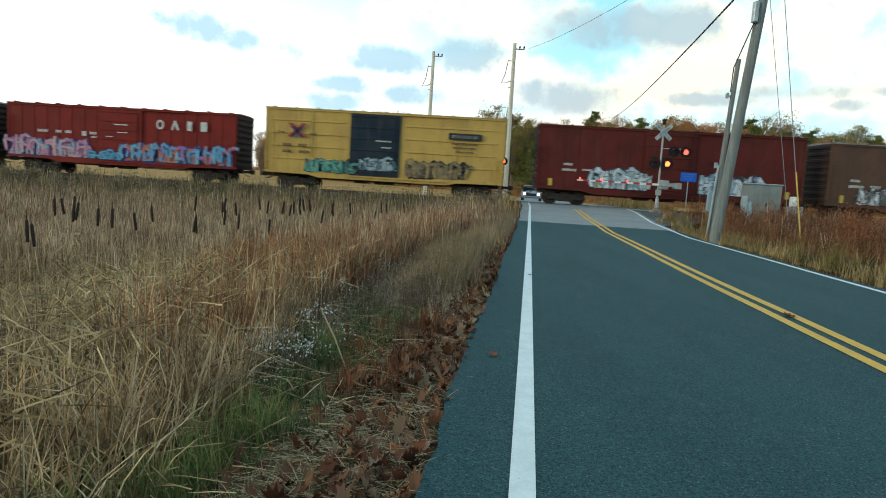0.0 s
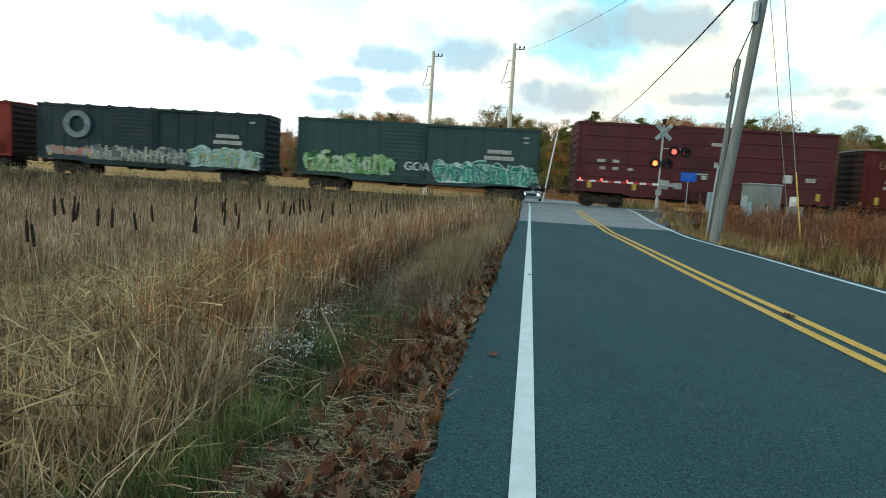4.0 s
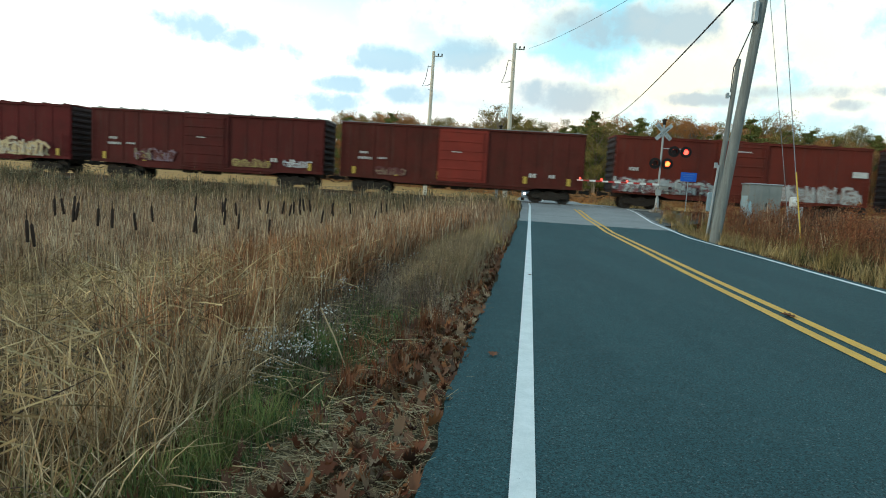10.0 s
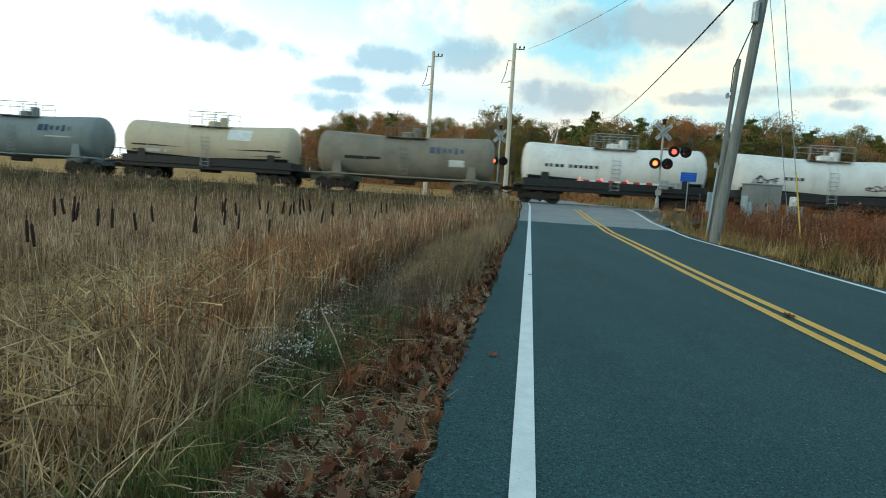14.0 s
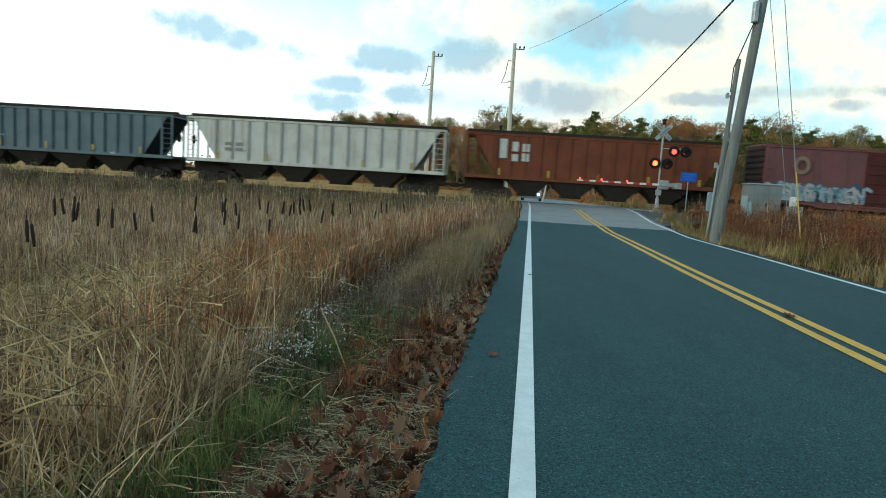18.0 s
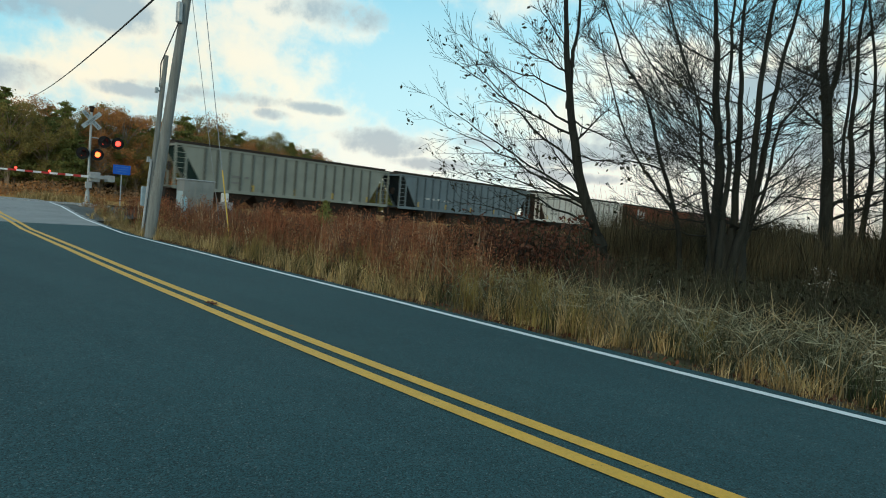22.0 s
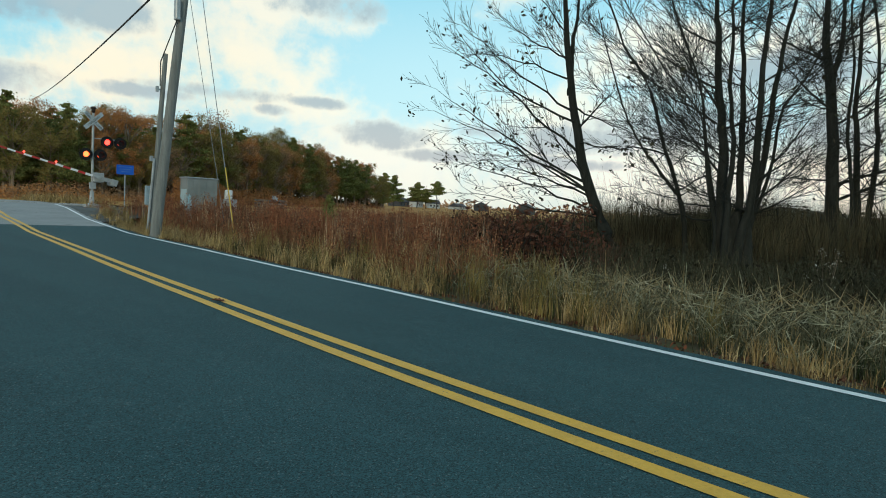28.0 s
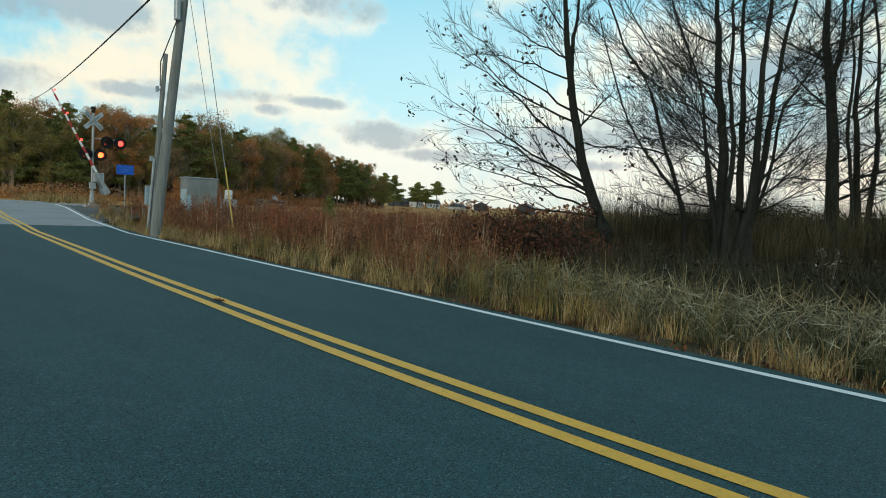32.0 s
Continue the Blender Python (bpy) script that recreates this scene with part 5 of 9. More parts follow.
    pink = car_paint("faded_purple_car", (0.20, 0.085, 0.088), (0.155, 0.075, 0.075), [(-7.5, -1.7, 1.1, 2.3, [(0.42, 0.38, 0.38), (0.12, 0.22, 0.30), (0.30, 0.40, 0.46)], (0.06, 0.11, 0.15), 1.1), (1.9, 7.3, 1.1, 2.3, [(0.22, 0.36, 0.44), (0.48, 0.52, 0.54), (0.16, 0.24, 0.30)], (0.05, 0.12, 0.18), 1.1)])
    dw = car_paint("dark_rusty_door", (0.10, 0.030, 0.028), (0.07, 0.026, 0.024))
    fade = mat("faded_yellow_stencil", (0.30, 0.20, 0.13), None, 4.0, 0.8)
    boxcar(-297.74, 15.5, 4.55, pink, "faded purple boxcar with graffiti and a dark rusty door", door=dw, door_x=-0.2, door_w=3.0, reflectors=False, marking=[("bar", 2.5 + 0.62 * k, 3.15, 0.30, 0.30, fade) for k in range(9)] + [("bar", 2.6 + 0.62 * k, 2.55, 0.30, 0.28, fade) for k in range(7)] + [("ring", -5.6, 3.3, 1.0, 1.1, fade)])
    hb = car_paint("rusty_brown_hopper", (0.19, 0.060, 0.034), (0.14, 0.048, 0.028), streak=(0.25, 0.12, 0.06), amount=0.5)
    hopper(-315.54, hb, "rusty brown covered hopper car", 16.7, marking=[("bar", -6.0, 3.3, 0.45, 1.2), ("bar", -5.3, 3.45, 0.45, 0.6), ("bar", -5.3, 2.75, 0.45, 0.45), ("bar", -4.6, 3.4, 0.45, 0.5), ("bar", -4.6, 2.8, 0.45, 0.5)])
    hw = car_paint("white_hopper", (0.66, 0.63, 0.57), (0.54, 0.50, 0.44), streak=(0.20, 0.11, 0.06), amount=0.4)
    rw = mat("dark_hopper_roof", (0.10, 0.085, 0.075), (0.06, 0.052, 0.047), 1.0, 0.8)
    gm = mat("grey_stencil", (0.22, 0.21, 0.2), None, 4.0, 0.8)
    # rib shade put into the paint; the same mix gives the dark end sheets
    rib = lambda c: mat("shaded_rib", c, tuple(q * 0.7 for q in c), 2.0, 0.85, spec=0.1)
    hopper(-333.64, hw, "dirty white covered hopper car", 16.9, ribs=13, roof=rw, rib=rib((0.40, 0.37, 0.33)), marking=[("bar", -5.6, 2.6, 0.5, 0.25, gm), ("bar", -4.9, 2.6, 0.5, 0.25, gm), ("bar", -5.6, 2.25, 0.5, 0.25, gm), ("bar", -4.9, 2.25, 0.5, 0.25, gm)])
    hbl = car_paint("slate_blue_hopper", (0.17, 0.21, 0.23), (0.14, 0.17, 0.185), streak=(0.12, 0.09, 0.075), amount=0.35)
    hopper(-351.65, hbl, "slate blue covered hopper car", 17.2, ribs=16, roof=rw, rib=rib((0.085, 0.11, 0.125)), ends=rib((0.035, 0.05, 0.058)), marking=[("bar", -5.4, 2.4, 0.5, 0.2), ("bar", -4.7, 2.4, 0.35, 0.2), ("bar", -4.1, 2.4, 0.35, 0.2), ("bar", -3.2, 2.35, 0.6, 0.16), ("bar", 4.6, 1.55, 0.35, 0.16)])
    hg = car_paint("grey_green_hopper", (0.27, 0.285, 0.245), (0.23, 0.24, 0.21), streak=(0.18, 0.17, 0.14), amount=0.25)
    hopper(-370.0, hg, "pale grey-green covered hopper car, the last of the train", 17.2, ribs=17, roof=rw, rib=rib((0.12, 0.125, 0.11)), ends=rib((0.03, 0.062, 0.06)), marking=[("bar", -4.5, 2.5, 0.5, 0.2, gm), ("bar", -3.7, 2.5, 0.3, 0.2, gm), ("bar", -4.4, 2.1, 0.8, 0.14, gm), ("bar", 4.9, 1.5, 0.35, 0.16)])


# ---- crossing signals, poles, cabinet ----
FLASHERS, GATES = [], []
LAMP_BLACK = mat("matt_black_backboard", (0.008, 0.008, 0.009), (0.012, 0.012, 0.012), 3.0, 0.9)


def tf(geo, m):
    geo.v = [tuple(m @ Vector(p)) for p in geo.v]
    return geo


def add_lamp(sig, x, z, lit, phase, front=-0.16, size=0.66):
    """One flasher: black background disc, hood, and a turning lens, bright on one face and dark on the other."""
    g, n = Geo(), 24
    for r, y in ((size / 2, front + 0.02), (size / 2, front), (0.165, front), (0.165, front + 0.20), (0.02, front + 0.21)):
        g.v += [(r * math.cos(2 * math.pi * i / n), y, r * math.sin(2 * math.pi * i / n)) for i in range(n)]
    g.f += [(k * n + i, k * n + (i + 1) % n, (k + 1) * n + (i + 1) % n, (k + 1) * n + i) for k in range(4) for i in range(n)]
    lamp = part("flasher_lamp", tf(g, Matrix.Translation((x, 0, z))), LAMP_BLACK, sig)
    hood = Geo()
    n = 12
    for i in range(n + 1):
        t = math.radians(-20 + 220 * i / n)
        hood.v += [(x + 0.17 * math.cos(t), front - 0.005, z + 0.17 * math.sin(t)), (x + 0.17 * math.cos(t), front - 0.22 - 0.08 * math.sin(t), z + 0.17 * math.sin(t))]
    hood.f += [(2 * i, 2 * i + 1, 2 * i + 3, 2 * i + 2) for i in range(n)]
    part("hood", hood, LAMP_BLACK, lamp)
    drum = part("lens", Geo().lathe([(-0.030, 0.10), (-0.026, 0.148), (-0.002, 0.150)], 20, "y"), lit, lamp, "glowing red lens", at=(x, front - 0.01, z))
    drum.data.materials.append(LAMP_DARK)
    dark = Geo().lathe([(0.002, 0.150), (0.026, 0.148), (0.030, 0.10)], 20, "y")
    part("lens_back", dark, LAMP_DARK, drum, "dark red lens")
    FLASHERS.append((drum, (x, front - 0.01, z), phase))


def crossing_signal(name, label, x, y, z, turn, gate=True):
    sig = thing(name, label, "crossing signal", pose(x, y, z, 0, 0, turn), "signals at the crossing")
    part("plinth", Geo().box(-0.38, 0.38, -0.38, 0.38, -0.55, 0.06, 0.03), CONCRETE, sig)
    part("base", Geo().lathe([(0.04, 0.24), (0.10, 0.24), (0.16, 0.13), (0.75, 0.105), (0.80, 0.09), (0.84, 0.06)], 16, "z"), ALU, sig, round_=True)
    part("mast", Geo().tube([(0, 0, 0.7), (0, 0, 5.15)], 0.062, 12), ALU, sig, round_=True)
    part("bell", Geo().lathe([(5.12, 0.06), (5.2, 0.10), (5.34, 0.10), (5.40, 0.16), (5.46, 0.12), (5.48, 0.03)], 14, "z"), DARK_IRON, sig, round_=True)
    for k, a in enumerate((45, -45)):
        b = part("crossbuck_blade", tf(Geo().box(-0.61, 0.61, -0.095 - 0.012 * k, -0.085 - 0.012 * k, -0.115, 0.115), Matrix.Translation((0, 0, 4.70)) @ pose(0, 0, 0, 0, a, 0)), CROSSBUCK, sig, "white crossbuck blade with black words")
        for word, u in ((("RAIL", -0.34), ("ROAD", 0.34)), (("CROSSING", 0.0),))[k]:
            lettering(b, word, 0, 0, 0.165, 0, BLACK, Matrix.Translation((0, -0.099 - 0.012 * k, 4.70)) @ pose(0, 0, 0, 0, a, 0) @ pose(u, 0, -0.06, 90, 0, 0))
    part("lamp_arm", Geo().tube([(-0.42, 0, 2.84), (0.46, 0, 2.84)], 0.035, 8), ALU, sig)
    add_lamp(sig, -0.36, 2.84, LAMP_AMBER, 0)
    add_lamp(sig, 0.36, 2.84, LAMP_AMBER, 1)
    if gate:
        part("lamp_arm", Geo().tube([(0, 0, 3.75), (1.10, 0, 3.75), (1.10, 0, 3.55)], 0.03, 8), ALU, sig)
        part("lamp_arm", Geo().tube([(0.62, 0, 3.60), (1.42, 0, 3.60)], 0.03, 8), ALU, sig)
        add_lamp(sig, 0.68, 3.58, LAMP_RED, 0)
        add_lamp(sig, 1.36, 3.58, LAMP_RED, 1)
        part("gate_motor", Geo().box(0.02, 0.55, -0.26, 0.22, 1.32, 1.86, 0.04).tube([(0.28, -0.30, 1.58), (0.28, 0.3, 1.58)], 0.09, 10), ALU, sig, "grey gate motor housing")
        part("junction_box", Geo().box(-0.16, 0.16, -0.22, -0.06, 0.95, 1.30, 0.02), ALU, sig)
        arm = part("gate_arm", Geo().box(-0.35, 0.10, -0.40, -0.34, -0.07, 0.07, 0.01), ALU, sig, "striped gate arm with red lamps", at=(0.28, 0, 1.58))
        L = 4.80
        for k in range(13):
            a, b = -0.35 - k * L / 13, -0.35 - (k + 1) * L / 13
            h = 0.062 - 0.002 * k
            part("stripe", Geo().box(b, a, -0.385, -0.355, -h, h), RED_PAINT if k % 2 else WHITE, arm, "red stripe" if k % 2 else "white stripe")
        for d in (4.98, 3.7, 2.2):
            part("arm_lamp", Geo().lathe([(-0.04, 0.03), (-0.03, 0.055), (0.03, 0.055), (0.04, 0.03)], 10, "y", (-d, -0.40, 0.11)), LAMP_RED, arm, "lit red lamp")
        for y in (-0.34, 0.34):
            part("counterweight_arm", Geo().prism([(-0.1, -0.08), (0.1, -0.1), (0.95, -0.03), (0.98, 0.10), (0.75, 0.14), (-0.05, 0.10)], y - 0.02, y + 0.02), ALU, arm)
        for y in (-0.31, 0.31):
            part("counterweight", Geo().box(0.62, 0.98, y - 0.07, y + 0.07, -0.20, 0.16, 0.02), ALU, arm)
        GATES.append(arm)
    return sig


def make_crossing():
    crossing_signal("crossing_signal", "grey crossing signal with crossbuck, red flashers and gate", 12.68, 38.36, 0.36, -6.0)
    crossing_signal("crossing_signal", "grey crossing signal beyond the track, seen between cars", 3.74, 47.9, 0.30, -6.0, gate=False)
    s = thing("sign", "blue emergency notice sign on a thin post", "sign", pose(13.9, 36.97, 0.0, 0, 0, -8))
    part("post", Geo().box(-0.025, 0.025, -0.02, 0.02, -0.5, 2.5), GALV, s)
    sp = part("panel", Geo().box(-0.44, 0.44, -0.035, -0.022, 2.20, 2.72), BLUE_SIGN, s, "blue panel with pale bars")
    pale = mat("sign_pale_ink", (0.10, 0.20, 0.50), None, 4.0, 0.5)
    for k, w in enumerate((0.34, 0.30, 0.22)):
        part("lettering_bar", Geo().box(-w, w, -0.040, -0.036, 2.60 - k * 0.13, 2.63 - k * 0.13), pale, sp)
    c = thing("signal_cabinet", "silver signal cabinet with faint blue graffiti", "cabinet", pose(15.84, 33.48, -0.05, 0, 0, -9.4) @ Matrix.Scale(0.93, 4))
    tagm = car_paint("cabinet_aluminium", (0.235, 0.255, 0.25), (0.165, 0.185, 0.18), [(-0.1, 0.0, 0.5, 1.6, [(0.12, 0.3, 0.42)], (0.3, 0.4, 0.45), 2.0)], streak=(0.26, 0.24, 0.22), amount=0.5, rough=0.5)
    part("body", Geo().box(0, 1.72, 0, 1.5, 0.30, 2.40, 0.02), tagm, c)
    part("roof", Geo().box(-0.06, 1.78, -0.06, 1.56, 2.40, 2.47, 0.02), GALV, c)
    part("door", Geo().box(0.30, 1.05, -0.03, 0.01, 0.42, 2.28, 0.01), tagm, c)
    part("door_handle", Geo().box(0.92, 0.98, -0.06, -0.03, 1.2, 1.4), DARK_IRON, c)
    part("graffiti", Geo().box(-0.006, -0.003, 0.15, 1.30, 0.75, 1.75), mat("graffiti_side", (0.30, 0.46, 0.52), (0.42, 0.46, 0.46), 4.0, 0.6), c, "pale blue graffiti on the side")
    part("graffiti", Geo().prism([(0.03, 0.55), (0.20, 0.5), (0.28, 0.9), (0.20, 1.35), (0.10, 1.5), (0.03, 1.2)], -0.006, -0.003), mat("graffiti_blue", (0.22, 0.42, 0.52), (0.4, 0.5, 0.52), 5.0, 0.6), c, "pale blue graffiti")
    for x in (0.05, 1.42):
        part("pier", Geo().box(x, x + 0.25, 0.1, 1.4, -0.7, 0.31), CONCRETE, c)
    m = thing("meter_box", "white meter box on a low grey pedestal", "utility box", pose(17.95, 33.0, -0.1, 0, 0, -9))
    part("pedestal", Geo().box(-0.25, 0.45, -0.2, 0.2, -0.4, 1.25, 0.03), GALV, m)
    part("meter", Geo().box(-0.22, 0.16, -0.26, -0.02, 1.25, 1.75, 0.03).lathe([(-0.32, 0.10), (-0.26, 0.13)], 14, "y", (-0.03, 0, 1.52)), WHITE, m, "white meter housing")
    m = thing("relay_box", "small pale blue relay box behind a pole", "utility box", pose(10.45, 25.1, -0.2, 0, 0, -15))
    part("box", Geo().box(-0.18, 0.18, -0.16, 0.16, 1.0, 1.75, 0.03), mat("pale_blue_metal", (0.30, 0.40, 0.46), None, 3.0, 0.5), m)
    part("post", Geo().box(-0.04, 0.04, -0.04, 0.04, -0.4, 1.02), GALV, m)


def cable(name, a, b, sag, r, material, label, category="cable"):
    a, b = Vector(a), Vector(b)
    pts = []
    for i in range(17):
        t = i / 16
        p = a.lerp(b, t)
        p.z -= sag * 4 * t * (1 - t)
        pts.append(p)
    return single(name, Geo().tube(pts, r, 5), material, label, category)


def make_poles():
    b, t = Vector((9.22, 21.64, -0.35)), Vector((10.13, 21.21, 11.2))
    p = thing("utility_pole", "grey leaning wooden utility pole with a transformer box", "utility pole", group="utility poles")
    part("pole", Geo().tube([b, b.lerp(t, 0.5), t], [0.178, 0.155, 0.125], 14), POLE_WOOD, p, round_=True)
    at = b.lerp(t, 0.665)
    part("terminal_box", Geo().box(at.x - 0.30, at.x - 0.14, at.y - 0.22, at.y - 0.02, at.z - 0.30, at.z + 0.38, 0.03), GALV, p, "grey terminal box")
    part("drop_cable", Geo().tube([at + Vector((-0.22, -0.1, -0.3)), at + Vector((-0.42, 0.6, -1.6)), Vector((10.59, 24.78, 5.4))], 0.02, 5), WIRE, p)
    for k, z in enumerate((8.4, 9.6, 10.6)):
        q = b.lerp(t, (z + 0.35) / 11.55)
        part("insulator", Geo().tube([q + Vector((-0.2, 0, 0)), q + Vector((-0.45, 0, 0.02))], 0.04, 8), DARK_IRON, p)
    b2, t2 = Vector((10.43, 24.92, -0.35)), Vector((10.77, 24.77, 6.62))
    p = thing("utility_pole", "short grey service pole beside the leaning pole", "utility pole", group="utility poles")
    part("pole", Geo().tube([b2, t2], [0.105, 0.085], 12), POLE_WOOD, p, round_=True)
    part("conduit", Geo().tube([b2 + Vector((-0.16, -0.08, 0.1)), b2.lerp(t2, 0.42) + Vector((-0.14, -0.08, 0))], 0.045, 8), GALV, p)
    part("conduit", Geo().tube([b2 + Vector((0.12, -0.1, 0.1)), b2.lerp(t2, 0.36) + Vector((0.12, -0.1, 0))], 0.03, 8), GALV, p)
    for z in (0.42, 0.80):
        q = b2.lerp(t2, z)
        part("bracket", Geo().tube([q + Vector((-0.22, -0.05, 0.02)), q], 0.03, 6).box(q.x - 0.28, q.x - 0.18, q.y - 0.1, q.y, q.z - 0.08, q.z + 0.12), GALV, p)
    for (x, y, h, lean) in ((-2.12, 62.0, 13.65, 0.1), (5.02, 54.8, 13.25, -0.05)):
        p = thing("utility_pole", "pale wooden utility pole beyond the track", "utility pole", pose(x, y, -0.6), "utility poles")
        part("pole", Geo().tube([(0, 0, 0), (lean * 0.5, 0, h * 0.5), (lean, 0, h + 0.6)], [0.21, 0.18, 0.14], 12), SUNLIT_POLE, p, round_=True)
        part("crossarm", Geo().box(lean - 0.1, lean + 0.85, -0.08, 0.02, h + 0.1, h + 0.18), POLE_WOOD, p)
        for q in (0.45, 0.8):
            part("insulator", Geo().lathe([(h + 0.18, 0.03), (h + 0.26, 0.07), (h + 0.40, 0.05)], 8, "z", (lean + q, -0.03, 0)), DARK_IRON, p)
        for z, w in ((h - 0.9, 0.45), (h - 2.6, 0.35), (h - 3.1, 0.35)):
            part("bracket", Geo().tube([(lean, 0, z), (lean - w, 0, z + 0.1)], 0.03, 6), DARK_IRON, p)
        part("riser", Geo().tube([(lean - 0.45, 0, h - 0.8), (lean - 0.62, 0, h - 1.9), (lean - 0.9, 0, h - 2.7), (lean - 0.3, 0, h - 2.6)], 0.03, 5), WIRE, p)
    top = t
    cable("cable", b.lerp(t, 0.79) + Vector((-0.2, 0, 0)), (29.3, 116.6, 14.8), 0.6, 0.04, WIRE, "thick black cable running on along the road")
    cable("cable", b.lerp(t, 0.97), (6.2, 54.8, 12.9), 0.5, 0.012, WIRE, "thin overhead wire across the track")
    cable("guy_wire", b.lerp(t, 0.92), (9.88, 17.40, -0.3), 0.0, 0.012, STEEL_WIRE, "steel guy wire of the leaning pole")
    cable("guy_wire", (9.80, 21.93, 10.83), (11.55, 21.05, -0.3), 0.0, 0.010, STEEL_WIRE, "steel guy wire of the leaning pole")
    a, q = Vector((9.88, 17.40, -0.2)), b.lerp(t, 0.92)
    u = (q - a).normalized()
    single("guy_guard", Geo().tube([a + u * 0.1, a + u * 2.55], 0.019, 8), YELLOW, "yellow plastic guard on a guy wire", "guy guard")
    single("marker_pole", Geo().tube([(8.15, 54.3, -0.4), (8.6, 54.3, 2.95), (9.05, 54.25, 6.15)], [0.07, 0.06, 0.05], 8), WHITE, "slender white leaning pole beyond the track", "pole")


def make_car():
    c = thing("car", "silver-grey car waiting beyond the crossing, headlights on", "car", pose(7.95, 59.6, 0.06, 0, 0, 172))
    paint = mat("silver_car_paint", (0.26, 0.29, 0.32), (0.22, 0.25, 0.28), 2.0, 0.3, metal=0.3)
    glass = mat("dark_car_glass", (0.02, 0.025, 0.03), None, 2.0, 0.1)
    body = Geo()
    prof = [(-2.25, 0.35), (-2.3, 0.75), (-2.0, 0.98), (-1.6, 1.0), (-1.0, 1.42), (0.4, 1.45), (1.15, 0.98), (2.0, 0.86), (2.25, 0.65), (2.25, 0.35)]
    n = len(prof)
    for y, k in ((-0.88, 0.94), (-0.80, 1.0), (0.80, 1.0), (0.88, 0.94)):
        body.v += [(y * (1 if z < 1.1 else 0.80), -x * k, 0.35 + (z - 0.35) * (0.97 if k < 1 else 1)) for x, z in prof]
    for r in range(3):
        body.f += [(r * n + i, r * n + (i + 1) % n, (r + 1) * n + (i + 1) % n, (r + 1) * n + i) for i in range(n)]
    body.f += [tuple(range(n)), tuple(range(3 * n, 4 * n))]
    part("body", tf(body, pose(0, 0, 0, 0, 0, 180)), paint, c, round_=True)
    part("windscreen", Geo().quad((-0.62, 0.52, 1.40), (0.62, 0.52, 1.40), (0.74, 1.13, 1.00), (-0.74, 1.13, 1.00)), glass, c)
    for sx in (-1, 1):
        h = part("headlight", Geo().lathe([(2.22, 0.10), (2.28, 0.11), (2.30, 0.05)], 14, "y", (sx * 0.62, 0, 0.68)), HEADLIGHT, c, "lit headlight")
        for y in (-1.4, 1.4):
            w = part("wheel", Geo().lathe([(-0.10, 0.20), (-0.11, 0.30), (0.11, 0.30), (0.10, 0.20)], 18, "x", (sx * 0.80, y, 0.30)), BLACK, c)
            part("rim", Geo().lathe([(sx * 0.10, 0.19), (sx * 0.115, 0.17)], 14, "x", (sx * 0.80, y, 0.30)), GALV, w)
    part("grille", Geo().box(-0.45, 0.45, 2.2, 2.27, 0.5, 0.74, 0.02), BLACK, c)
    part("bumper", Geo().box(-0.86, 0.86, 2.15, 2.30, 0.30, 0.50, 0.05), paint, c)


def make_trackside():
    """Old ties stacked beyond the track, with a small pale notice on a leaning post."""
    st = thing("tie_stack", "stack of old grey railway ties beyond the track", "tie stack", pose(29.3, 46.9, 0.0, 0, 0, -8))
    for k in range(4):
        for q in (-0.9, 0.0, 0.9):
            part("spacer", Geo().box(q - 0.10, q + 0.10, -0.5, 0.5, 0.17 + 0.26 * k, 0.27 + 0.26 * k, 0.01), TIE, st)
        for y in (-0.35, 0.0, 0.35):
            part("tie", Geo().box(-1.25, 1.25, y - 0.11, y + 0.11, 0.27 + 0.26 * k, 0.43 + 0.26 * k, 0.012), GREY_TIE, st)
    part("bearer", Geo().box(-1.1, 1.1, -0.3, 0.3, -0.6, 0.17, 0.02), TIE, st)
    nt = thing("notice", "small pale notice on a leaning wooden post", "notice", pose(28.7, 46.0, -0.3, 0, 12, -8))
    part("post", Geo().box(-0.03, 0.03, -0.03, 0.03, -0.3, 1.75), TIE, nt)
    # white blades greyed in the colour, as they stand against the light
    part("panel", Geo().box(-0.26, 0.26, -0.05, -0.03, 1.55, 1.85, 0.005), GALV, nt)


GREY_TIE = mat("weathered_grey_tie", (0.16, 0.14, 0.12), (0.09, 0.08, 0.07), 3.0, 0.9, bump=0.5, bscale=30.0, vary=0.3)


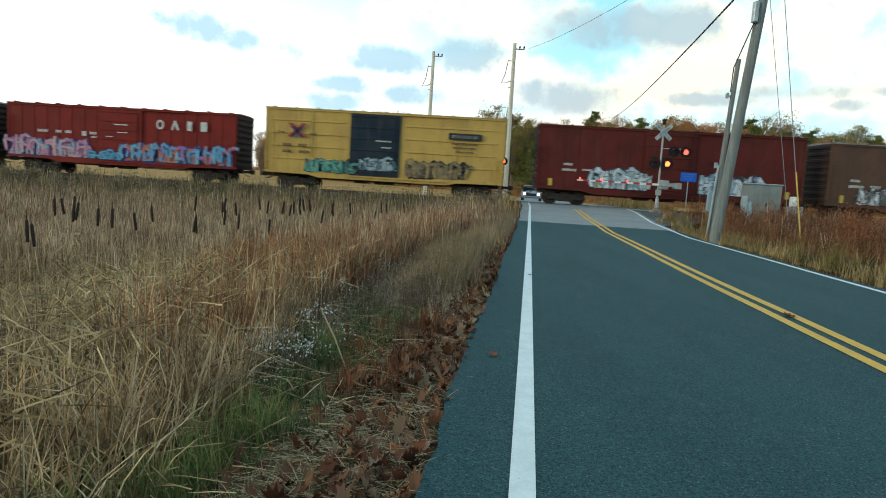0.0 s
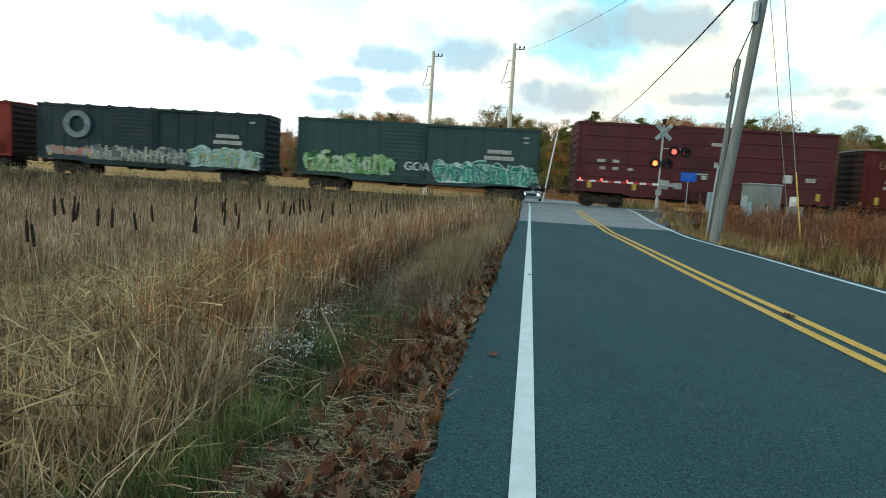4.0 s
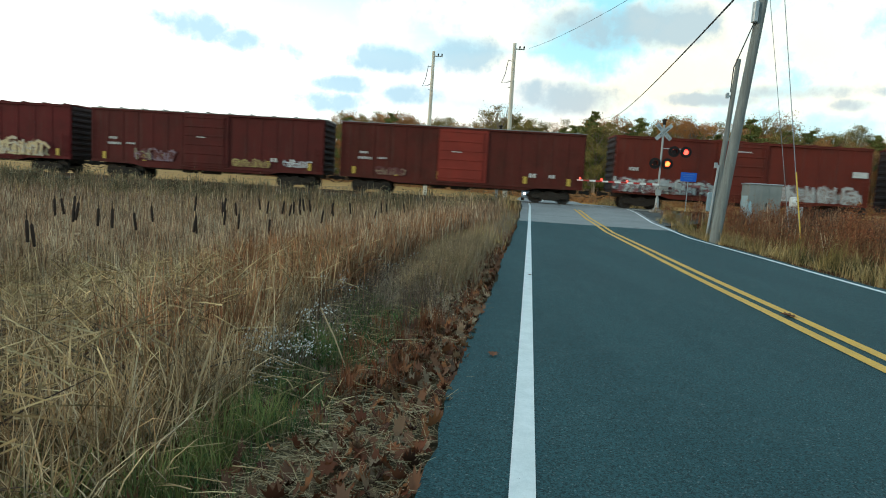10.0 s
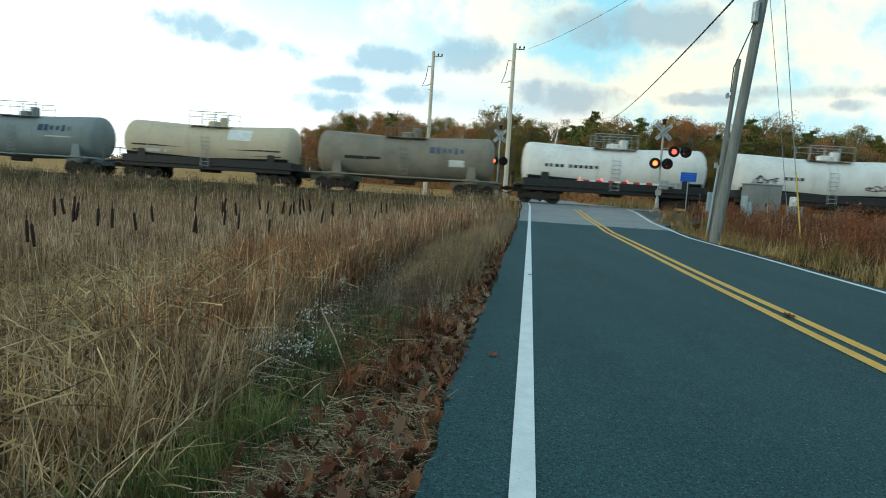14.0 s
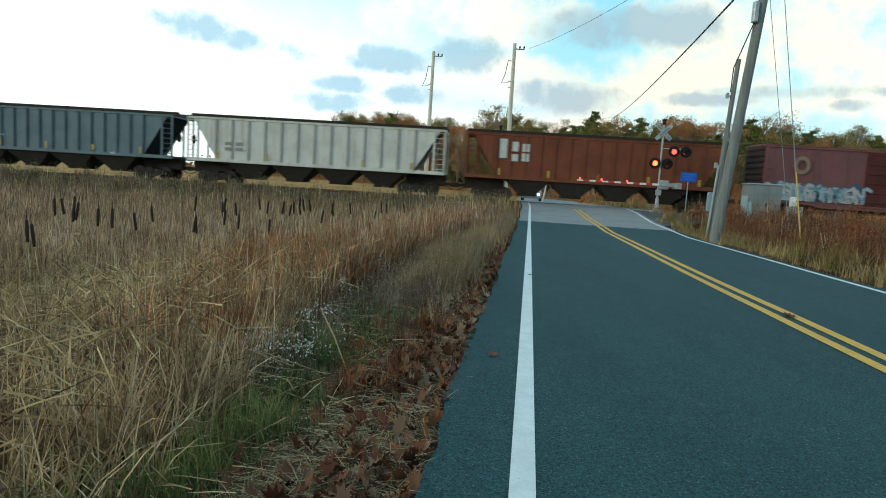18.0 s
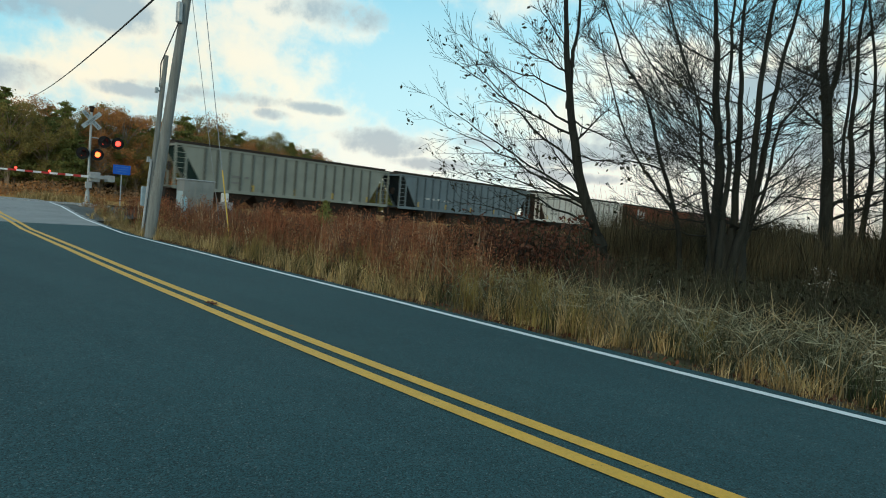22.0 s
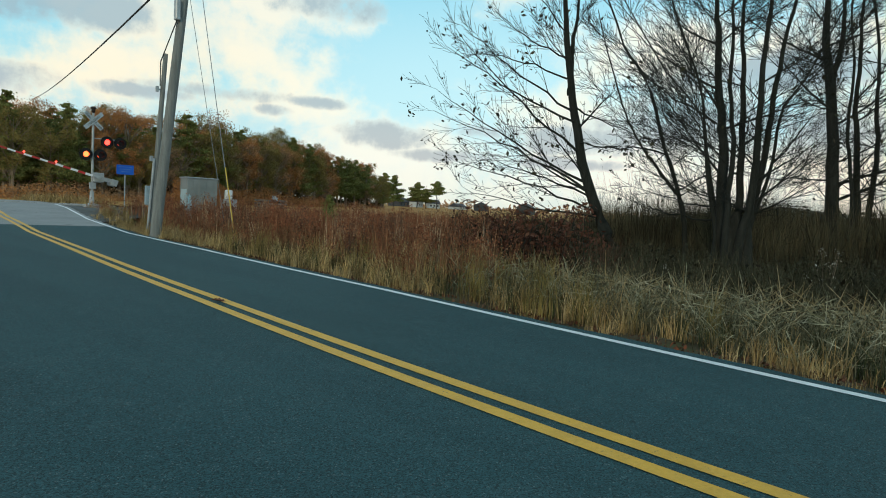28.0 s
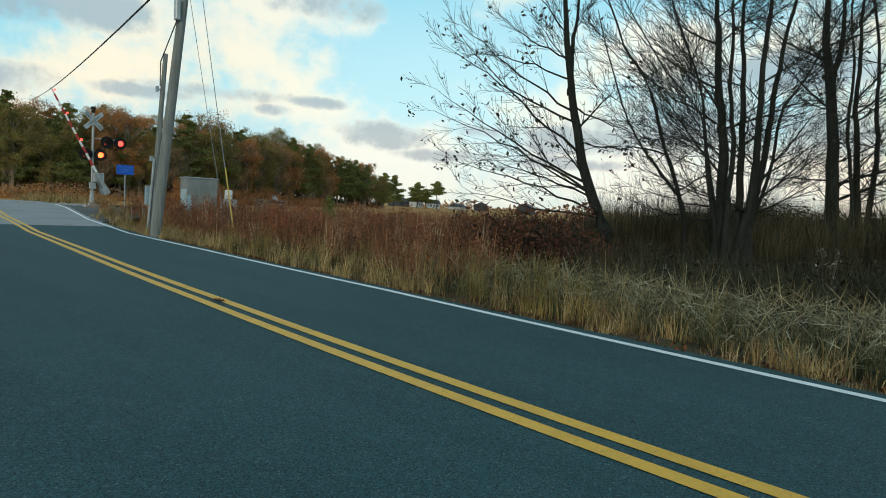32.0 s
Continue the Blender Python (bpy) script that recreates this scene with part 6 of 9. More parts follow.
# ---- motion ----
def motions():
    for car, s0 in MOVERS:
        rows = []
        for k in range(9):
            t = 4.0 * k
            x, y = track_xy(s0 + 0.22 + SPEED * t)
            rows.append((t, pose(x, y, RAIL_TOP, 0, 0, -math.degrees(A0))))
        walk(car, rows)
    half = 0.5518
    for lens, at, phase in FLASHERS:
        t, right_on, rows = 0.7738 - 2 * half, True, []
        now = 0.0 if phase == 1 else 180.0
        rows.append((0.0, pose(*at, 0, 0, now)))
        t += half
        right_on = False
        while t < 31.9:
            want = 0.0 if (right_on == (phase == 1)) else 180.0
            f = round(t * FPS)
            if f > 1:
                rows.append(((f - 1) / FPS, pose(*at, 0, 0, now)))
                for k in (1, 2):
                    rows.append(((f - 1 + k) / FPS, pose(*at, 0, 0, now + (want - now) * k * 85 / 180)))
                rows.append(((f + 2) / FPS, pose(*at, 0, 0, want)))
            now = want
            t += half
            right_on = not right_on
        rows.append((32.0, pose(*at, 0, 0, now)))
        walk(lens, rows)
    lift = [(0, 0), (26.6, 0), (27.0, 1.5), (27.5, 7), (28, 15.5), (28.5, 23.5), (29, 30), (29.5, 36), (30, 42), (30.5, 47.5), (31, 52.5), (31.5, 58), (32, 62.5)]
    for arm in GATES:
        walk(arm, [(t, pose(0.28, 0, 1.58, 0, a, 0)) for t, a in lift])


# ---- plants ----
def foliage(name, colours, rough=0.9, trans=0.0, clump=0.0):
    m = bpy.data.materials.new(name)
    m.use_nodes = True
    N = Nodes(m.node_tree)
    b = N.add("ShaderNodeBsdfPrincipled")
    r = N.add("ShaderNodeNewGeometry").outputs["Random Per Island"]
    col = N.ramp(r, [(i / max(1, len(colours) - 1), c) for i, c in enumerate(colours)])
    v = N.add("ShaderNodeTexCoord").outputs["Object"]
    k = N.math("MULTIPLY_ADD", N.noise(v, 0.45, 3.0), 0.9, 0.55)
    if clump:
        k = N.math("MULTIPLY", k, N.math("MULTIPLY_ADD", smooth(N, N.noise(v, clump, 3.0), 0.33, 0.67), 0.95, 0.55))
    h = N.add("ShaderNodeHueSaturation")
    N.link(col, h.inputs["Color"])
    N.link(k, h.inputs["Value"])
    N.link(h.outputs[0], b.inputs["Base Color"])
    b.inputs["Roughness"].default_value = rough
    b.inputs["Specular IOR Level"].default_value = 0.07
    out = N.add("ShaderNodeOutputMaterial")
    if trans:
        t = N.add("ShaderNodeBsdfTranslucent")
        N.link(h.outputs[0], t.inputs[0])
        mx = N.add("ShaderNodeMixShader")
        mx.inputs[0].default_value = trans
        N.link(b.outputs[0], mx.inputs[1])
        N.link(t.outputs[0], mx.inputs[2])
        N.link(mx.outputs[0], out.inputs[0])
    else:
        N.link(b.outputs[0], out.inputs[0])
    return m


RNG = np.random.default_rng(7)


def blades(name, x, y, h, w, lean, material, label, category, levels=3, kink=0.0, base=None):
    """Many grass blades or reeds: each a narrow tapering strip that leans and bends."""
    n = len(x)
    if n == 0:
        return
    z = (ground_z(x, y) if base is None else base) - 0.02
    th, ph = RNG.uniform(0, 2 * np.pi, n), RNG.uniform(0, 2 * np.pi, n)
    L = np.abs(RNG.normal(lean, lean * 0.6, n))
    L = np.where(RNG.random(n) < kink, L + RNG.uniform(0.5, 1.6, n), L)
    L = np.clip(L, 0, 1.9)
    V = np.zeros((n, levels * 2, 3))
    for i in range(levels):
        t = i / (levels - 1)
        # bend grows along the blade, its length is kept
        ang = L * t
        r = h * np.where(L > 1e-3, (1 - np.cos(ang)) / np.maximum(L, 1e-3), 0.0)
        zz = h * np.where(L > 1e-3, np.sin(ang) / np.maximum(L, 1e-3), t)
        hw = w * 0.5 * (1.0 - 0.85 * t ** 2)
        cx, cy = x + r * np.cos(ph), y + r * np.sin(ph)
        for q, sg in ((0, -1), (1, 1)):
            V[:, 2 * i + q, 0] = cx + sg * hw * np.cos(th)
            V[:, 2 * i + q, 1] = cy + sg * hw * np.sin(th)
            V[:, 2 * i + q, 2] = z + zz
    base_i = (np.arange(n) * levels * 2)[:, None]
    Q = np.concatenate([base_i + np.array([2 * i, 2 * i + 1, 2 * i + 3, 2 * i + 2])[None] for i in range(levels - 1)], 1).reshape(-1, 4)
    return tagged(new(name, raw_mesh(name, V.reshape(-1, 3), Q, material)), label, category, kind="stuff")


def tufted(x, y, size, per):
    """Draws random places together into tufts."""
    n = max(1, len(x) // per)
    i = RNG.integers(0, n, len(x))
    r = np.abs(RNG.normal(0, size, len(x)))
    t = RNG.uniform(0, 2 * np.pi, len(x))
    return x[:n][i] + r * np.cos(t), y[:n][i] + r * np.sin(t), RNG.uniform(0.35, 1.25, n)[i]


def scatter_road(n, s0, s1, o0, o1, side):
    """Random places in road coordinates beside the pavement."""
    s, d = RNG.uniform(s0, s1, n), RNG.uniform(o0, o1, n)
    o = np.where(side < 0, line_o("L", s) - 0.46 - d, line_o("R", s) + 0.24 + d)
    x, y = s * RU[0] + o * RN[0], s * RU[1] + o * RN[1]
    w = x * TN[0] + y * TN[1] - TRACK
    ok = w < -3.6
    return x[ok], y[ok], d[ok], s[ok]


def patches(x, y, scale, seed=0.0):
    """A smooth wandering value between 0 and 1."""
    return 0.5 + 0.25 * np.sin(x * scale + 1.3 * seed + 0.8 * np.sin(y * scale * 0.7)) + 0.25 * np.sin(y * scale * 1.31 + seed + 0.9 * np.sin(x * scale * 0.63))


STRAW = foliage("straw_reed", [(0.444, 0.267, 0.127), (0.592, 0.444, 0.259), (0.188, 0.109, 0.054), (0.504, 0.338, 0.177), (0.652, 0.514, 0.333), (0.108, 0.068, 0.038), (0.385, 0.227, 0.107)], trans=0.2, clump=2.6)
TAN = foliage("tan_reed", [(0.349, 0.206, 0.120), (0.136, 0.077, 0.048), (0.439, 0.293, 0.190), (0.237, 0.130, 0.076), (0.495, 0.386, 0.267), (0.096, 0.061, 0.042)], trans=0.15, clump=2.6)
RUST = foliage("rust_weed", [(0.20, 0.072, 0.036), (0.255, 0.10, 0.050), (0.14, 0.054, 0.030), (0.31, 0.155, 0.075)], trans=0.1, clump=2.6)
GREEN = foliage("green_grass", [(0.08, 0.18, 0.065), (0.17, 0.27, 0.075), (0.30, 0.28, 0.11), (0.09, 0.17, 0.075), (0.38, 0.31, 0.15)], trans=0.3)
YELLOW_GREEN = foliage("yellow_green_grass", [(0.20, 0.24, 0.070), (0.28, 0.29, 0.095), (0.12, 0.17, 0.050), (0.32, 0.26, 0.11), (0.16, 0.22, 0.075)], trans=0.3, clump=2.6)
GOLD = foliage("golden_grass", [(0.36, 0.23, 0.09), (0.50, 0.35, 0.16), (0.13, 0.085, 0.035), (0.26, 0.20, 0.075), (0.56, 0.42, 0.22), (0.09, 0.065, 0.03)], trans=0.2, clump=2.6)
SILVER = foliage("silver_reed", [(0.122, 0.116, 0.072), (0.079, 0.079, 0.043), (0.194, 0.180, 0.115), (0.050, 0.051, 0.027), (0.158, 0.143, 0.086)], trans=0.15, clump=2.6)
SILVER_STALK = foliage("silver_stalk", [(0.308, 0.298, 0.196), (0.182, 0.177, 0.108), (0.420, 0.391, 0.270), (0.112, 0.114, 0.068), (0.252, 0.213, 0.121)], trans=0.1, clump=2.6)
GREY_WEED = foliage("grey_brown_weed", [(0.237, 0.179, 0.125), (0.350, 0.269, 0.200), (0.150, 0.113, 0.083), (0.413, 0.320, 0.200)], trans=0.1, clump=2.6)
# NEEDLES and OLIVE carry the low sun on the far wood in their colour
NEEDLES = foliage("pine_needles", [(0.115, 0.140, 0.044), (0.17, 0.185, 0.056), (0.23, 0.205, 0.064), (0.085, 0.108, 0.038)])
OLIVE = foliage("olive_leaves", [(0.20, 0.165, 0.050), (0.27, 0.205, 0.064), (0.15, 0.135, 0.044), (0.31, 0.21, 0.074)])
RUSSET = foliage("russet_leaves", [(0.370, 0.160, 0.060), (0.475, 0.218, 0.078), (0.277, 0.128, 0.055), (0.554, 0.282, 0.098)])
DULL = foliage("dull_brown_leaves", [(0.350, 0.201, 0.106), (0.463, 0.275, 0.144), (0.250, 0.149, 0.083)])
LITTER = foliage("fallen_leaves", [(0.25, 0.096, 0.045), (0.080, 0.036, 0.024), (0.19, 0.095, 0.055), (0.13, 0.045, 0.026), (0.30, 0.22, 0.14), (0.050, 0.030, 0.023), (0.31, 0.125, 0.052), (0.11, 0.060, 0.040), (0.20, 0.14, 0.085)])
DULL_LITTER = foliage("dull_fallen_leaves", [(0.11, 0.050, 0.030), (0.065, 0.036, 0.024), (0.15, 0.085, 0.050), (0.045, 0.030, 0.022), (0.17, 0.060, 0.030), (0.20, 0.13, 0.075)])
PALE_STRAW = foliage("pale_straw", [(0.44, 0.33, 0.18), (0.56, 0.46, 0.29), (0.24, 0.16, 0.08), (0.48, 0.38, 0.24)], trans=0.15)
# near-black twigs: the shade under the trees is put into the colour
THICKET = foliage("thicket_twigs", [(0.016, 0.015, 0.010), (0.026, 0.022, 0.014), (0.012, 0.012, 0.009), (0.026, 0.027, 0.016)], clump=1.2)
# leaf colours kept dark to hold the shade inside the far wood
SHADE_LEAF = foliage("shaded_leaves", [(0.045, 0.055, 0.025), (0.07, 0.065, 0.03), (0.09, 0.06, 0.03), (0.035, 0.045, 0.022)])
DARK_RUST = foliage("dark_rust", [(0.115, 0.047, 0.03), (0.081, 0.038, 0.027), (0.135, 0.068, 0.041)])
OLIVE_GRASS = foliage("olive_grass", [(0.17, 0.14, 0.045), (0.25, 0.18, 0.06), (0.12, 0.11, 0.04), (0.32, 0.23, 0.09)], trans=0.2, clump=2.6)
WEED_DARK = foliage("dark_dead_weed", [(0.105, 0.072, 0.056), (0.15, 0.10, 0.078), (0.065, 0.048, 0.038), (0.18, 0.135, 0.10), (0.10, 0.085, 0.052)], trans=0.1)
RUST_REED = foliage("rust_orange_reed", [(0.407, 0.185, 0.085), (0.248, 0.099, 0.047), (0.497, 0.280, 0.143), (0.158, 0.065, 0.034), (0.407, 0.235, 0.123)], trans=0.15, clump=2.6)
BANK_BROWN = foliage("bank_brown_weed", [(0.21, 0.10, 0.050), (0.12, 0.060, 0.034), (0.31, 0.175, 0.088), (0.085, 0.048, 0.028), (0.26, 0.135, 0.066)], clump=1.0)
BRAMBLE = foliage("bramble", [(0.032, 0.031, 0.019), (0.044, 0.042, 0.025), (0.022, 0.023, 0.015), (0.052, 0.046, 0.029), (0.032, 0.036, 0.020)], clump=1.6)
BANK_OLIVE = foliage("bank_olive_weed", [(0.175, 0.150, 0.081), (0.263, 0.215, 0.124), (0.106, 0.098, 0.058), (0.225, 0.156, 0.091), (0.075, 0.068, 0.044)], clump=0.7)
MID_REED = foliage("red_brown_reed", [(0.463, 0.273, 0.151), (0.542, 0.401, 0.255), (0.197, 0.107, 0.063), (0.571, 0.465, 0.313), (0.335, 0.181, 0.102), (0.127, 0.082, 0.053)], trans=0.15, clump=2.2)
# near-black stems that paint the shade between the reeds
BED_DARK = foliage("bed_shade_stem", [(0.040, 0.031, 0.019), (0.068, 0.049, 0.029), (0.024, 0.022, 0.015), (0.052, 0.047, 0.029)], clump=2.0)
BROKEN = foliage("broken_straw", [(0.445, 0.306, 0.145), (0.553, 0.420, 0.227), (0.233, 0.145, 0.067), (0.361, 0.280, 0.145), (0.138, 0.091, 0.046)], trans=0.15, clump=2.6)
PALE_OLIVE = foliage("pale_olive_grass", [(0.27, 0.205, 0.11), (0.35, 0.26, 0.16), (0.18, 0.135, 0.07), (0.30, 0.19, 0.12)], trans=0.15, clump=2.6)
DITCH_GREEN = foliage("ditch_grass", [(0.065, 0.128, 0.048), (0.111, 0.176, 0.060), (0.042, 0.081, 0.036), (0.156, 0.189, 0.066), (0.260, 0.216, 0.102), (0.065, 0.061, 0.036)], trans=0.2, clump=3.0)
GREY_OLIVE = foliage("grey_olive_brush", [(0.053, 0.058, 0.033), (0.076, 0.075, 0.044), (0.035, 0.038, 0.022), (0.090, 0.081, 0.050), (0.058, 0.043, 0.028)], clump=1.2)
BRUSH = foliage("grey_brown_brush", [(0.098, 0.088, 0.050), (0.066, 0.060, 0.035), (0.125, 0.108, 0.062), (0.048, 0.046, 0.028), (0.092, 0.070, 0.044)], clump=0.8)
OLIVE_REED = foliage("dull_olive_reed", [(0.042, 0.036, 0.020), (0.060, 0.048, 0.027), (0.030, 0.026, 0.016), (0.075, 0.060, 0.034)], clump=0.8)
PALE_GRASS = foliage("pale_dry_grass", [(0.30, 0.22, 0.11), (0.43, 0.34, 0.20), (0.22, 0.17, 0.08), (0.36, 0.26, 0.12)], trans=0.1)
DARK_GRASS = foliage("dark_green_grass", [(0.04, 0.055, 0.024), (0.06, 0.066, 0.028), (0.03, 0.036, 0.02), (0.075, 0.062, 0.03)], trans=0.1)
FLUFF = mat("white_fluff", (0.62, 0.60, 0.55), (0.5, 0.48, 0.42), 20.0, 0.95)
CATTAIL = mat("cattail_head", (0.035, 0.020, 0.013), (0.022, 0.014, 0.010), 20.0, 0.95)


def stalks(name, x, y, z0, length, pitch, w, material, label, category):
    """Broken stalks lying across one another."""
    n = len(x)
    a, th = RNG.uniform(0, 2 * np.pi, n), RNG.uniform(0, 2 * np.pi, n)
    V = np.zeros((n, 6, 3))
    g = ground_z(x, y)
    for i, t in enumerate((0.0, 0.5, 1.0)):
        r, zz = length * np.cos(pitch) * t, z0 + length * np.sin(pitch) * t - 0.10 * length * t * t
        hw = w * 0.5 * (1 - 0.7 * t * t)
        for q, sg in ((0, -1), (1, 1)):
            V[:, 2 * i + q, 0] = x + r * np.cos(a) + sg * hw * np.sin(a) * np.cos(th)
            V[:, 2 * i + q, 1] = y + r * np.sin(a) - sg * hw * np.cos(a) * np.cos(th)
            V[:, 2 * i + q, 2] = np.maximum(g, g + zz) + sg * hw * np.sin(th) + 0.01
    b = (np.arange(n) * 6)[:, None]
    Q = np.concatenate([b + np.array([0, 1, 3, 2])[None], b + np.array([2, 3, 5, 4])[None]], 1).reshape(-1, 4)
    return tagged(new(name, raw_mesh(name, V.reshape(-1, 3), Q, material)), label, category, kind="stuff")


def bed_edge(s):
    """How far from the pavement the reed bed begins."""
    return np.interp(s, [-20, 1, 3.2, 4.7, 5.7, 8, 11.5, 17, 28], [1.3, 1.3, 1.42, 1.72, 1.92, 1.98, 1.96, 1.65, 1.6])


def make_reeds():
    # close by: upright straw in clumps, and broken stalks lying through it at all angles
    x, y, d, s = scatter_road(24000, 0.6, 11.0, 1.2, 10.5, -1)
    ok = d > bed_edge(s) + 0.30 * patches(x, y, 2.1, 2.0) - 0.12
    x, y, k = tufted(x[ok], y[ok], 0.09, 9)
    blades("reeds", x, y, RNG.uniform(0.35, 0.95, len(x)) * (0.66 + 0.35 * k) * np.interp(x * RU[0] + y * RU[1], [2.0, 7.0], [0.8, 1.0]), RNG.uniform(0.008, 0.018, len(x)), 0.26, STRAW, "tangled straw-coloured dead reeds", "reeds", 5, kink=0.5)
    x, y, d, s = scatter_road(3600, 4.2, 12.0, 1.3, 3.6, -1)
    ok = (d > bed_edge(s) + 0.08) & (d < bed_edge(s) + 1.1)
    x, y, k = tufted(x[ok], y[ok], 0.10, 8)
    blades("reeds", x, y, RNG.uniform(0.5, 0.95, len(x)) * (0.75 + 0.3 * k), RNG.uniform(0.008, 0.018, len(x)), 0.2, RUST_REED, "rust-orange reeds along the edge of the bed", "reeds", 4, kink=0.3)
    # reeds bent over the edge of the ditch
    x, y, d, s = scatter_road(9000, 2.0, 6.5, 1.1, 2.6, -1)
    ok = (d > bed_edge(s) - 0.12) & (d < bed_edge(s) + 0.5)
    x, y, k = tufted(x[ok], y[ok], 0.07, 9)
    blades("reeds", x, y, RNG.uniform(0.28, 0.7, len(x)) * (0.7 + 0.3 * k), RNG.uniform(0.006, 0.013, len(x)), 0.6, STRAW, "golden dead reeds bent over the ditch", "reeds", 5, kink=0.5)
    # low dark layer added for the shade in the gaps of the bed
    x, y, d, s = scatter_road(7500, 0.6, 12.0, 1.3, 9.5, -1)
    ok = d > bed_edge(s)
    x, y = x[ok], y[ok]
    blades("shade_litter", x, y, RNG.uniform(0.10, 0.40, len(x)), RNG.uniform(0.010, 0.022, len(x)), 0.7, BED_DARK, "dark stems standing in for shade at the foot of the reeds", "reeds", 3, kink=0.5)
    x, y, d, s = scatter_road(14000, 0.6, 11.0, 1.2, 9.0, -1)
    ok = d > bed_edge(s) + 0.1
    x, y = x[ok], y[ok]
    stalks("broken_reeds", x, y, RNG.uniform(0.08, 0.72, len(x)), RNG.uniform(0.14, 0.52, len(x)), RNG.uniform(-0.9, 0.9, len(x)), RNG.uniform(0.006, 0.015, len(x)), BROKEN, "pale broken reed stalks lying across the bed", "reeds")
    # darker stalks laid low, so the gaps of the bed look shaded
    x, y, d, s = scatter_road(2600, 0.6, 11.0, 1.3, 9.0, -1)
    ok = d > bed_edge(s)
    x, y = x[ok], y[ok]
    stalks("broken_reeds", x, y, RNG.uniform(0.02, 0.4, len(x)), RNG.uniform(0.3, 0.8, len(x)), RNG.uniform(-0.3, 0.8, len(x)), RNG.uniform(0.009, 0.018, len(x)), WEED_DARK, "dark broken stalks for the shaded gaps low in the reed bed", "reeds")
    # greenish-grey blades low down, near the eye
    x, y, d, s = scatter_road(1800, 1.6, 5.0, 1.5, 4.5, -1)
    x, y, k = tufted(x, y, 0.12, 14)
    blades("reeds", x, y, RNG.uniform(0.2, 0.5, len(x)), RNG.uniform(0.006, 0.013, len(x)), 0.7, SILVER, "grey-green bent reed blades", "reeds", 4, kink=0.4)
    # the bed goes on behind the eye
    x, y, d, s = scatter_road(16000, -14.0, 0.8, 1.0, 9.0, -1)
    x, y, k = tufted(x, y, 0.14, 12)
    blades("reeds", x, y, RNG.uniform(0.45, 1.0, len(x)) * (0.75 + 0.3 * k), RNG.uniform(0.012, 0.026, len(x)), 0.25, STRAW, "tangled straw-coloured dead reeds", "reeds", 3, kink=0.25)
    x, y, d, s = scatter_road(3500, -14.0, 1.2, 0.1, 1.2, -1)
    blades("verge_grass", x, y, RNG.uniform(0.08, 0.35, len(x)), RNG.uniform(0.005, 0.012, len(x)), 0.6, OLIVE_GRASS, "low olive and brown verge grass", "grass", 3)
    # middle of the bed
    x, y, d, s = scatter_road(28000, 8.5, 21.0, 1.5, 19.0, -1)
    ok = (patches(x, y, 0.8, 1.0) > RNG.uniform(0.0, 0.5, len(x))) & (d > bed_edge(s) + 0.2 * patches(x, y, 2.0, 4.0))
    x, y, k = tufted(x[ok], y[ok], 0.16, 10)
    blades("reeds", x, y, RNG.uniform(0.6, 1.05, len(x)) * (0.8 + 0.28 * k), RNG.uniform(0.016, 0.034, len(x)), 0.25, MID_REED, "dense tan dead reeds", "reeds", 3, kink=0.22)
    x, y, d, s = scatter_road(11000, 8.0, 24.0, 1.4, 4.6, -1)
    ok = d > bed_edge(s) + 0.05
    x, y, k = tufted(x[ok], y[ok], 0.2, 14)
    blades("reeds", x, y, RNG.uniform(0.5, 0.95, len(x)) * (0.8 + 0.3 * k), RNG.uniform(0.012, 0.026, len(x)), 0.28, RUST_REED, "rust-orange dead reeds near the verge", "reeds", 3, kink=0.2)
    x, y, d, s = scatter_road(4500, 9.0, 22.0, 1.6, 18.0, -1)
    ok = d > bed_edge(s) + 0.2
    x, y = x[ok], y[ok]
    stalks("broken_reeds", x, y, RNG.uniform(0.2, 0.7, len(x)), RNG.uniform(0.2, 0.5, len(x)), RNG.uniform(-0.3, 0.7, len(x)), RNG.uniform(0.010, 0.020, len(x)), MID_REED, "pale broken reed stalks lying across the bed", "reeds")
    # out to the track
    x, y, d, s = scatter_road(30000, 18.0, 41.0, 1.0, 40.0, -1)
    x, y, k = tufted(x, y, 0.3, 10)
    blades("reeds", x, y, RNG.uniform(0.6, 1.0, len(x)) * (0.75 + 0.3 * k), RNG.uniform(0.025, 0.055, len(x)), 0.22, TAN, "brown reed bed reaching to the track", "reeds", 3)
    x, y, d, s = scatter_road(12000, 20.0, 42.0, 2.0, 40.0, -1)
    ok = patches(x, y, 0.22, 3.0) > RNG.uniform(0.2, 0.7, len(x))
    x, y = x[ok], y[ok]
    blades("reeds", x, y, RNG.uniform(0.8, 1.25, len(x)), RNG.uniform(0.02, 0.04, len(x)), 0.15, STRAW, "paler reed tops among the brown", "reeds", 3)
    # shaggy brush on the bank of the track
    n = 24000
    ts, tw = RNG.uniform(-70, 1.0, n), RNG.uniform(-7.5, -3.2, n)
    x, y = track_xy(ts, tw)
    x, y, k = tufted(x, y, 0.5, 50)
    h = RNG.uniform(0.35, 1.0, n) * (0.5 + 0.7 * k)
    blades("bank_weeds", x, y, h, RNG.uniform(0.015, 0.04, n), 0.45, BANK_OLIVE, "shaggy olive-brown weeds on the track bank", "weeds", 3)
    q = np.repeat(np.arange(n), 2)
    V, Q = leaf_quads(np.stack([x[q] + RNG.normal(0, 0.12, 2 * n), y[q] + RNG.normal(0, 0.12, 2 * n), ground_z(x[q], y[q]) + h[q] * RNG.uniform(0.3, 1.05, 2 * n)], 1), 0.055)
    tagged(new("bank_brush", raw_mesh("bank_brush", V, Q, BANK_OLIVE)), "dull olive brush on the track bank", "brush", kind="stuff")
    n = 5000
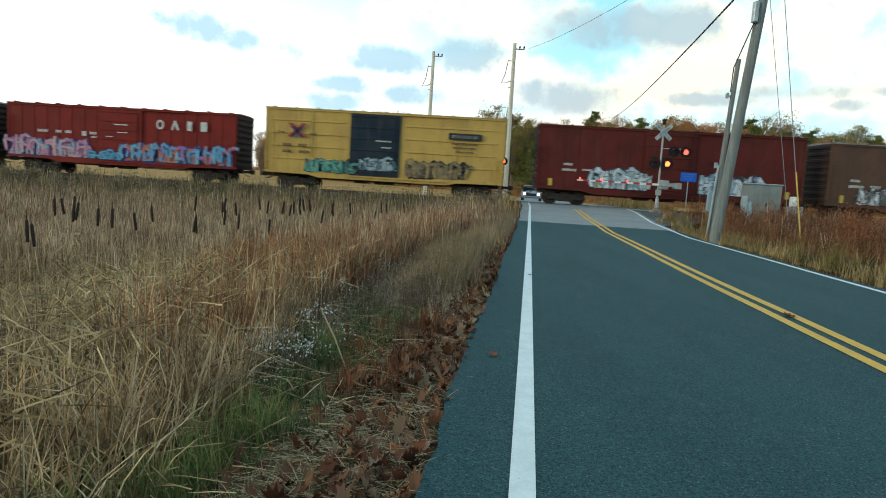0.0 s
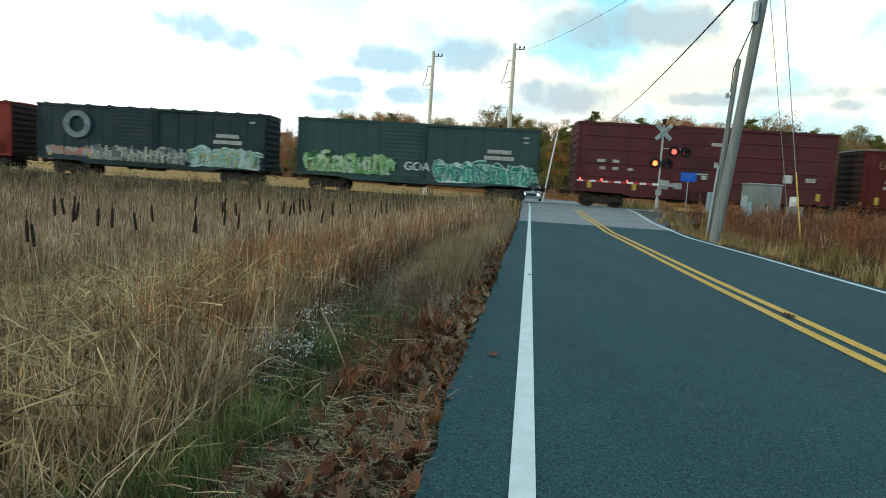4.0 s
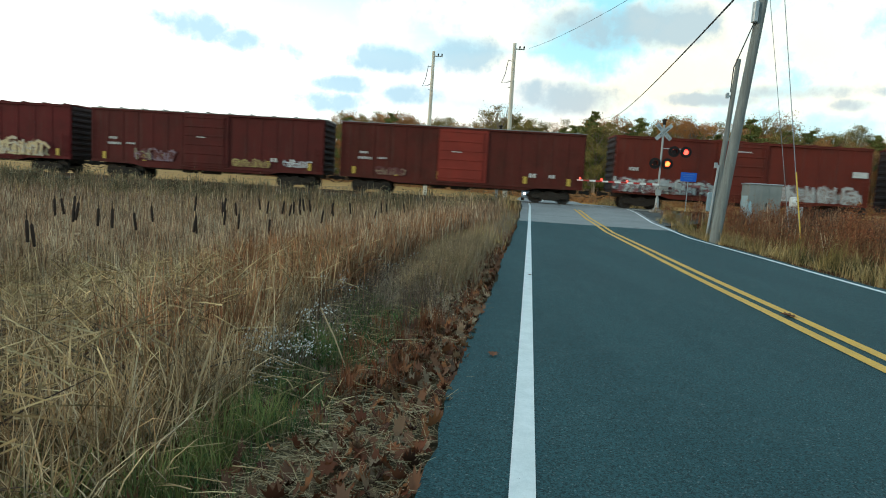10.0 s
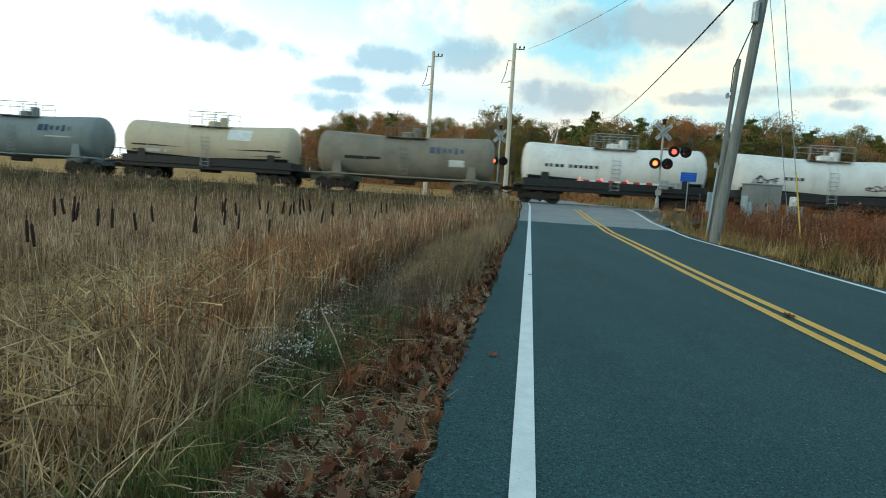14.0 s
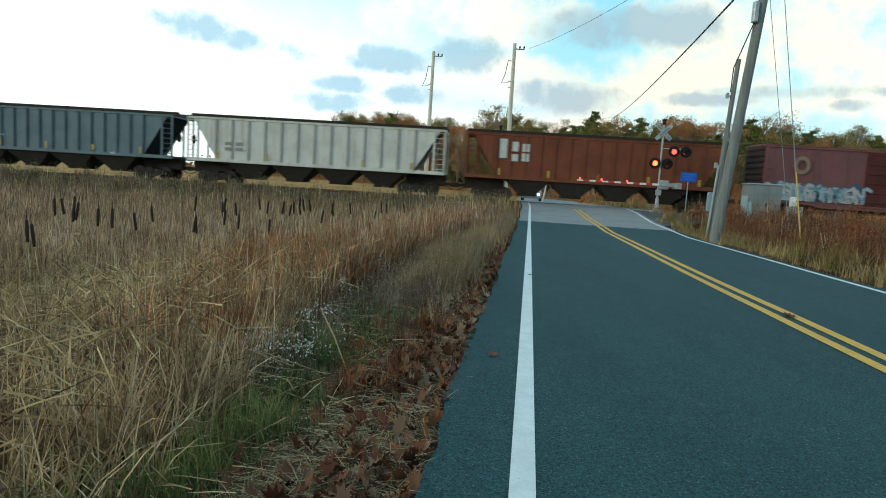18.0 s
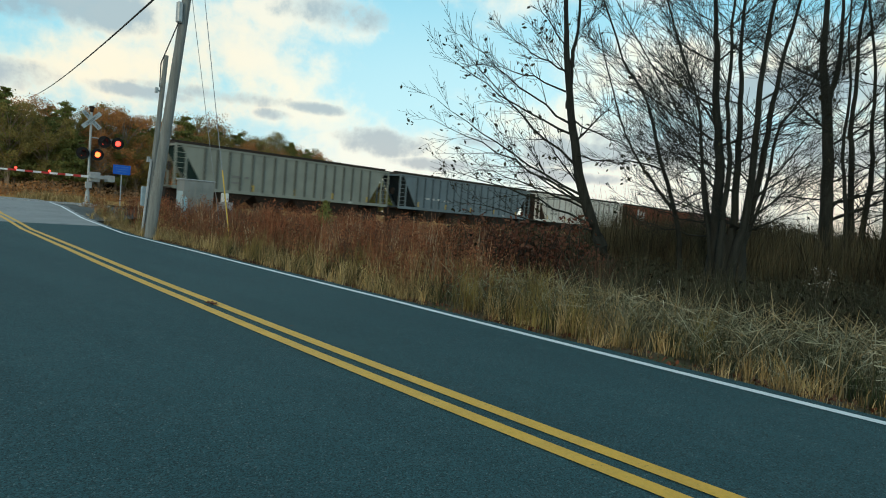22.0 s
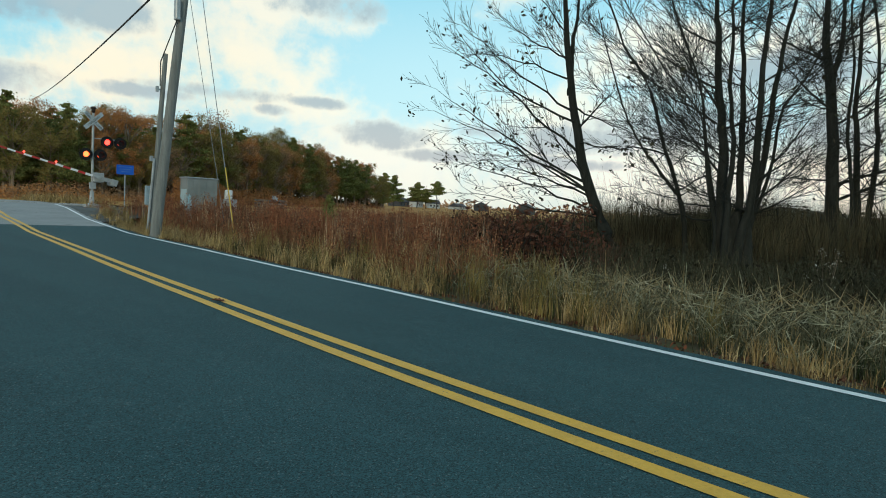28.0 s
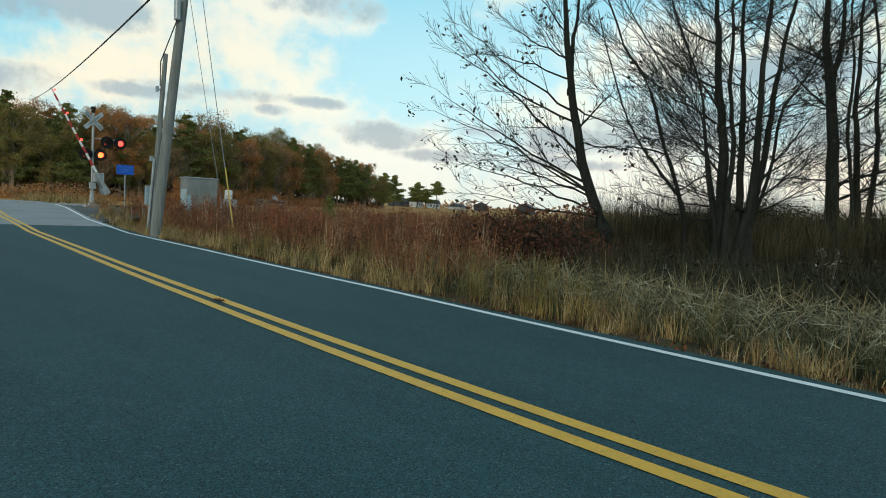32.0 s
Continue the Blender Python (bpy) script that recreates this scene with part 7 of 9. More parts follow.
    ts, tw = RNG.uniform(-60, 1.2, n), RNG.uniform(-9.5, -6.0, n)
    x, y = track_xy(ts, tw)
    x, y, k = tufted(x, y, 0.5, 40)
    blades("bank_grass", x, y, RNG.uniform(0.5, 1.0, n), RNG.uniform(0.02, 0.045, n), 0.3, GOLD, "golden grass at the foot of the bank", "grass", 3)
    # roadside: dark fine weeds in the ditch, an olive stand, rust and gold farther on
    for n, s0, s1, d0, d1, size, per, h0, h1, w0, w1, m, label, cat in (
            (1700, 5.6, 12.0, 0.45, 1.8, 0.14, 40, 0.2, 0.55, 0.003, 0.007, WEED_DARK, "fine dark purple-brown roadside weeds", "weeds"),
            (1800, 5.2, 13.0, 0.3, 1.7, 0.13, 30, 0.15, 0.5, 0.003, 0.008, GREY_WEED, "fine grey-brown roadside weeds", "weeds"),
            (5200, 7.6, 14.0, 0.4, 1.25, 0.16, 120, 0.3, 0.62, 0.004, 0.009, PALE_OLIVE, "pale olive grass stand on the verge", "grass"),
            (3000, 12.0, 40.0, 0.5, 1.7, 0.2, 60, 0.25, 0.6, 0.006, 0.014, PALE_OLIVE, "pale olive and grey verge grass", "grass"),
            (2600, 12.0, 30.0, 0.2, 0.8, 0.2, 40, 0.25, 0.55, 0.006, 0.014, GREY_WEED, "dark brown roadside weeds", "weeds"),
            (3500, 14.0, 40.0, 0.15, 1.5, 0.25, 70, 0.2, 0.6, 0.008, 0.018, GOLD, "golden and olive verge grass", "grass"),
            (2000, 14.0, 40.0, 0.2, 1.2, 0.2, 60, 0.25, 0.6, 0.006, 0.016, RUST_REED, "rust-red weeds along the verge", "weeds"),
            (700, 3.8, 6.0, 0.35, 0.9, 0.07, 36, 0.12, 0.34, 0.004, 0.009, RUST, "rust-brown low stems at the ditch edge", "weeds"),
            (2600, 6.0, 40.0, 0.02, 0.45, 0.12, 40, 0.05, 0.26, 0.005, 0.012, RUST, "rust-red low weeds at the pavement edge", "weeds")):
        x, y, d, s = scatter_road(n, s0, s1, d0, d1, -1)
        x, y, k = tufted(x, y, size, per)
        o = x * RN[0] + y * RN[1] - line_o("L", x * RU[0] + y * RU[1]) + 0.52
        x, y, k = x[o < 0], y[o < 0], k[o < 0]
        h = RNG.uniform(h0, h1, len(x)) * (0.5 + 0.5 * k)
        blades("verge_" + cat, x, y, h, RNG.uniform(w0, w1, len(x)), 0.4, m, label, cat, 3)
        if m in (WEED_DARK, GREY_WEED, PALE_OLIVE):
            q = np.repeat(np.arange(len(x)), 3)
            P = np.stack([x[q] + RNG.normal(0, 0.05, len(q)), y[q] + RNG.normal(0, 0.05, len(q)), ground_z(x[q], y[q]) + h[q] * RNG.uniform(0.45, 1.0, len(q))], 1)
            V, Q = leaf_quads(P, 0.010)
            tagged(new("weed_heads", raw_mesh("weed_heads", V, Q, m)), "tiny dry seed heads of the " + label, "weeds", kind="stuff")
    # low dark green grass in the ditch and near the eye
    x, y, d, s = scatter_road(15000, 0.8, 8.5, 0.55, 2.1, -1)
    ok = (d < bed_edge(s) + 0.05) & (d > np.interp(s, [1, 3, 4.2, 5, 8], [0.68, 0.74, 0.74, 0.68, 0.55]) + 0.10 * np.sin(5 * s))
    x, y, k = tufted(x[ok], y[ok], 0.06, 26)
    blades("green_grass", x, y, RNG.uniform(0.08, 0.26, len(x)) * (0.5 + 0.5 * k), RNG.uniform(0.004, 0.009, len(x)), 0.8, DITCH_GREEN, "dark green grass in the ditch", "grass", 4)
    x, y, d, s = scatter_road(3600, 1.2, 3.5, 0.95, 1.8, -1)
    x, y, k = tufted(x, y, 0.07, 40)
    blades("green_grass", x, y, RNG.uniform(0.15, 0.40, len(x)) * (0.5 + 0.5 * k), RNG.uniform(0.004, 0.007, len(x)), 0.7, YELLOW_GREEN, "yellow-green grass at the foot of the reeds", "grass", 4)
    x = -0.90 + RNG.normal(0, 0.05, 90)
    y = 5.05 + RNG.normal(0, 0.05, 90)
    blades("green_grass", x, y, RNG.uniform(0.15, 0.32, 90), RNG.uniform(0.006, 0.011, 90), 0.4, GREEN, "bright green grass tuft in the ditch", "grass", 4)
    x, y, d, s = scatter_road(800, 1.2, 8.5, 0.6, 2.0, -1)
    stalks("dry_straw", x, y, RNG.uniform(0.04, 0.18, len(x)), RNG.uniform(0.12, 0.40, len(x)), RNG.uniform(-0.2, 0.3, len(x)), RNG.uniform(0.003, 0.008, len(x)), BROKEN, "dry stalks fallen into the ditch", "straw")
    x, y, d, s = scatter_road(9500, 1.2, 8.0, 0.02, 0.85, -1)
    ok = RNG.random(len(x)) < np.interp(s, [1.2, 3.4, 4.2, 8], [1.0, 1.0, 0.45, 0.4])
    x, y = x[ok], y[ok]
    stalks("dry_straw", x, y, RNG.uniform(0.01, 0.05, len(x)), RNG.uniform(0.06, 0.20, len(x)), RNG.uniform(-0.1, 0.35, len(x)), RNG.uniform(0.002, 0.0045, len(x)), PALE_STRAW, "dry straw among fallen leaves", "straw")
    # the long broken stalks before the asters
    for k, (p, q) in enumerate((((-1.75, 4.75, 0.36), (-0.78, 4.45, 0.05)), ((-1.7, 4.4, 0.28), (-0.72, 4.15, 0.03)), ((-0.98, 5.15, 0.42), (-0.62, 4.45, 0.0)), ((-1.5, 4.25, 0.20), (-0.75, 3.95, 0.02)), ((-1.35, 5.4, 0.50), (-1.38, 5.35, 0.0)), ((-1.8, 4.6, 0.42), (-1.0, 4.35, 0.18)), ((-1.55, 3.6, 0.12), (-0.85, 3.55, 0.02)), ((-1.7, 4.55, 0.2), (-0.95, 4.5, 0.10)))):
        zp, zq = float(ground_z(p[0], p[1])) + p[2], float(ground_z(q[0], q[1])) + q[2] + 0.02
        single("reed_stalk", Geo().tube([(0, 0, 0), ((q[0] - p[0]) * 0.5, (q[1] - p[1]) * 0.5, (zq - zp) * 0.5 + 0.03), (q[0] - p[0], q[1] - p[1], zq - zp)], [0.007, 0.006, 0.004], 6), PALE_STRAW, "long broken pale reed stalk", "reed", pose(p[0], p[1], zp), "broken stalks in the ditch")


OAK = [(0.0, -0.5), (0.10, -0.32), (0.30, -0.30), (0.20, -0.12), (0.42, 0.0), (0.24, 0.10), (0.34, 0.30), (0.12, 0.28), (0.0, 0.52), (-0.12, 0.28), (-0.34, 0.30), (-0.24, 0.10), (-0.42, 0.0), (-0.20, -0.12), (-0.30, -0.30), (-0.10, -0.32)]


def leaf_litter(name, x, y, size, material, label, lift=0.03):
    """Lobed oak leaves, each curled and tilted on the ground."""
    P = np.array(OAK)
    n, k = len(x), len(P)
    th, cu = RNG.uniform(0, 2 * np.pi, n), RNG.uniform(-1.0, 4.2, n)
    tx, ty = RNG.normal(0, 0.75, n), RNG.normal(0, 0.75, n)
    nar = RNG.uniform(0.55, 1.0, n)
    z = ground_z(x, y)
    V = np.zeros((n, k + 1, 3))
    for i in range(k + 1):
        px, py = (P[i] if i < k else (0.0, 0.0))
        px, py = px * size * nar, py * size
        pz = cu * (px * px + 0.4 * py * py) / size + tx * px + ty * py
        V[:, i, 0] = x + px * np.cos(th) - py * np.sin(th)
        V[:, i, 1] = y + px * np.sin(th) + py * np.cos(th)
        V[:, i, 2] = z + lift + pz + 0.3 * size * np.abs(tx)
    b = (np.arange(n) * (k + 1))[:, None]
    T = np.concatenate([b + np.array([k, i, (i + 1) % k])[None] for i in range(k)], 1).reshape(-1, 3)
    return tagged(new(name, raw_mesh(name, V.reshape(-1, 3), T, material)), label, "fallen leaves", kind="stuff")


def make_litter():
    x, y, d, s = scatter_road(3900, 1.2, 8.0, 0.0, 1.0, -1)
    far = np.interp(s, [1.4, 2.6, 3.9, 6.0, 8.0], [0.62, 0.70, 0.78, 0.55, 0.36])
    ok = RNG.random(len(x)) < np.clip(1.6 - 1.3 * d / far, 0, 1) * (0.45 + 0.55 * patches(x, y, 2.3, 1.0))
    leaf_litter("fallen_leaves", x[ok], y[ok], RNG.uniform(0.04, 0.11, ok.sum()), LITTER, "brown and russet oak leaves along the road edge")
    x, y, d, s = scatter_road(1800, -9.0, 1.2, 0.0, 0.75, -1)
    leaf_litter("fallen_leaves", x, y, RNG.uniform(0.04, 0.10, len(x)), LITTER, "brown and russet oak leaves along the road edge")
    x, y, d, s = scatter_road(260, 1.4, 8.0, 0.5, 1.3, -1)
    leaf_litter("fallen_leaves", x, y, RNG.uniform(0.05, 0.12, len(x)), LITTER, "scattered oak leaves in the ditch")
    x, y, d, s = scatter_road(1500, 8.0, 24.0, 0.02, 0.4, -1)
    leaf_litter("fallen_leaves", x, y, RNG.uniform(0.06, 0.12, len(x)), LITTER, "brown and russet oak leaves along the road edge")
    x, y, d, s = scatter_road(2000, -3.0, 22.0, 0.02, 0.5, 1)
    leaf_litter("fallen_leaves", x, y, RNG.uniform(0.02, 0.055, len(x)), DULL_LITTER, "dull brown leaves under the roadside grass")
    for k, (px, py, sz) in enumerate(((0.43, 4.75, 0.11), (4.02, 7.22, 0.20), (1.32, 9.4, 0.07), (4.1, 5.6, 0.06))):
        P = [(a * sz, b * sz) for a, b in OAK]
        s_ = px * RU[0] + py * RU[1]
        g = Geo()
        g.v = [(a, b, 0.25 * abs(a) + 0.1 * b + 0.012) for a, b in P] + [(0, 0, 0.006)]
        g.f = [(len(P), i, (i + 1) % len(P)) for i in range(len(P))]
        single("fallen_leaf", g, LITTER, "curled brown oak leaf lying on the asphalt", "leaf", pose(px, py, float(road_z(s_)) + 0.008, 0, 0, 50 * k), "loose leaves on the road")


def make_cattails():
    random.seed(9)
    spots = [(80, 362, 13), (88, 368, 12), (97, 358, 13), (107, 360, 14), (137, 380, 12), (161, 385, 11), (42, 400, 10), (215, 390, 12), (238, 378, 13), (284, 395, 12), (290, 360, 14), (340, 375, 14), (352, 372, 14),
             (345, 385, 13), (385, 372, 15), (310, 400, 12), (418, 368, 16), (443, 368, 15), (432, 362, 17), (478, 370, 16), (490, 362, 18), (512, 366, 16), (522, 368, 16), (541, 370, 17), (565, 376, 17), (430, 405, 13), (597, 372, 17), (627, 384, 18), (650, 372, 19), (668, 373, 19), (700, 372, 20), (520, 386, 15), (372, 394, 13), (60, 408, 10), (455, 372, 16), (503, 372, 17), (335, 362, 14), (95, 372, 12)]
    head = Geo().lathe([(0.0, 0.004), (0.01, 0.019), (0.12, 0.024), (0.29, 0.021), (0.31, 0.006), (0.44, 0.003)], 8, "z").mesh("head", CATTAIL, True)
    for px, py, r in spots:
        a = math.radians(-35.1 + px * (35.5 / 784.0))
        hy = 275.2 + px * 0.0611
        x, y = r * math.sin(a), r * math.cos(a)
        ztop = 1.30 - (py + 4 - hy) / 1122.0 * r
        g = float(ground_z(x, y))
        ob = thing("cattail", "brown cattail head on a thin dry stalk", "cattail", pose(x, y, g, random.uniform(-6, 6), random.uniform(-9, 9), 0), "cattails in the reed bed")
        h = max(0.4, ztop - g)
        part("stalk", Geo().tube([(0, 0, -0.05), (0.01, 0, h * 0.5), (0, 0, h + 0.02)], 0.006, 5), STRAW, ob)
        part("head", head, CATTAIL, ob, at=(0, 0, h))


def aster(x, y, h, w, n, label):
    """A dry aster: a spray of thin stems with small white seed heads."""
    z = float(ground_z(x, y))
    ob = thing("aster", label, "weed", pose(x, y, z), "dry asters")
    g, P = Geo(), []
    for k in range(n // 9):
        e = Vector((random.gauss(0, w), random.gauss(0, w), h * random.uniform(0.6, 1.1)))
        g.tube([(0, 0, -0.03), e * 0.5 + Vector((0, 0, 0.1 * h)), e], [0.003, 0.002, 0.001], 3, False)
        P += [tuple(e + Vector((random.gauss(0, 0.04), random.gauss(0, 0.04), random.gauss(0, 0.03)))) for _ in range(9)]
    tagged(part("stem_spray", g, GREY_WEED, ob), kind="stuff")
    V, Q = leaf_quads(np.array(P), 0.0105)
    tagged(part("fluff", raw_mesh("seed_heads", V, Q, FLUFF), FLUFF, ob, "white fluffy seed heads"), kind="stuff")


def make_asters():
    random.seed(17)
    for x, y, h, w, n in ((-1.08, 4.8, 0.32, 0.15, 270), (-1.36, 4.8, 0.30, 0.14, 200), (-0.98, 5.15, 0.42, 0.08, 130), (-1.28, 4.5, 0.22, 0.14, 120), (-1.05, 7.6, 0.42, 0.22, 110), (-0.7, 9.8, 0.45, 0.25, 110), (12.6, 2.4, 1.3, 0.18, 160), (11.4, 4.9, 1.0, 0.16, 90)):
        aster(x, y, h, w, n, "dry aster with small white seed heads")


def make_right():
    # short golden tufts along the edge, taller olive and gold behind
    x, y, d, s = scatter_road(12000, -3.0, 34.0, 0.10, 1.3, 1)
    x, y, k = tufted(x, y, 0.08, 30)
    o = x * RN[0] + y * RN[1] - line_o("R", x * RU[0] + y * RU[1]) - 0.28
    x, y, k = x[o > 0], y[o > 0], k[o > 0]
    blades("verge_grass", x, y, RNG.uniform(0.12, 0.55, len(x)) * k * np.interp(x * RU[0] + y * RU[1], [3.0, 6.5], [0.85, 1.0]), RNG.uniform(0.005, 0.012, len(x)), 0.6, GOLD, "golden roadside grass in tufts", "grass", 4)
    x, y, d, s = scatter_road(6000, 1.0, 20.0, 0.5, 2.2, 1)
    ok = patches(x, y, 1.7, 2.0) > RNG.uniform(0.15, 0.75, len(x))
    x, y, k = tufted(x[ok], y[ok], 0.10, 36)
    o = x * RN[0] + y * RN[1] - line_o("R", x * RU[0] + y * RU[1]) - 0.3
    x, y, k, o = x[o > 0], y[o > 0], k[o > 0], o[o > 0]
    s = x * RU[0] + y * RU[1]
    x, y, k, o = x[s > 4.2], y[s > 4.2], k[s > 4.2], o[s > 4.2]
    blades("verge_grass", x, y, RNG.uniform(0.4, 1.05, len(x)) * (0.4 + 0.55 * k) * np.clip(0.45 + 0.45 * o, 0, 1), RNG.uniform(0.004, 0.010, len(x)), 0.45, GOLD, "tall golden verge grass", "grass", 4)
    x, y, d, s = scatter_road(6500, 1.0, 34.0, 0.4, 2.4, 1)
    ok = patches(x, y, 1.1, 5.0) > RNG.uniform(0.3, 0.8, len(x))
    x, y, k = tufted(x[ok], y[ok], 0.14, 50)
    blades("green_grass", x, y, RNG.uniform(0.4, 0.95, len(x)) * (0.4 + 0.6 * k), RNG.uniform(0.005, 0.011, len(x)), 0.45, OLIVE_GRASS, "olive green grass in the verge", "grass", 4)
    x, y, d, s = scatter_road(9000, -3.0, 18.0, 0.5, 3.6, 1)
    x, y, k = tufted(x, y, 0.15, 26)
    o = x * RN[0] + y * RN[1] - line_o("R", x * RU[0] + y * RU[1]) - 0.45
    x, y, k = x[o > 0], y[o > 0], k[o > 0]
    blades("green_grass", x, y, RNG.uniform(0.15, 0.55, len(x)) * (0.5 + 0.5 * k), RNG.uniform(0.006, 0.013, len(x)), 0.5, DARK_GRASS, "dark green undergrowth in the verge", "grass", 3)
    x, y, d, s = scatter_road(1300, -4.0, 17.0, 0.6, 3.8, 1)
    x, y, k = tufted(x, y, 0.2, 7)
    o = x * RN[0] + y * RN[1] - line_o("R", x * RU[0] + y * RU[1]) - 0.45
    x, y, k = x[o > 0], y[o > 0], k[o > 0]
    blades("verge_grass", x, y, RNG.uniform(0.35, 1.0, len(x)) * (0.6 + 0.4 * k) * np.clip(0.4 + 0.45 * o[o > 0], 0, 1), RNG.uniform(0.006, 0.012, len(x)), 0.45, PALE_GRASS, "pale dry grass stems in the verge", "grass", 4, kink=0.6)
    # tall weeds: stems in clumps, with withered leaves about their upper half
    for n, s0, s1, d0, d1, per, h0, h1, m, lm, nl, ls, label in (
            (9500, 7.0, 26.0, 1.1, 7.0, 26, 0.65, 1.35, BANK_BROWN, RUST, 4, 0.027, "rust-brown weeds in the verge"),
            (9000, 9.0, 36.0, 2.2, 20.0, 22, 1.0, 1.7, RUST, RUST, 5, 0.032, "tall rust-brown weeds"),
            (2600, 9.0, 36.0, 1.4, 18.0, 30, 0.9, 1.6, MID_REED, BANK_BROWN, 2, 0.030, "tall straw-coloured weed stalks"),
            (6500, 6.0, 36.0, 1.6, 18.0, 40, 0.7, 1.45, WEED_DARK, DARK_RUST, 5, 0.030, "dark dead weeds among the rust"),
            (4000, 24.0, 40.0, 0.6, 12.0, 40, 0.5, 1.25, GOLD, RUST, 3, 0.034, "golden weeds near the track")):
        x, y, d, s = scatter_road(n, s0, s1, d0, d1, 1)
        ok = (x < y * (1.12 + 0.55 * RNG.random(len(x)) ** 1.5)) | (d < 2.2)
        x, y, k = tufted(x[ok], y[ok], 0.22, per)
        dd = x * RN[0] + y * RN[1] - line_o("R", x * RU[0] + y * RU[1]) - 0.24
        keep = (dd > 0.7) & (x * TN[0] + y * TN[1] - TRACK < -3.4)
        x, y, k, dd = x[keep], y[keep], k[keep], dd[keep]
        h = RNG.uniform(h0, h1, len(x)) * (0.60 + 0.46 * k) * np.clip(0.42 + 0.2 * dd, 0, 1.08)
        blades("weeds", x, y, h, RNG.uniform(0.008, 0.022, len(x)), 0.22, m, label, "weeds", 3)
        q = np.repeat(np.arange(len(x)), nl)
        f = 1 - 0.55 * RNG.random(len(q)) ** 1.6
        P = np.stack([x[q] + RNG.normal(0, 0.07, len(q)), y[q] + RNG.normal(0, 0.07, len(q)), ground_z(x[q], y[q]) + h[q] * f * 0.97], 1)
        V, Q = leaf_quads(P, ls)
        tagged(new("weed_leaves", raw_mesh("weed_leaves", V, Q, lm)), "withered leaves of the " + label, "weeds", kind="stuff")
    x, y, d, s = scatter_road(9000, -7.0, 7.5, 0.7, 4.8, 1)
    x, y, k = tufted(x, y, 0.15, 14)
    blades("reeds", x, y, RNG.uniform(0.4, 0.95, len(x)) * (0.55 + 0.4 * k), RNG.uniform(0.005, 0.011, len(x)), 0.7, SILVER, "silvery green bent reeds", "reeds", 5, kink=0.5)
    x, y, d, s = scatter_road(8500, -7.0, 8.0, 0.8, 4.6, 1)
    stalks("broken_reeds", x, y, RNG.uniform(0.05, 0.62, len(x)), RNG.uniform(0.15, 0.5, len(x)), RNG.uniform(-0.9, 1.2, len(x)), RNG.uniform(0.006, 0.013, len(x)), SILVER_STALK, "silvery broken reed stalks", "reeds")
    x, y, d, s = scatter_road(2000, -7.0, 10.0, 1.2, 4.6, 1)
    stalks("broken_reeds", x, y, RNG.uniform(0.25, 0.6, len(x)), RNG.uniform(0.3, 0.6, len(x)), RNG.uniform(0.2, 1.3, len(x)), RNG.uniform(0.005, 0.010, len(x)), PALE_GRASS, "pale snapped reed stalks standing out of the tangle", "reeds")
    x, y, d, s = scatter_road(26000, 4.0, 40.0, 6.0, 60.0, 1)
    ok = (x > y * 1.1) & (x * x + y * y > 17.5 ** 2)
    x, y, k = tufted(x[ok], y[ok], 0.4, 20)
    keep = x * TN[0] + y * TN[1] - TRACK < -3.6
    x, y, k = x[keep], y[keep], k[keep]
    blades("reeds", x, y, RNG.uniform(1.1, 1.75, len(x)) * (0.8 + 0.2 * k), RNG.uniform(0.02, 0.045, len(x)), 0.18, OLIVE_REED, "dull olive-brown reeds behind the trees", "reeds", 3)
    # a small juniper in the weeds, and golden grass over the track
    n = 2600
    hgt = RNG.random(n) ** 0.8
    P = np.stack([19.9 + RNG.normal(0, 0.34, n) * (1.15 - hgt), 26.3 + RNG.normal(0, 0.34, n) * (1.15 - hgt), -0.5 + 2.15 * hgt], 1)
    V, Q = leaf_quads(P, 0.05)
    jn = thing("juniper", "small dark green juniper standing in the weeds", "shrub")
    part("stem", Geo().tube([(19.9, 26.3, -0.7), (19.92, 26.3, 0.6), (19.9, 26.3, 1.55)], [0.05, 0.035, 0.01], 6), BARK, jn)
    part("crown", raw_mesh("crown", V, Q, NEEDLES), NEEDLES, jn)
    n = 2600
    x, y, k = tufted(RNG.uniform(14.0, 19.5, n), RNG.uniform(54.0, 62.0, n), 0.4, 60)
    blades("verge_grass", x, y, RNG.uniform(0.6, 1.3, n) * (0.6 + 0.4 * k), RNG.uniform(0.03, 0.06, n), 0.3, GOLD, "golden grass beyond the track", "grass", 3)
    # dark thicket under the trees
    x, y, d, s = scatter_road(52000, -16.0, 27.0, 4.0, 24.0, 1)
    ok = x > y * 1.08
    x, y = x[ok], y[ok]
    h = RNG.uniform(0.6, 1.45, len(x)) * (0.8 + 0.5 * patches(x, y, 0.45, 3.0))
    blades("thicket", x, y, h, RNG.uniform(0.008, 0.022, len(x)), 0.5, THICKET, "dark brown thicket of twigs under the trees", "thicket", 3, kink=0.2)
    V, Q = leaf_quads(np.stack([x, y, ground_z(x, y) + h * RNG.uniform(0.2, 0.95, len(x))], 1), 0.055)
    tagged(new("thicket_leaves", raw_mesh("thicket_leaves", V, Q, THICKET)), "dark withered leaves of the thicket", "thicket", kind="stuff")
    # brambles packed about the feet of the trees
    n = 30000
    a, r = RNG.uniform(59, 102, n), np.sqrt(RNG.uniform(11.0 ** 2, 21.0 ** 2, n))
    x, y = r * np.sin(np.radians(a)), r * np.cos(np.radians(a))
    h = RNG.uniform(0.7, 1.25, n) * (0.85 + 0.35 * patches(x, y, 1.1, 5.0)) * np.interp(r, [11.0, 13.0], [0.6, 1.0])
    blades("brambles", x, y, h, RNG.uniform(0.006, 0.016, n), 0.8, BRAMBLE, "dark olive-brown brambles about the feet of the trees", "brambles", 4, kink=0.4)
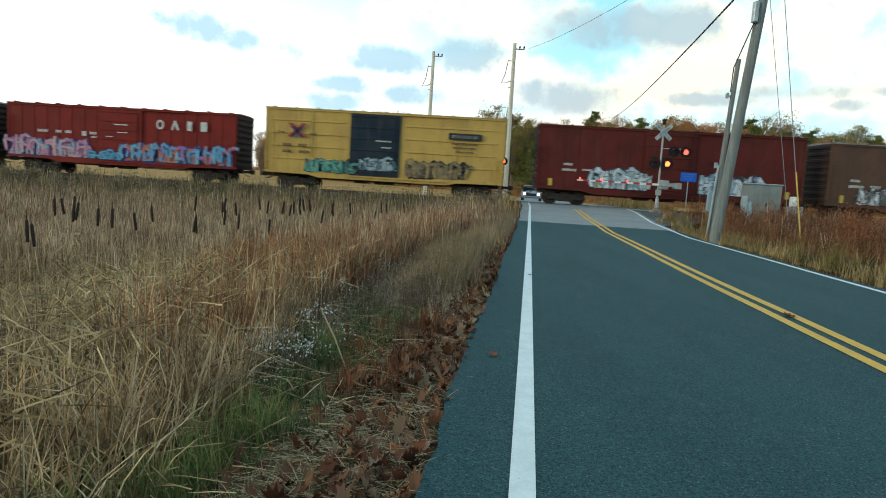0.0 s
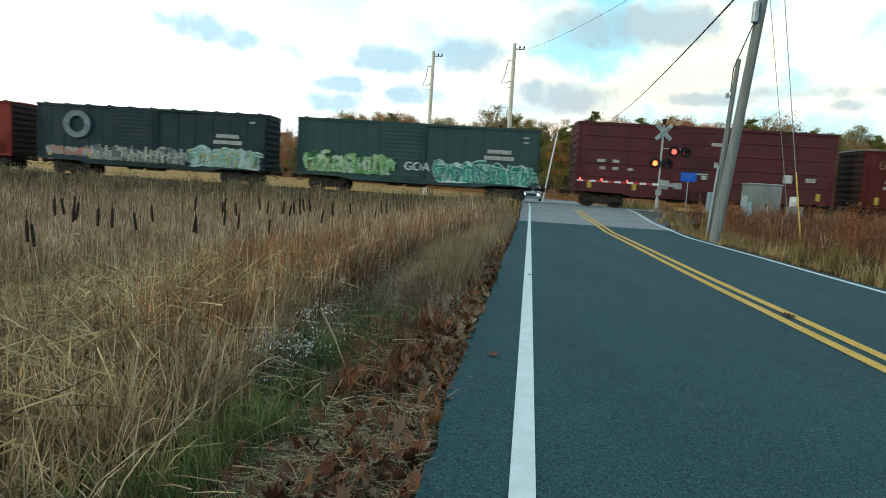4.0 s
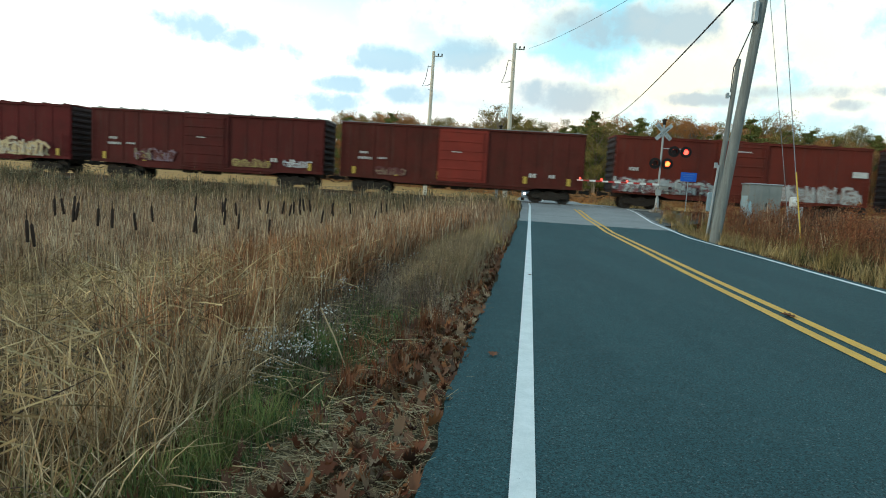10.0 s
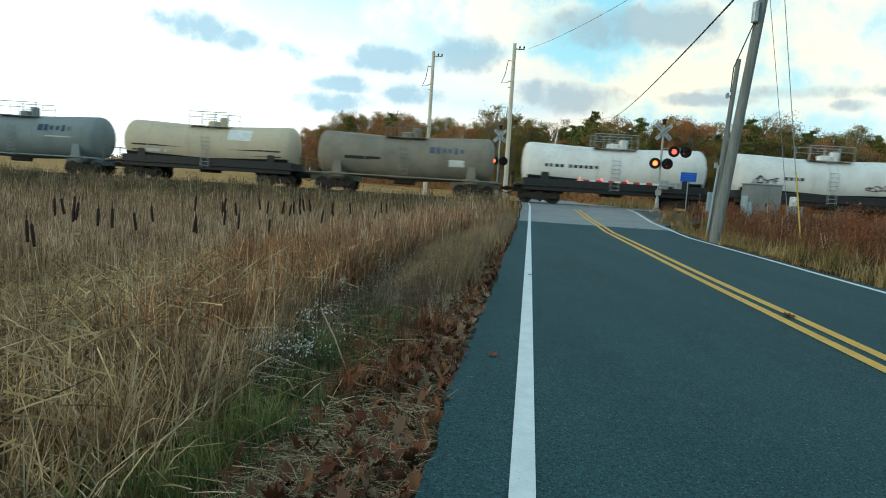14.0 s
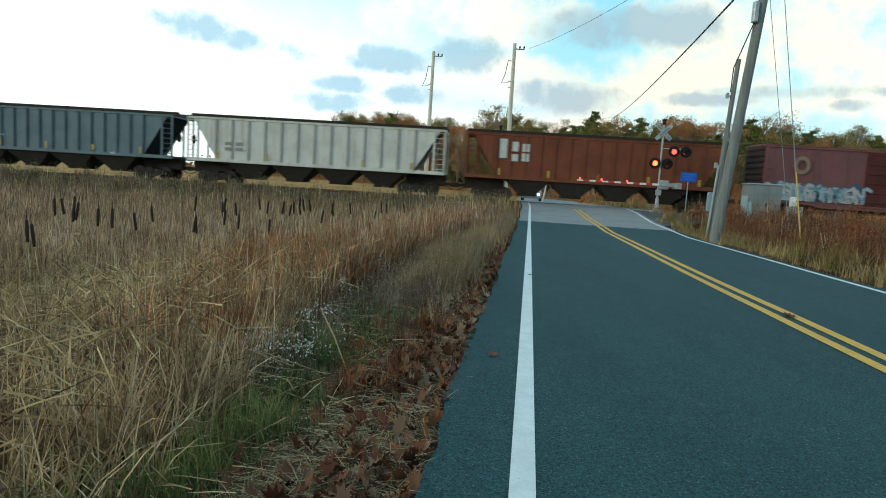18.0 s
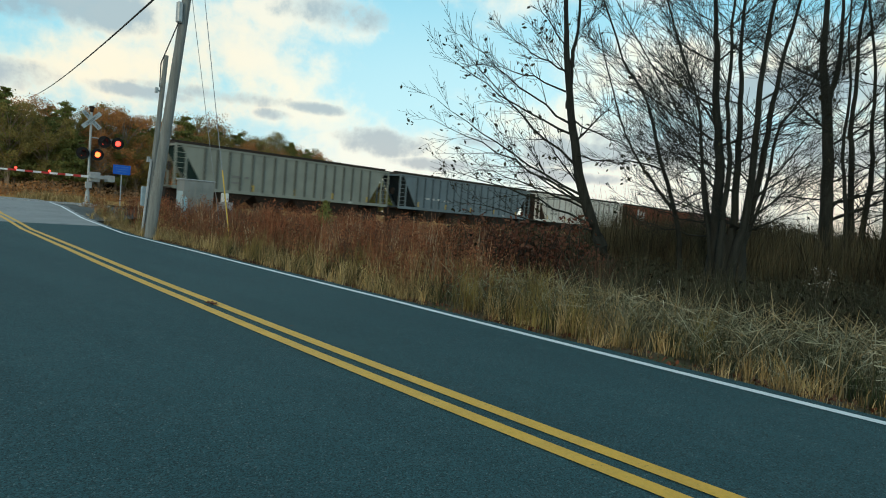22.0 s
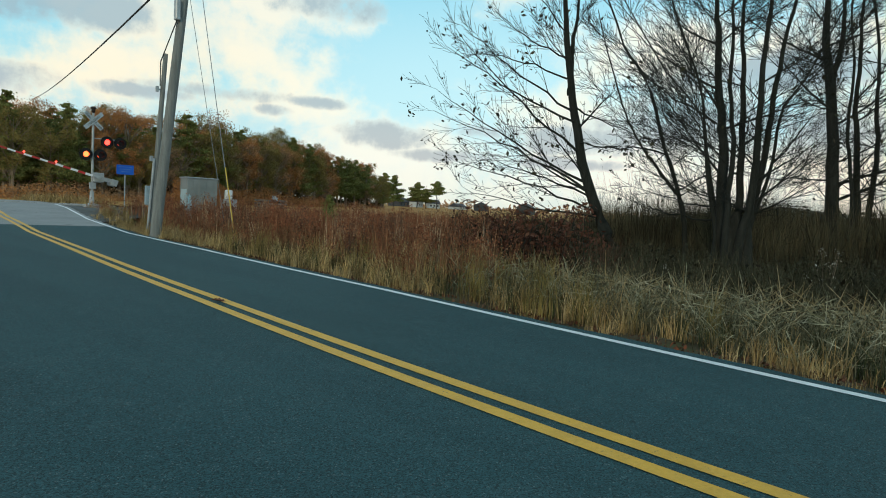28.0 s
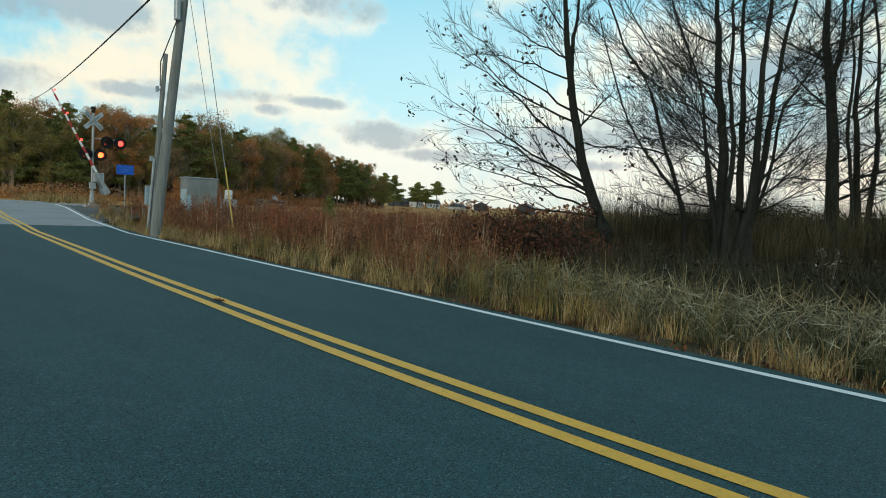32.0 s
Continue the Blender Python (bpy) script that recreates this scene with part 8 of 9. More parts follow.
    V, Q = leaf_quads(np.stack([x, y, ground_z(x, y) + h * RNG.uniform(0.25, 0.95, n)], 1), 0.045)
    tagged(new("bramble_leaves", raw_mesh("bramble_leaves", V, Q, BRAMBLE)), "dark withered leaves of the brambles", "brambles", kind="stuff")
    # a low shrub that keeps its withered leaves, by the leaning tree
    random.seed(77)
    shrub = thing("shrub", "low shrub with dark rust-brown withered leaves beside the tree", "shrub")
    canes, at = Geo(), []
    for i in range(90):
        a, r = radians(random.uniform(51.5, 61.5)), random.uniform(13.2, 15.4)
        px, py = r * math.sin(a), r * math.cos(a)
        gz = float(ground_z(np.array([px]), np.array([py]))[0])
        dx, dy, top = random.uniform(-0.7, 0.7), random.uniform(-0.7, 0.7), random.uniform(1.0, 1.95)
        cane = [(px, py, gz - 0.1), (px + dx * 0.25, py + dy * 0.25, gz + top * 0.55), (px + dx * 0.65, py + dy * 0.65, gz + top * 0.92), (px + dx * 1.1, py + dy * 1.1, gz + top)]
        canes.tube(cane, [0.012, 0.010, 0.007, 0.004], 4, False)
        for k in range(26):
            f = random.uniform(0.9, 3.0)
            j = min(2, int(f))
            at.append([u + (v - u) * (f - j) + random.gauss(0, 0.09) for u, v in zip(cane[j], cane[j + 1])])
    tagged(part("cane_work", canes, DARK_BARK, shrub), kind="stuff")
    V, Q = leaf_quads(np.array(at), 0.052)
    tagged(part("foliage", raw_mesh("foliage", V, Q, DARK_RUST), DARK_RUST, shrub), kind="stuff")
    # taller brush of fine stems behind the trees and lower brush before their feet
    for n, r0, r1, h0, h1, w0, w1, lean, m, label in (
            (38000, 18.0, 25.0, 1.9, 2.75, 0.007, 0.016, 0.30, BRUSH, "grey-brown brush of fine stems behind the trees"),
            (17000, 10.8, 14.8, 0.8, 1.6, 0.005, 0.011, 0.95, GREY_OLIVE, "dark olive-brown brush before the feet of the trees"),
            (3600, 17.0, 25.0, 2.3, 3.6, 0.008, 0.015, 0.55, THICKET, "tall dark saplings and canes behind the trees")):
        a, r = RNG.uniform(60, 102, n), np.sqrt(RNG.uniform(r0 ** 2, r1 ** 2, n))
        x, y = r * np.sin(np.radians(a)), r * np.cos(np.radians(a))
        x, y, k = tufted(x, y, 0.25, 16)
        h = RNG.uniform(h0, h1, n) * (0.62 + 0.38 * k) * (0.85 + 0.3 * patches(x, y, 0.9, 6.0)) * np.interp(a, [60, 66], [0.7, 1.0])
        blades("brush", x, y, h, RNG.uniform(w0, w1, n), lean, m, label, "brush", 4, kink=0.15)
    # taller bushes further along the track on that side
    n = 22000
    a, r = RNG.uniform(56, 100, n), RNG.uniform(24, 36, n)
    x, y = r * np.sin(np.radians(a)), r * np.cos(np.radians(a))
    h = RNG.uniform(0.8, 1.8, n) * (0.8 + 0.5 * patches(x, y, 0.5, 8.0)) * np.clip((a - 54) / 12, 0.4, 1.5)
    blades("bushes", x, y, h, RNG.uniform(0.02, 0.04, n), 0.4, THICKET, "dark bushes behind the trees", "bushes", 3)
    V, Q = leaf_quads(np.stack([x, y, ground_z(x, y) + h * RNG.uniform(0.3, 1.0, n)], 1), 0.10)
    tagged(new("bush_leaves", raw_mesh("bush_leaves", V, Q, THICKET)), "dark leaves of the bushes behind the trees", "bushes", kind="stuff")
    x, y, d, s = scatter_road(9000, 6.0, 13.0, 4.0, 10.0, 1)
    ok = (x < y * 1.95) & (x > y * 1.35)
    x, y, k = tufted(x[ok], y[ok], 0.5, 120)
    blades("bush", x, y, RNG.uniform(0.6, 1.5, len(x)), RNG.uniform(0.006, 0.014, len(x)), 0.7, DARK_RUST, "dark red-brown bush before the trees", "thicket", 4, kink=0.3)
    n = 16000
    ts, tw = RNG.uniform(14, 120, n), RNG.uniform(-9.0, -3.4, n)
    x, y = track_xy(ts, tw)
    blades("bank_weeds", x, y, RNG.uniform(0.45, 1.25, n), RNG.uniform(0.02, 0.04, n), 0.3, BANK_BROWN, "brown weeds along the track bank", "weeds", 3)


def leaf_quads(P, size):
    """One small four-cornered leaf or tuft at each point."""
    n = len(P)
    a = RNG.normal(size=(n, 3))
    a /= np.linalg.norm(a, axis=1, keepdims=True)
    b = np.cross(a, RNG.normal(size=(n, 3)))
    b /= np.linalg.norm(b, axis=1, keepdims=True)
    s = (size * RNG.uniform(0.6, 1.3, n))[:, None]
    V = np.stack([P - a * s, P + b * s * 0.55, P + a * s, P - b * s * 0.55], 1).reshape(-1, 3)
    return V, np.arange(n * 4).reshape(-1, 4)


def far_tree(kind, h, seed):
    """A tree of the far wood: trunk with limbs, and a crown of many small tufts."""
    rng = np.random.default_rng(seed)
    random.seed(seed)
    trunk = Geo()
    bend = random.uniform(-0.5, 0.5)
    trunk.tube([(0, 0, -0.5), (bend, 0, h * 0.5), (bend * 0.5, 0, h * 0.96)], [0.24, 0.16, 0.03], 6)
    tips = []
    if kind == "pine":
        low = random.uniform(0.12, 0.30)
        for k in range(40):
            f = (k + random.random()) / 40
            z = h * (low + (0.98 - low) * f)
            r = h * (0.20 * (1.0 - f) ** 0.8 + 0.025) * random.uniform(0.45, 1.3)
            t = random.uniform(0, 2 * math.pi)
            e = Vector((r * math.cos(t), r * math.sin(t), z + 0.25 * r))
            trunk.tube([(bend * z / h, 0, z - 0.1 * r), e], [0.05, 0.015], 3, False)
            for q in (0.45, 0.75, 1.0):
                tips.append((np.array((e.x * q, e.y * q, z + 0.25 * r * q)), 0.15 * r + 0.12, int(44 + 30 * r), 0.12))
    else:
        low = 0.12 if kind == "oak" else 0.22
        for k in range(32):
            z = h * random.uniform(low, 0.88)
            t = random.uniform(0, 2 * math.pi)
            r = h * 0.22 * math.sqrt(max(0.12, 1 - ((z / h - 0.55) / 0.5) ** 2)) * random.uniform(0.5, 1.2)
            e = Vector((r * math.cos(t), r * math.sin(t), min(h, z + h * random.uniform(0.08, 0.22))))
            trunk.tube([(0, 0, z - 0.1 * h), tuple(e * 0.5 + Vector((0, 0, z * 0.48))), e], [0.09, 0.05, 0.015], 4, False)
            for q in range(5):
                f = e + Vector((random.uniform(-1, 1), random.uniform(-1, 1), random.uniform(-0.4, 1.4))) * h * 0.07
                trunk.tube([e * 0.7 + Vector((0, 0, z * 0.3)), f], [0.035, 0.01], 3, False)
                tips.append((np.array(f), h * 0.027, 64 if kind == "oak" else (22 if kind == "thin" else 2), 0.6))
    pts = np.concatenate([c + rng.normal(size=(n, 3)) * sp * np.array((1, 1, fl + 0.25)) for c, sp, n, fl in tips])
    return trunk, pts


def make_far_trees():
    spec = [("pine", 12.0, NEEDLES, "dark green pine tree of the far wood", 11), ("pine", 12.0, NEEDLES, "dark green pine tree of the far wood", 12), ("pine", 12.0, NEEDLES, "tall dark pine tree of the far wood", 13),
            ("oak", 12.0, RUSSET, "russet autumn oak tree of the far wood", 21), ("oak", 12.0, RUSSET, "russet autumn oak tree of the far wood", 22), ("oak", 12.0, OLIVE, "olive green broadleaf tree of the far wood", 23),
            ("thin", 12.0, DULL, "dull brown half-bare tree of the far wood", 24), ("bare", 12.0, DULL, "bare grey tree of the far wood", 25), ("thin", 12.0, RUSSET, "thin russet tree of the far wood", 26), ("oak", 12.0, OLIVE, "olive green broadleaf tree of the far wood", 27)]
    protos = {}
    for kind, h, m, label, seed in spec:
        trunk, pts = far_tree(kind, h, seed)
        ob = thing("tree", label, "tree", group="trees of the far wood")
        part("trunk", trunk, WOOD_BARK, ob)
        V, Q = leaf_quads(pts, 0.125 if kind == "pine" else 0.105)
        part("crown", raw_mesh("crown", V, Q, m), m, ob)
        protos[seed] = ob
    random.seed(5)
    # bearing, apparent height of the wood in degrees, distance
    B = [-16.5, -13, -9, -5.3, -2, 2, 4.3, 6.6, 9.3, 11.2, 12.5, 14.1, 16.6, 19, 21, 23.3, 25, 28, 30, 32, 35.3, 37, 39, 40.3, 42]
    H = [3.2, 4.2, 5.3, 5.9, 5.3, 5.5, 6.5, 5.9, 5.5, 6.0, 7.0, 6.3, 6.5, 6.0, 6.1, 5.9, 6.7, 6.4, 6.2, 5.8, 5.2, 4.1, 3.9, 3.4, 2.0]
    D = [178, 165, 150, 135, 124, 112, 105, 100, 94, 90, 86, 86, 87, 90, 93, 97, 101, 110, 118, 127, 146, 160, 175, 184, 205]
    fixed = [(-8.9, 1.0, 13), (-5.3, 1.0, 11), (4.3, 1.0, 25), (12.5, 1.0, 13), (16.4, 1.0, 12), (24.9, 1.0, 11), (18.9, 0.98, 21), (20.6, 1.0, 22), (37.5, 1.0, 12), (39.0, 1.0, 13), (38.3, 0.97, 11), (40.0, 1.0, 12), (10.8, 0.97, 11), (33.6, 1.0, 13), (35.0, 0.95, 12)]
    spots = [(a, f, k, 0.0) for a, f, k in fixed]
    a = -16.5
    while a < 42.0:
        for row, (lo, hi) in enumerate(((0.45, 0.78), (0.72, 0.92), (0.82, 0.98))):
            wood = (7, 7, 4, 0.8, 0.8, 6, 0.8, 0.6, 0.8, 6) if a < 24 else (3, 3, 2, 1.2, 1.2, 4, 2.5, 1.2, 2.0, 4)
            if row == 0:
                wood = (5.0, 5.0, 1.5, 0.9, 0.9, 5, 0.8, 0.6, 1.0, 5) if a < 23 else (1.8, 1.8, 0.6, 1.4, 1.4, 2.6, 3, 2.0, 2.6, 2.4)
            if a < 3:
                wood = (0.6, 0.6, 0.3, 3, 3, 0.6, 4, 2.0, 3, 0.8)
            if a > 36.5:
                wood = (1.5, 1.5, 1, 0.5, 0.5, 4, 1, 0.3, 0.5, 4)
            pick = random.choices((11, 12, 13, 21, 22, 23, 24, 25, 26, 27), wood)[0]
            spots.append((a + random.uniform(-0.5, 0.5), random.uniform(lo, hi), pick, row * 5.0 + random.uniform(-1.5, 1.5)))
        a += 0.72
    used = {}
    for a, f, pick, back in spots:
        dist = float(np.interp(a, B, D)) + back
        x, y = dist * math.sin(radians(a)), dist * math.cos(radians(a))
        z = float(ground_z(x, y)) - 0.2
        top = 1.3 + math.tan(radians(float(np.interp(a, B, H)) * f)) * dist
        k = max(0.25, (top - z) / 12.0)
        wide = k * random.uniform(0.85, 1.15) * (1.0 if f > 0.7 else 1.25)
        m = pose(x, y, z, 0, 0, random.uniform(0, 360)) @ Matrix.Diagonal((wide, wide, k, 1))
        if pick not in used:
            used[pick] = m
        else:
            copy_thing(protos[pick], m)
    for seed, ob in protos.items():
        ob.matrix_basis = used.get(seed, pose(60, 130, 1))
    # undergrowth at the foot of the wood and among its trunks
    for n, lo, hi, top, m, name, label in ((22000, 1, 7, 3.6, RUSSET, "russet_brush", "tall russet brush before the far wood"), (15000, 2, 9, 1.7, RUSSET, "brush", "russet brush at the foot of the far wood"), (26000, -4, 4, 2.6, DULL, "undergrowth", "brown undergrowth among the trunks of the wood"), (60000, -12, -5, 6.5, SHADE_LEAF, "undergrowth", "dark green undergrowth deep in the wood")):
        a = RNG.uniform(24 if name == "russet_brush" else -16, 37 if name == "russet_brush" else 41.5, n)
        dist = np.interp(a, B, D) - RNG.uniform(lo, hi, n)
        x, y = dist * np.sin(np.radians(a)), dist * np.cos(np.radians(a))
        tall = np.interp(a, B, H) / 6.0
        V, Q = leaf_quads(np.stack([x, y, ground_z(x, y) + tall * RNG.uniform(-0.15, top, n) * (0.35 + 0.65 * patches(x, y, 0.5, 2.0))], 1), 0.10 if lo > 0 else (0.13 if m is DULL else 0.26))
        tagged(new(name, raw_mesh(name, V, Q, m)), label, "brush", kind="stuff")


def make_distance():
    """Farm houses, a few trees and a hedge far over the field."""
    wall, roofm = mat("white_clapboard", (0.62, 0.62, 0.60), None, 1.0, 0.8), mat("dark_shingles", (0.07, 0.07, 0.075), None, 1.0, 0.9)
    glass = mat("dark_window", (0.05, 0.06, 0.07), None, 1.0, 0.2)
    for a, dist, w, h, turn, dark in ((44.3, 330, 9, 3.0, 20, False), (46.0, 330, 6, 2.6, -30, False), (43.0, 325, 9, 2.6, 10, True), (50.4, 330, 6, 3.0, 35, True), (48.3, 360, 10, 1.6, 15, False), (54.4, 290, 6, 3.2, 20, True)):
        x, y = dist * math.sin(radians(a)), dist * math.cos(radians(a))
        hs = thing("house", "small white farm house across the field" if not dark else "dark farm building across the field", "house", pose(x, y, float(ground_z(x, y)) - 0.1, 0, 0, turn), "far farm buildings")
        part("wall", Geo().box(-w / 2, w / 2, -3.5, 3.5, 0, h), wall if not dark else roofm, hs)
        r = Geo()
        r.v = [(-w / 2 - 0.4, -4, h - 0.2), (w / 2 + 0.4, -4, h - 0.2), (w / 2 + 0.4, 4, h - 0.2), (-w / 2 - 0.4, 4, h - 0.2), (-w / 2 - 0.4, 0, h + 1.9), (w / 2 + 0.4, 0, h + 1.9)]
        r.f = [(0, 1, 5, 4), (2, 3, 4, 5), (0, 4, 3), (1, 2, 5), (0, 3, 2, 1)]
        part("roof", r, roofm, hs)
        for k in (-0.3, 0.0, 0.3):
            part("window", Geo().box(k * w - 0.45, k * w + 0.45, -3.56, -3.45, h * 0.35, h * 0.35 + 0.9), glass, hs)
    random.seed(3)
    for a, dist, h, low, wide in ((46.4, 280, 12.5, 0.52, 2.1), (44.6, 280, 11.5, 0.30, 1.7), (42.5, 275, 14.0, 0.2, 1.4), (45.4, 285, 9.0, 0.35, 1.5), (41.6, 260, 14.0, 0.1, 1.3)):
        trunk, pts = far_tree("pine", h, int(a * 10))
        pts = pts[pts[:, 2] > h * low]
        pts[:, :2] *= wide
        x, y = dist * math.sin(radians(a)), dist * math.cos(radians(a))
        ob = thing("tree", "lone pine tree beside the far farm", "tree", pose(x, y, float(ground_z(x, y)) - 0.2), "lone far trees")
        part("trunk", trunk, BARK, ob)
        V, Q = leaf_quads(pts, 0.36)
        part("crown", raw_mesh("crown", V, Q, NEEDLES), NEEDLES, ob)
    n = 9000
    a = np.concatenate([RNG.uniform(41, 100, n // 2), RNG.uniform(-60, -12, n // 2)])
    dist = RNG.uniform(480, 520, n)
    x, y = dist * np.sin(np.radians(a)), dist * np.cos(np.radians(a))
    V, Q = leaf_quads(np.stack([x, y, ground_z(x, y) + np.abs(RNG.normal(0, 2.2, n)) * (0.4 + patches(a, a, 0.9, 1.0))], 1), 1.3)
    tagged(new("far_woods", raw_mesh("far_woods", V, Q, DULL)), "thin dark line of far woods", "woods", kind="stuff")


def bare_tree(at, bearing, stems, label, seed, limbs=(), leaves=0):
    """A leafless tree of one or more stems. stems: (depth at foot, depth at top, radius, limbs, reach, share to the left, outline of (across, height));
    limbs: single ones as (across, height, across at tip, height at tip, sag). Across is square to the bearing, depth along it."""
    random.seed(seed)
    b = radians(bearing)
    U, W, O = Vector((math.cos(b), -math.sin(b), 0)), Vector((math.sin(b), math.cos(b), 0)), Vector((*at, 0))
    ob = thing("tree", label, "tree", group="bare trees by the road")
    boughs, twigs, tips = Geo(), Geo(), []

    def jitter(k):
        return Vector((random.uniform(-1, 1), random.uniform(-1, 1), random.uniform(-1, 1))) * k

    def curve(pts, t):
        """A smooth line through points, t from 0 to 1."""
        n = len(pts) - 1
        i = min(n - 1, int(t * n))
        f = t * n - i
        p0, p1, p2, p3 = pts[max(0, i - 1)], pts[i], pts[i + 1], pts[min(n, i + 2)]
        return 0.5 * (2 * p1 + (p2 - p0) * f + (2 * p0 - 5 * p1 + 4 * p2 - p3) * f * f + (3 * p1 - p0 - 3 * p2 + p3) * f ** 3)

    def sprout(pts, radii, length, lv, first=1):
        """Side shoots on both sides of a bough."""
        n, turn = len(pts) - 1, random.choice((-1, 1))
        for i in range(first, n + 1):
            for _ in range(1 if lv == 1 else random.choice((1, 1, 2))):
                along = (pts[i] - pts[i - 1]).normalized()
                off = along.cross(W + jitter(0.9)).normalized() * turn
                turn = -turn
                q = (along + off * random.uniform(0.25, 0.6) + Vector((0, 0, random.uniform(-0.12, 0.2)))).normalized()
                grow(pts[i], q, length * random.uniform(0.32, 0.58) * (1.2 - 0.6 * i / n), radii[i] * 0.6, lv)

    def grow(p, d, length, r, lv):
        n = (5, 6, 8)[lv]
        pts = [p]
        for i in range(n):
            d = (d + jitter(0.09) + Vector((0, 0, 0.025))).normalized()
            pts.append(pts[-1] + d * length / n)
        radii = [max(0.0052, r * (1 - 0.8 * i / n)) for i in range(n + 1)]
        (boughs if lv == 2 else twigs).tube(pts, radii, 6 if lv == 2 else 3, False)
        if lv == 0:
            tips.append(pts[-1])
        else:
            sprout(pts, radii, length, lv - 1)

    for v0, v1, r, count, reach, left, line in stems:
        top = line[-1][1]
        pts = [O + U * u + W * (v0 + (v1 - v0) * z / top) + Vector((0, 0, z)) for u, z in line]
        if line[0][1] < 1.6:
            foot = pts[0] - (pts[1] - pts[0]).normalized() * 0.6
            pts = [Vector((foot.x, foot.y, -0.7))] + pts
        pts = pts + [pts[-1] + (pts[-1] - pts[-2]).normalized() * 2.4 + jitter(0.3)]
        m = 22
        way = [curve(pts, i / m) + (jitter(0.018) if 0 < i < m else Vector()) for i in range(m + 1)]
        rad = [r * (1.2 - 0.2 * min(1.0, i / 4)) * (1 - 0.74 * max(0.0, (i - 3) / (m - 3))) for i in range(m + 1)]
        part("trunk", Geo().tube(way, rad, 9), DARK_BARK, ob, round_=True)
        for k in range(count):
            t = 0.22 + 0.76 * (k + random.random()) / count
            i = min(m - 1, int(t * m))
            side = -1 if random.random() < left else 1
            out = U * side * random.uniform(0.6, 1.1) + W * random.uniform(-0.55, 0.55) + Vector((0, 0, random.uniform(0.25, 1.1)))
            grow(way[i], out.normalized(), reach * random.uniform(0.55, 1.1) * (1.15 - 0.5 * t), max(0.011, rad[i] * random.uniform(0.17, 0.33)), 2)
    for u0, z0, u1, z1, sag in limbs:
        a, e = O + U * u0 + Vector((0, 0, z0)), O + U * u1 + W * random.uniform(-1.0, 1.0) + Vector((0, 0, z1))
        n = 9
        pts = [a.lerp(e, i / n) - Vector((0, 0, sag * 4 * (i / n) * (1 - i / n))) + (jitter(0.05) if i else Vector()) for i in range(n + 1)]
        size = (e - a).length
        radii = [max(0.004, (0.013 + 0.0046 * size) * (1 - 0.85 * i / n)) for i in range(n + 1)]
        boughs.tube(pts, radii, 6, False)
        sprout(pts, radii, size * 0.62, 1, 2)
    tagged(part("bough_work", boughs, DARK_BARK, ob, round_=True), kind="stuff")
    tagged(part("branchwork", twigs, DARK_BARK, ob), kind="stuff")
    if leaves:
        P = np.array([tuple(min(random.choice(tips), random.choice(tips), key=lambda p: p.z) + Vector((random.uniform(-.1, .1), random.uniform(-.1, .1), random.uniform(-.16, -.02)))) for _ in range(leaves)])
        V, Q = leaf_quads(P, 0.066)
        part("foliage", raw_mesh("foliage", V, Q, BRAMBLE), BRAMBLE, ob, "few withered dark leaves")
    return ob


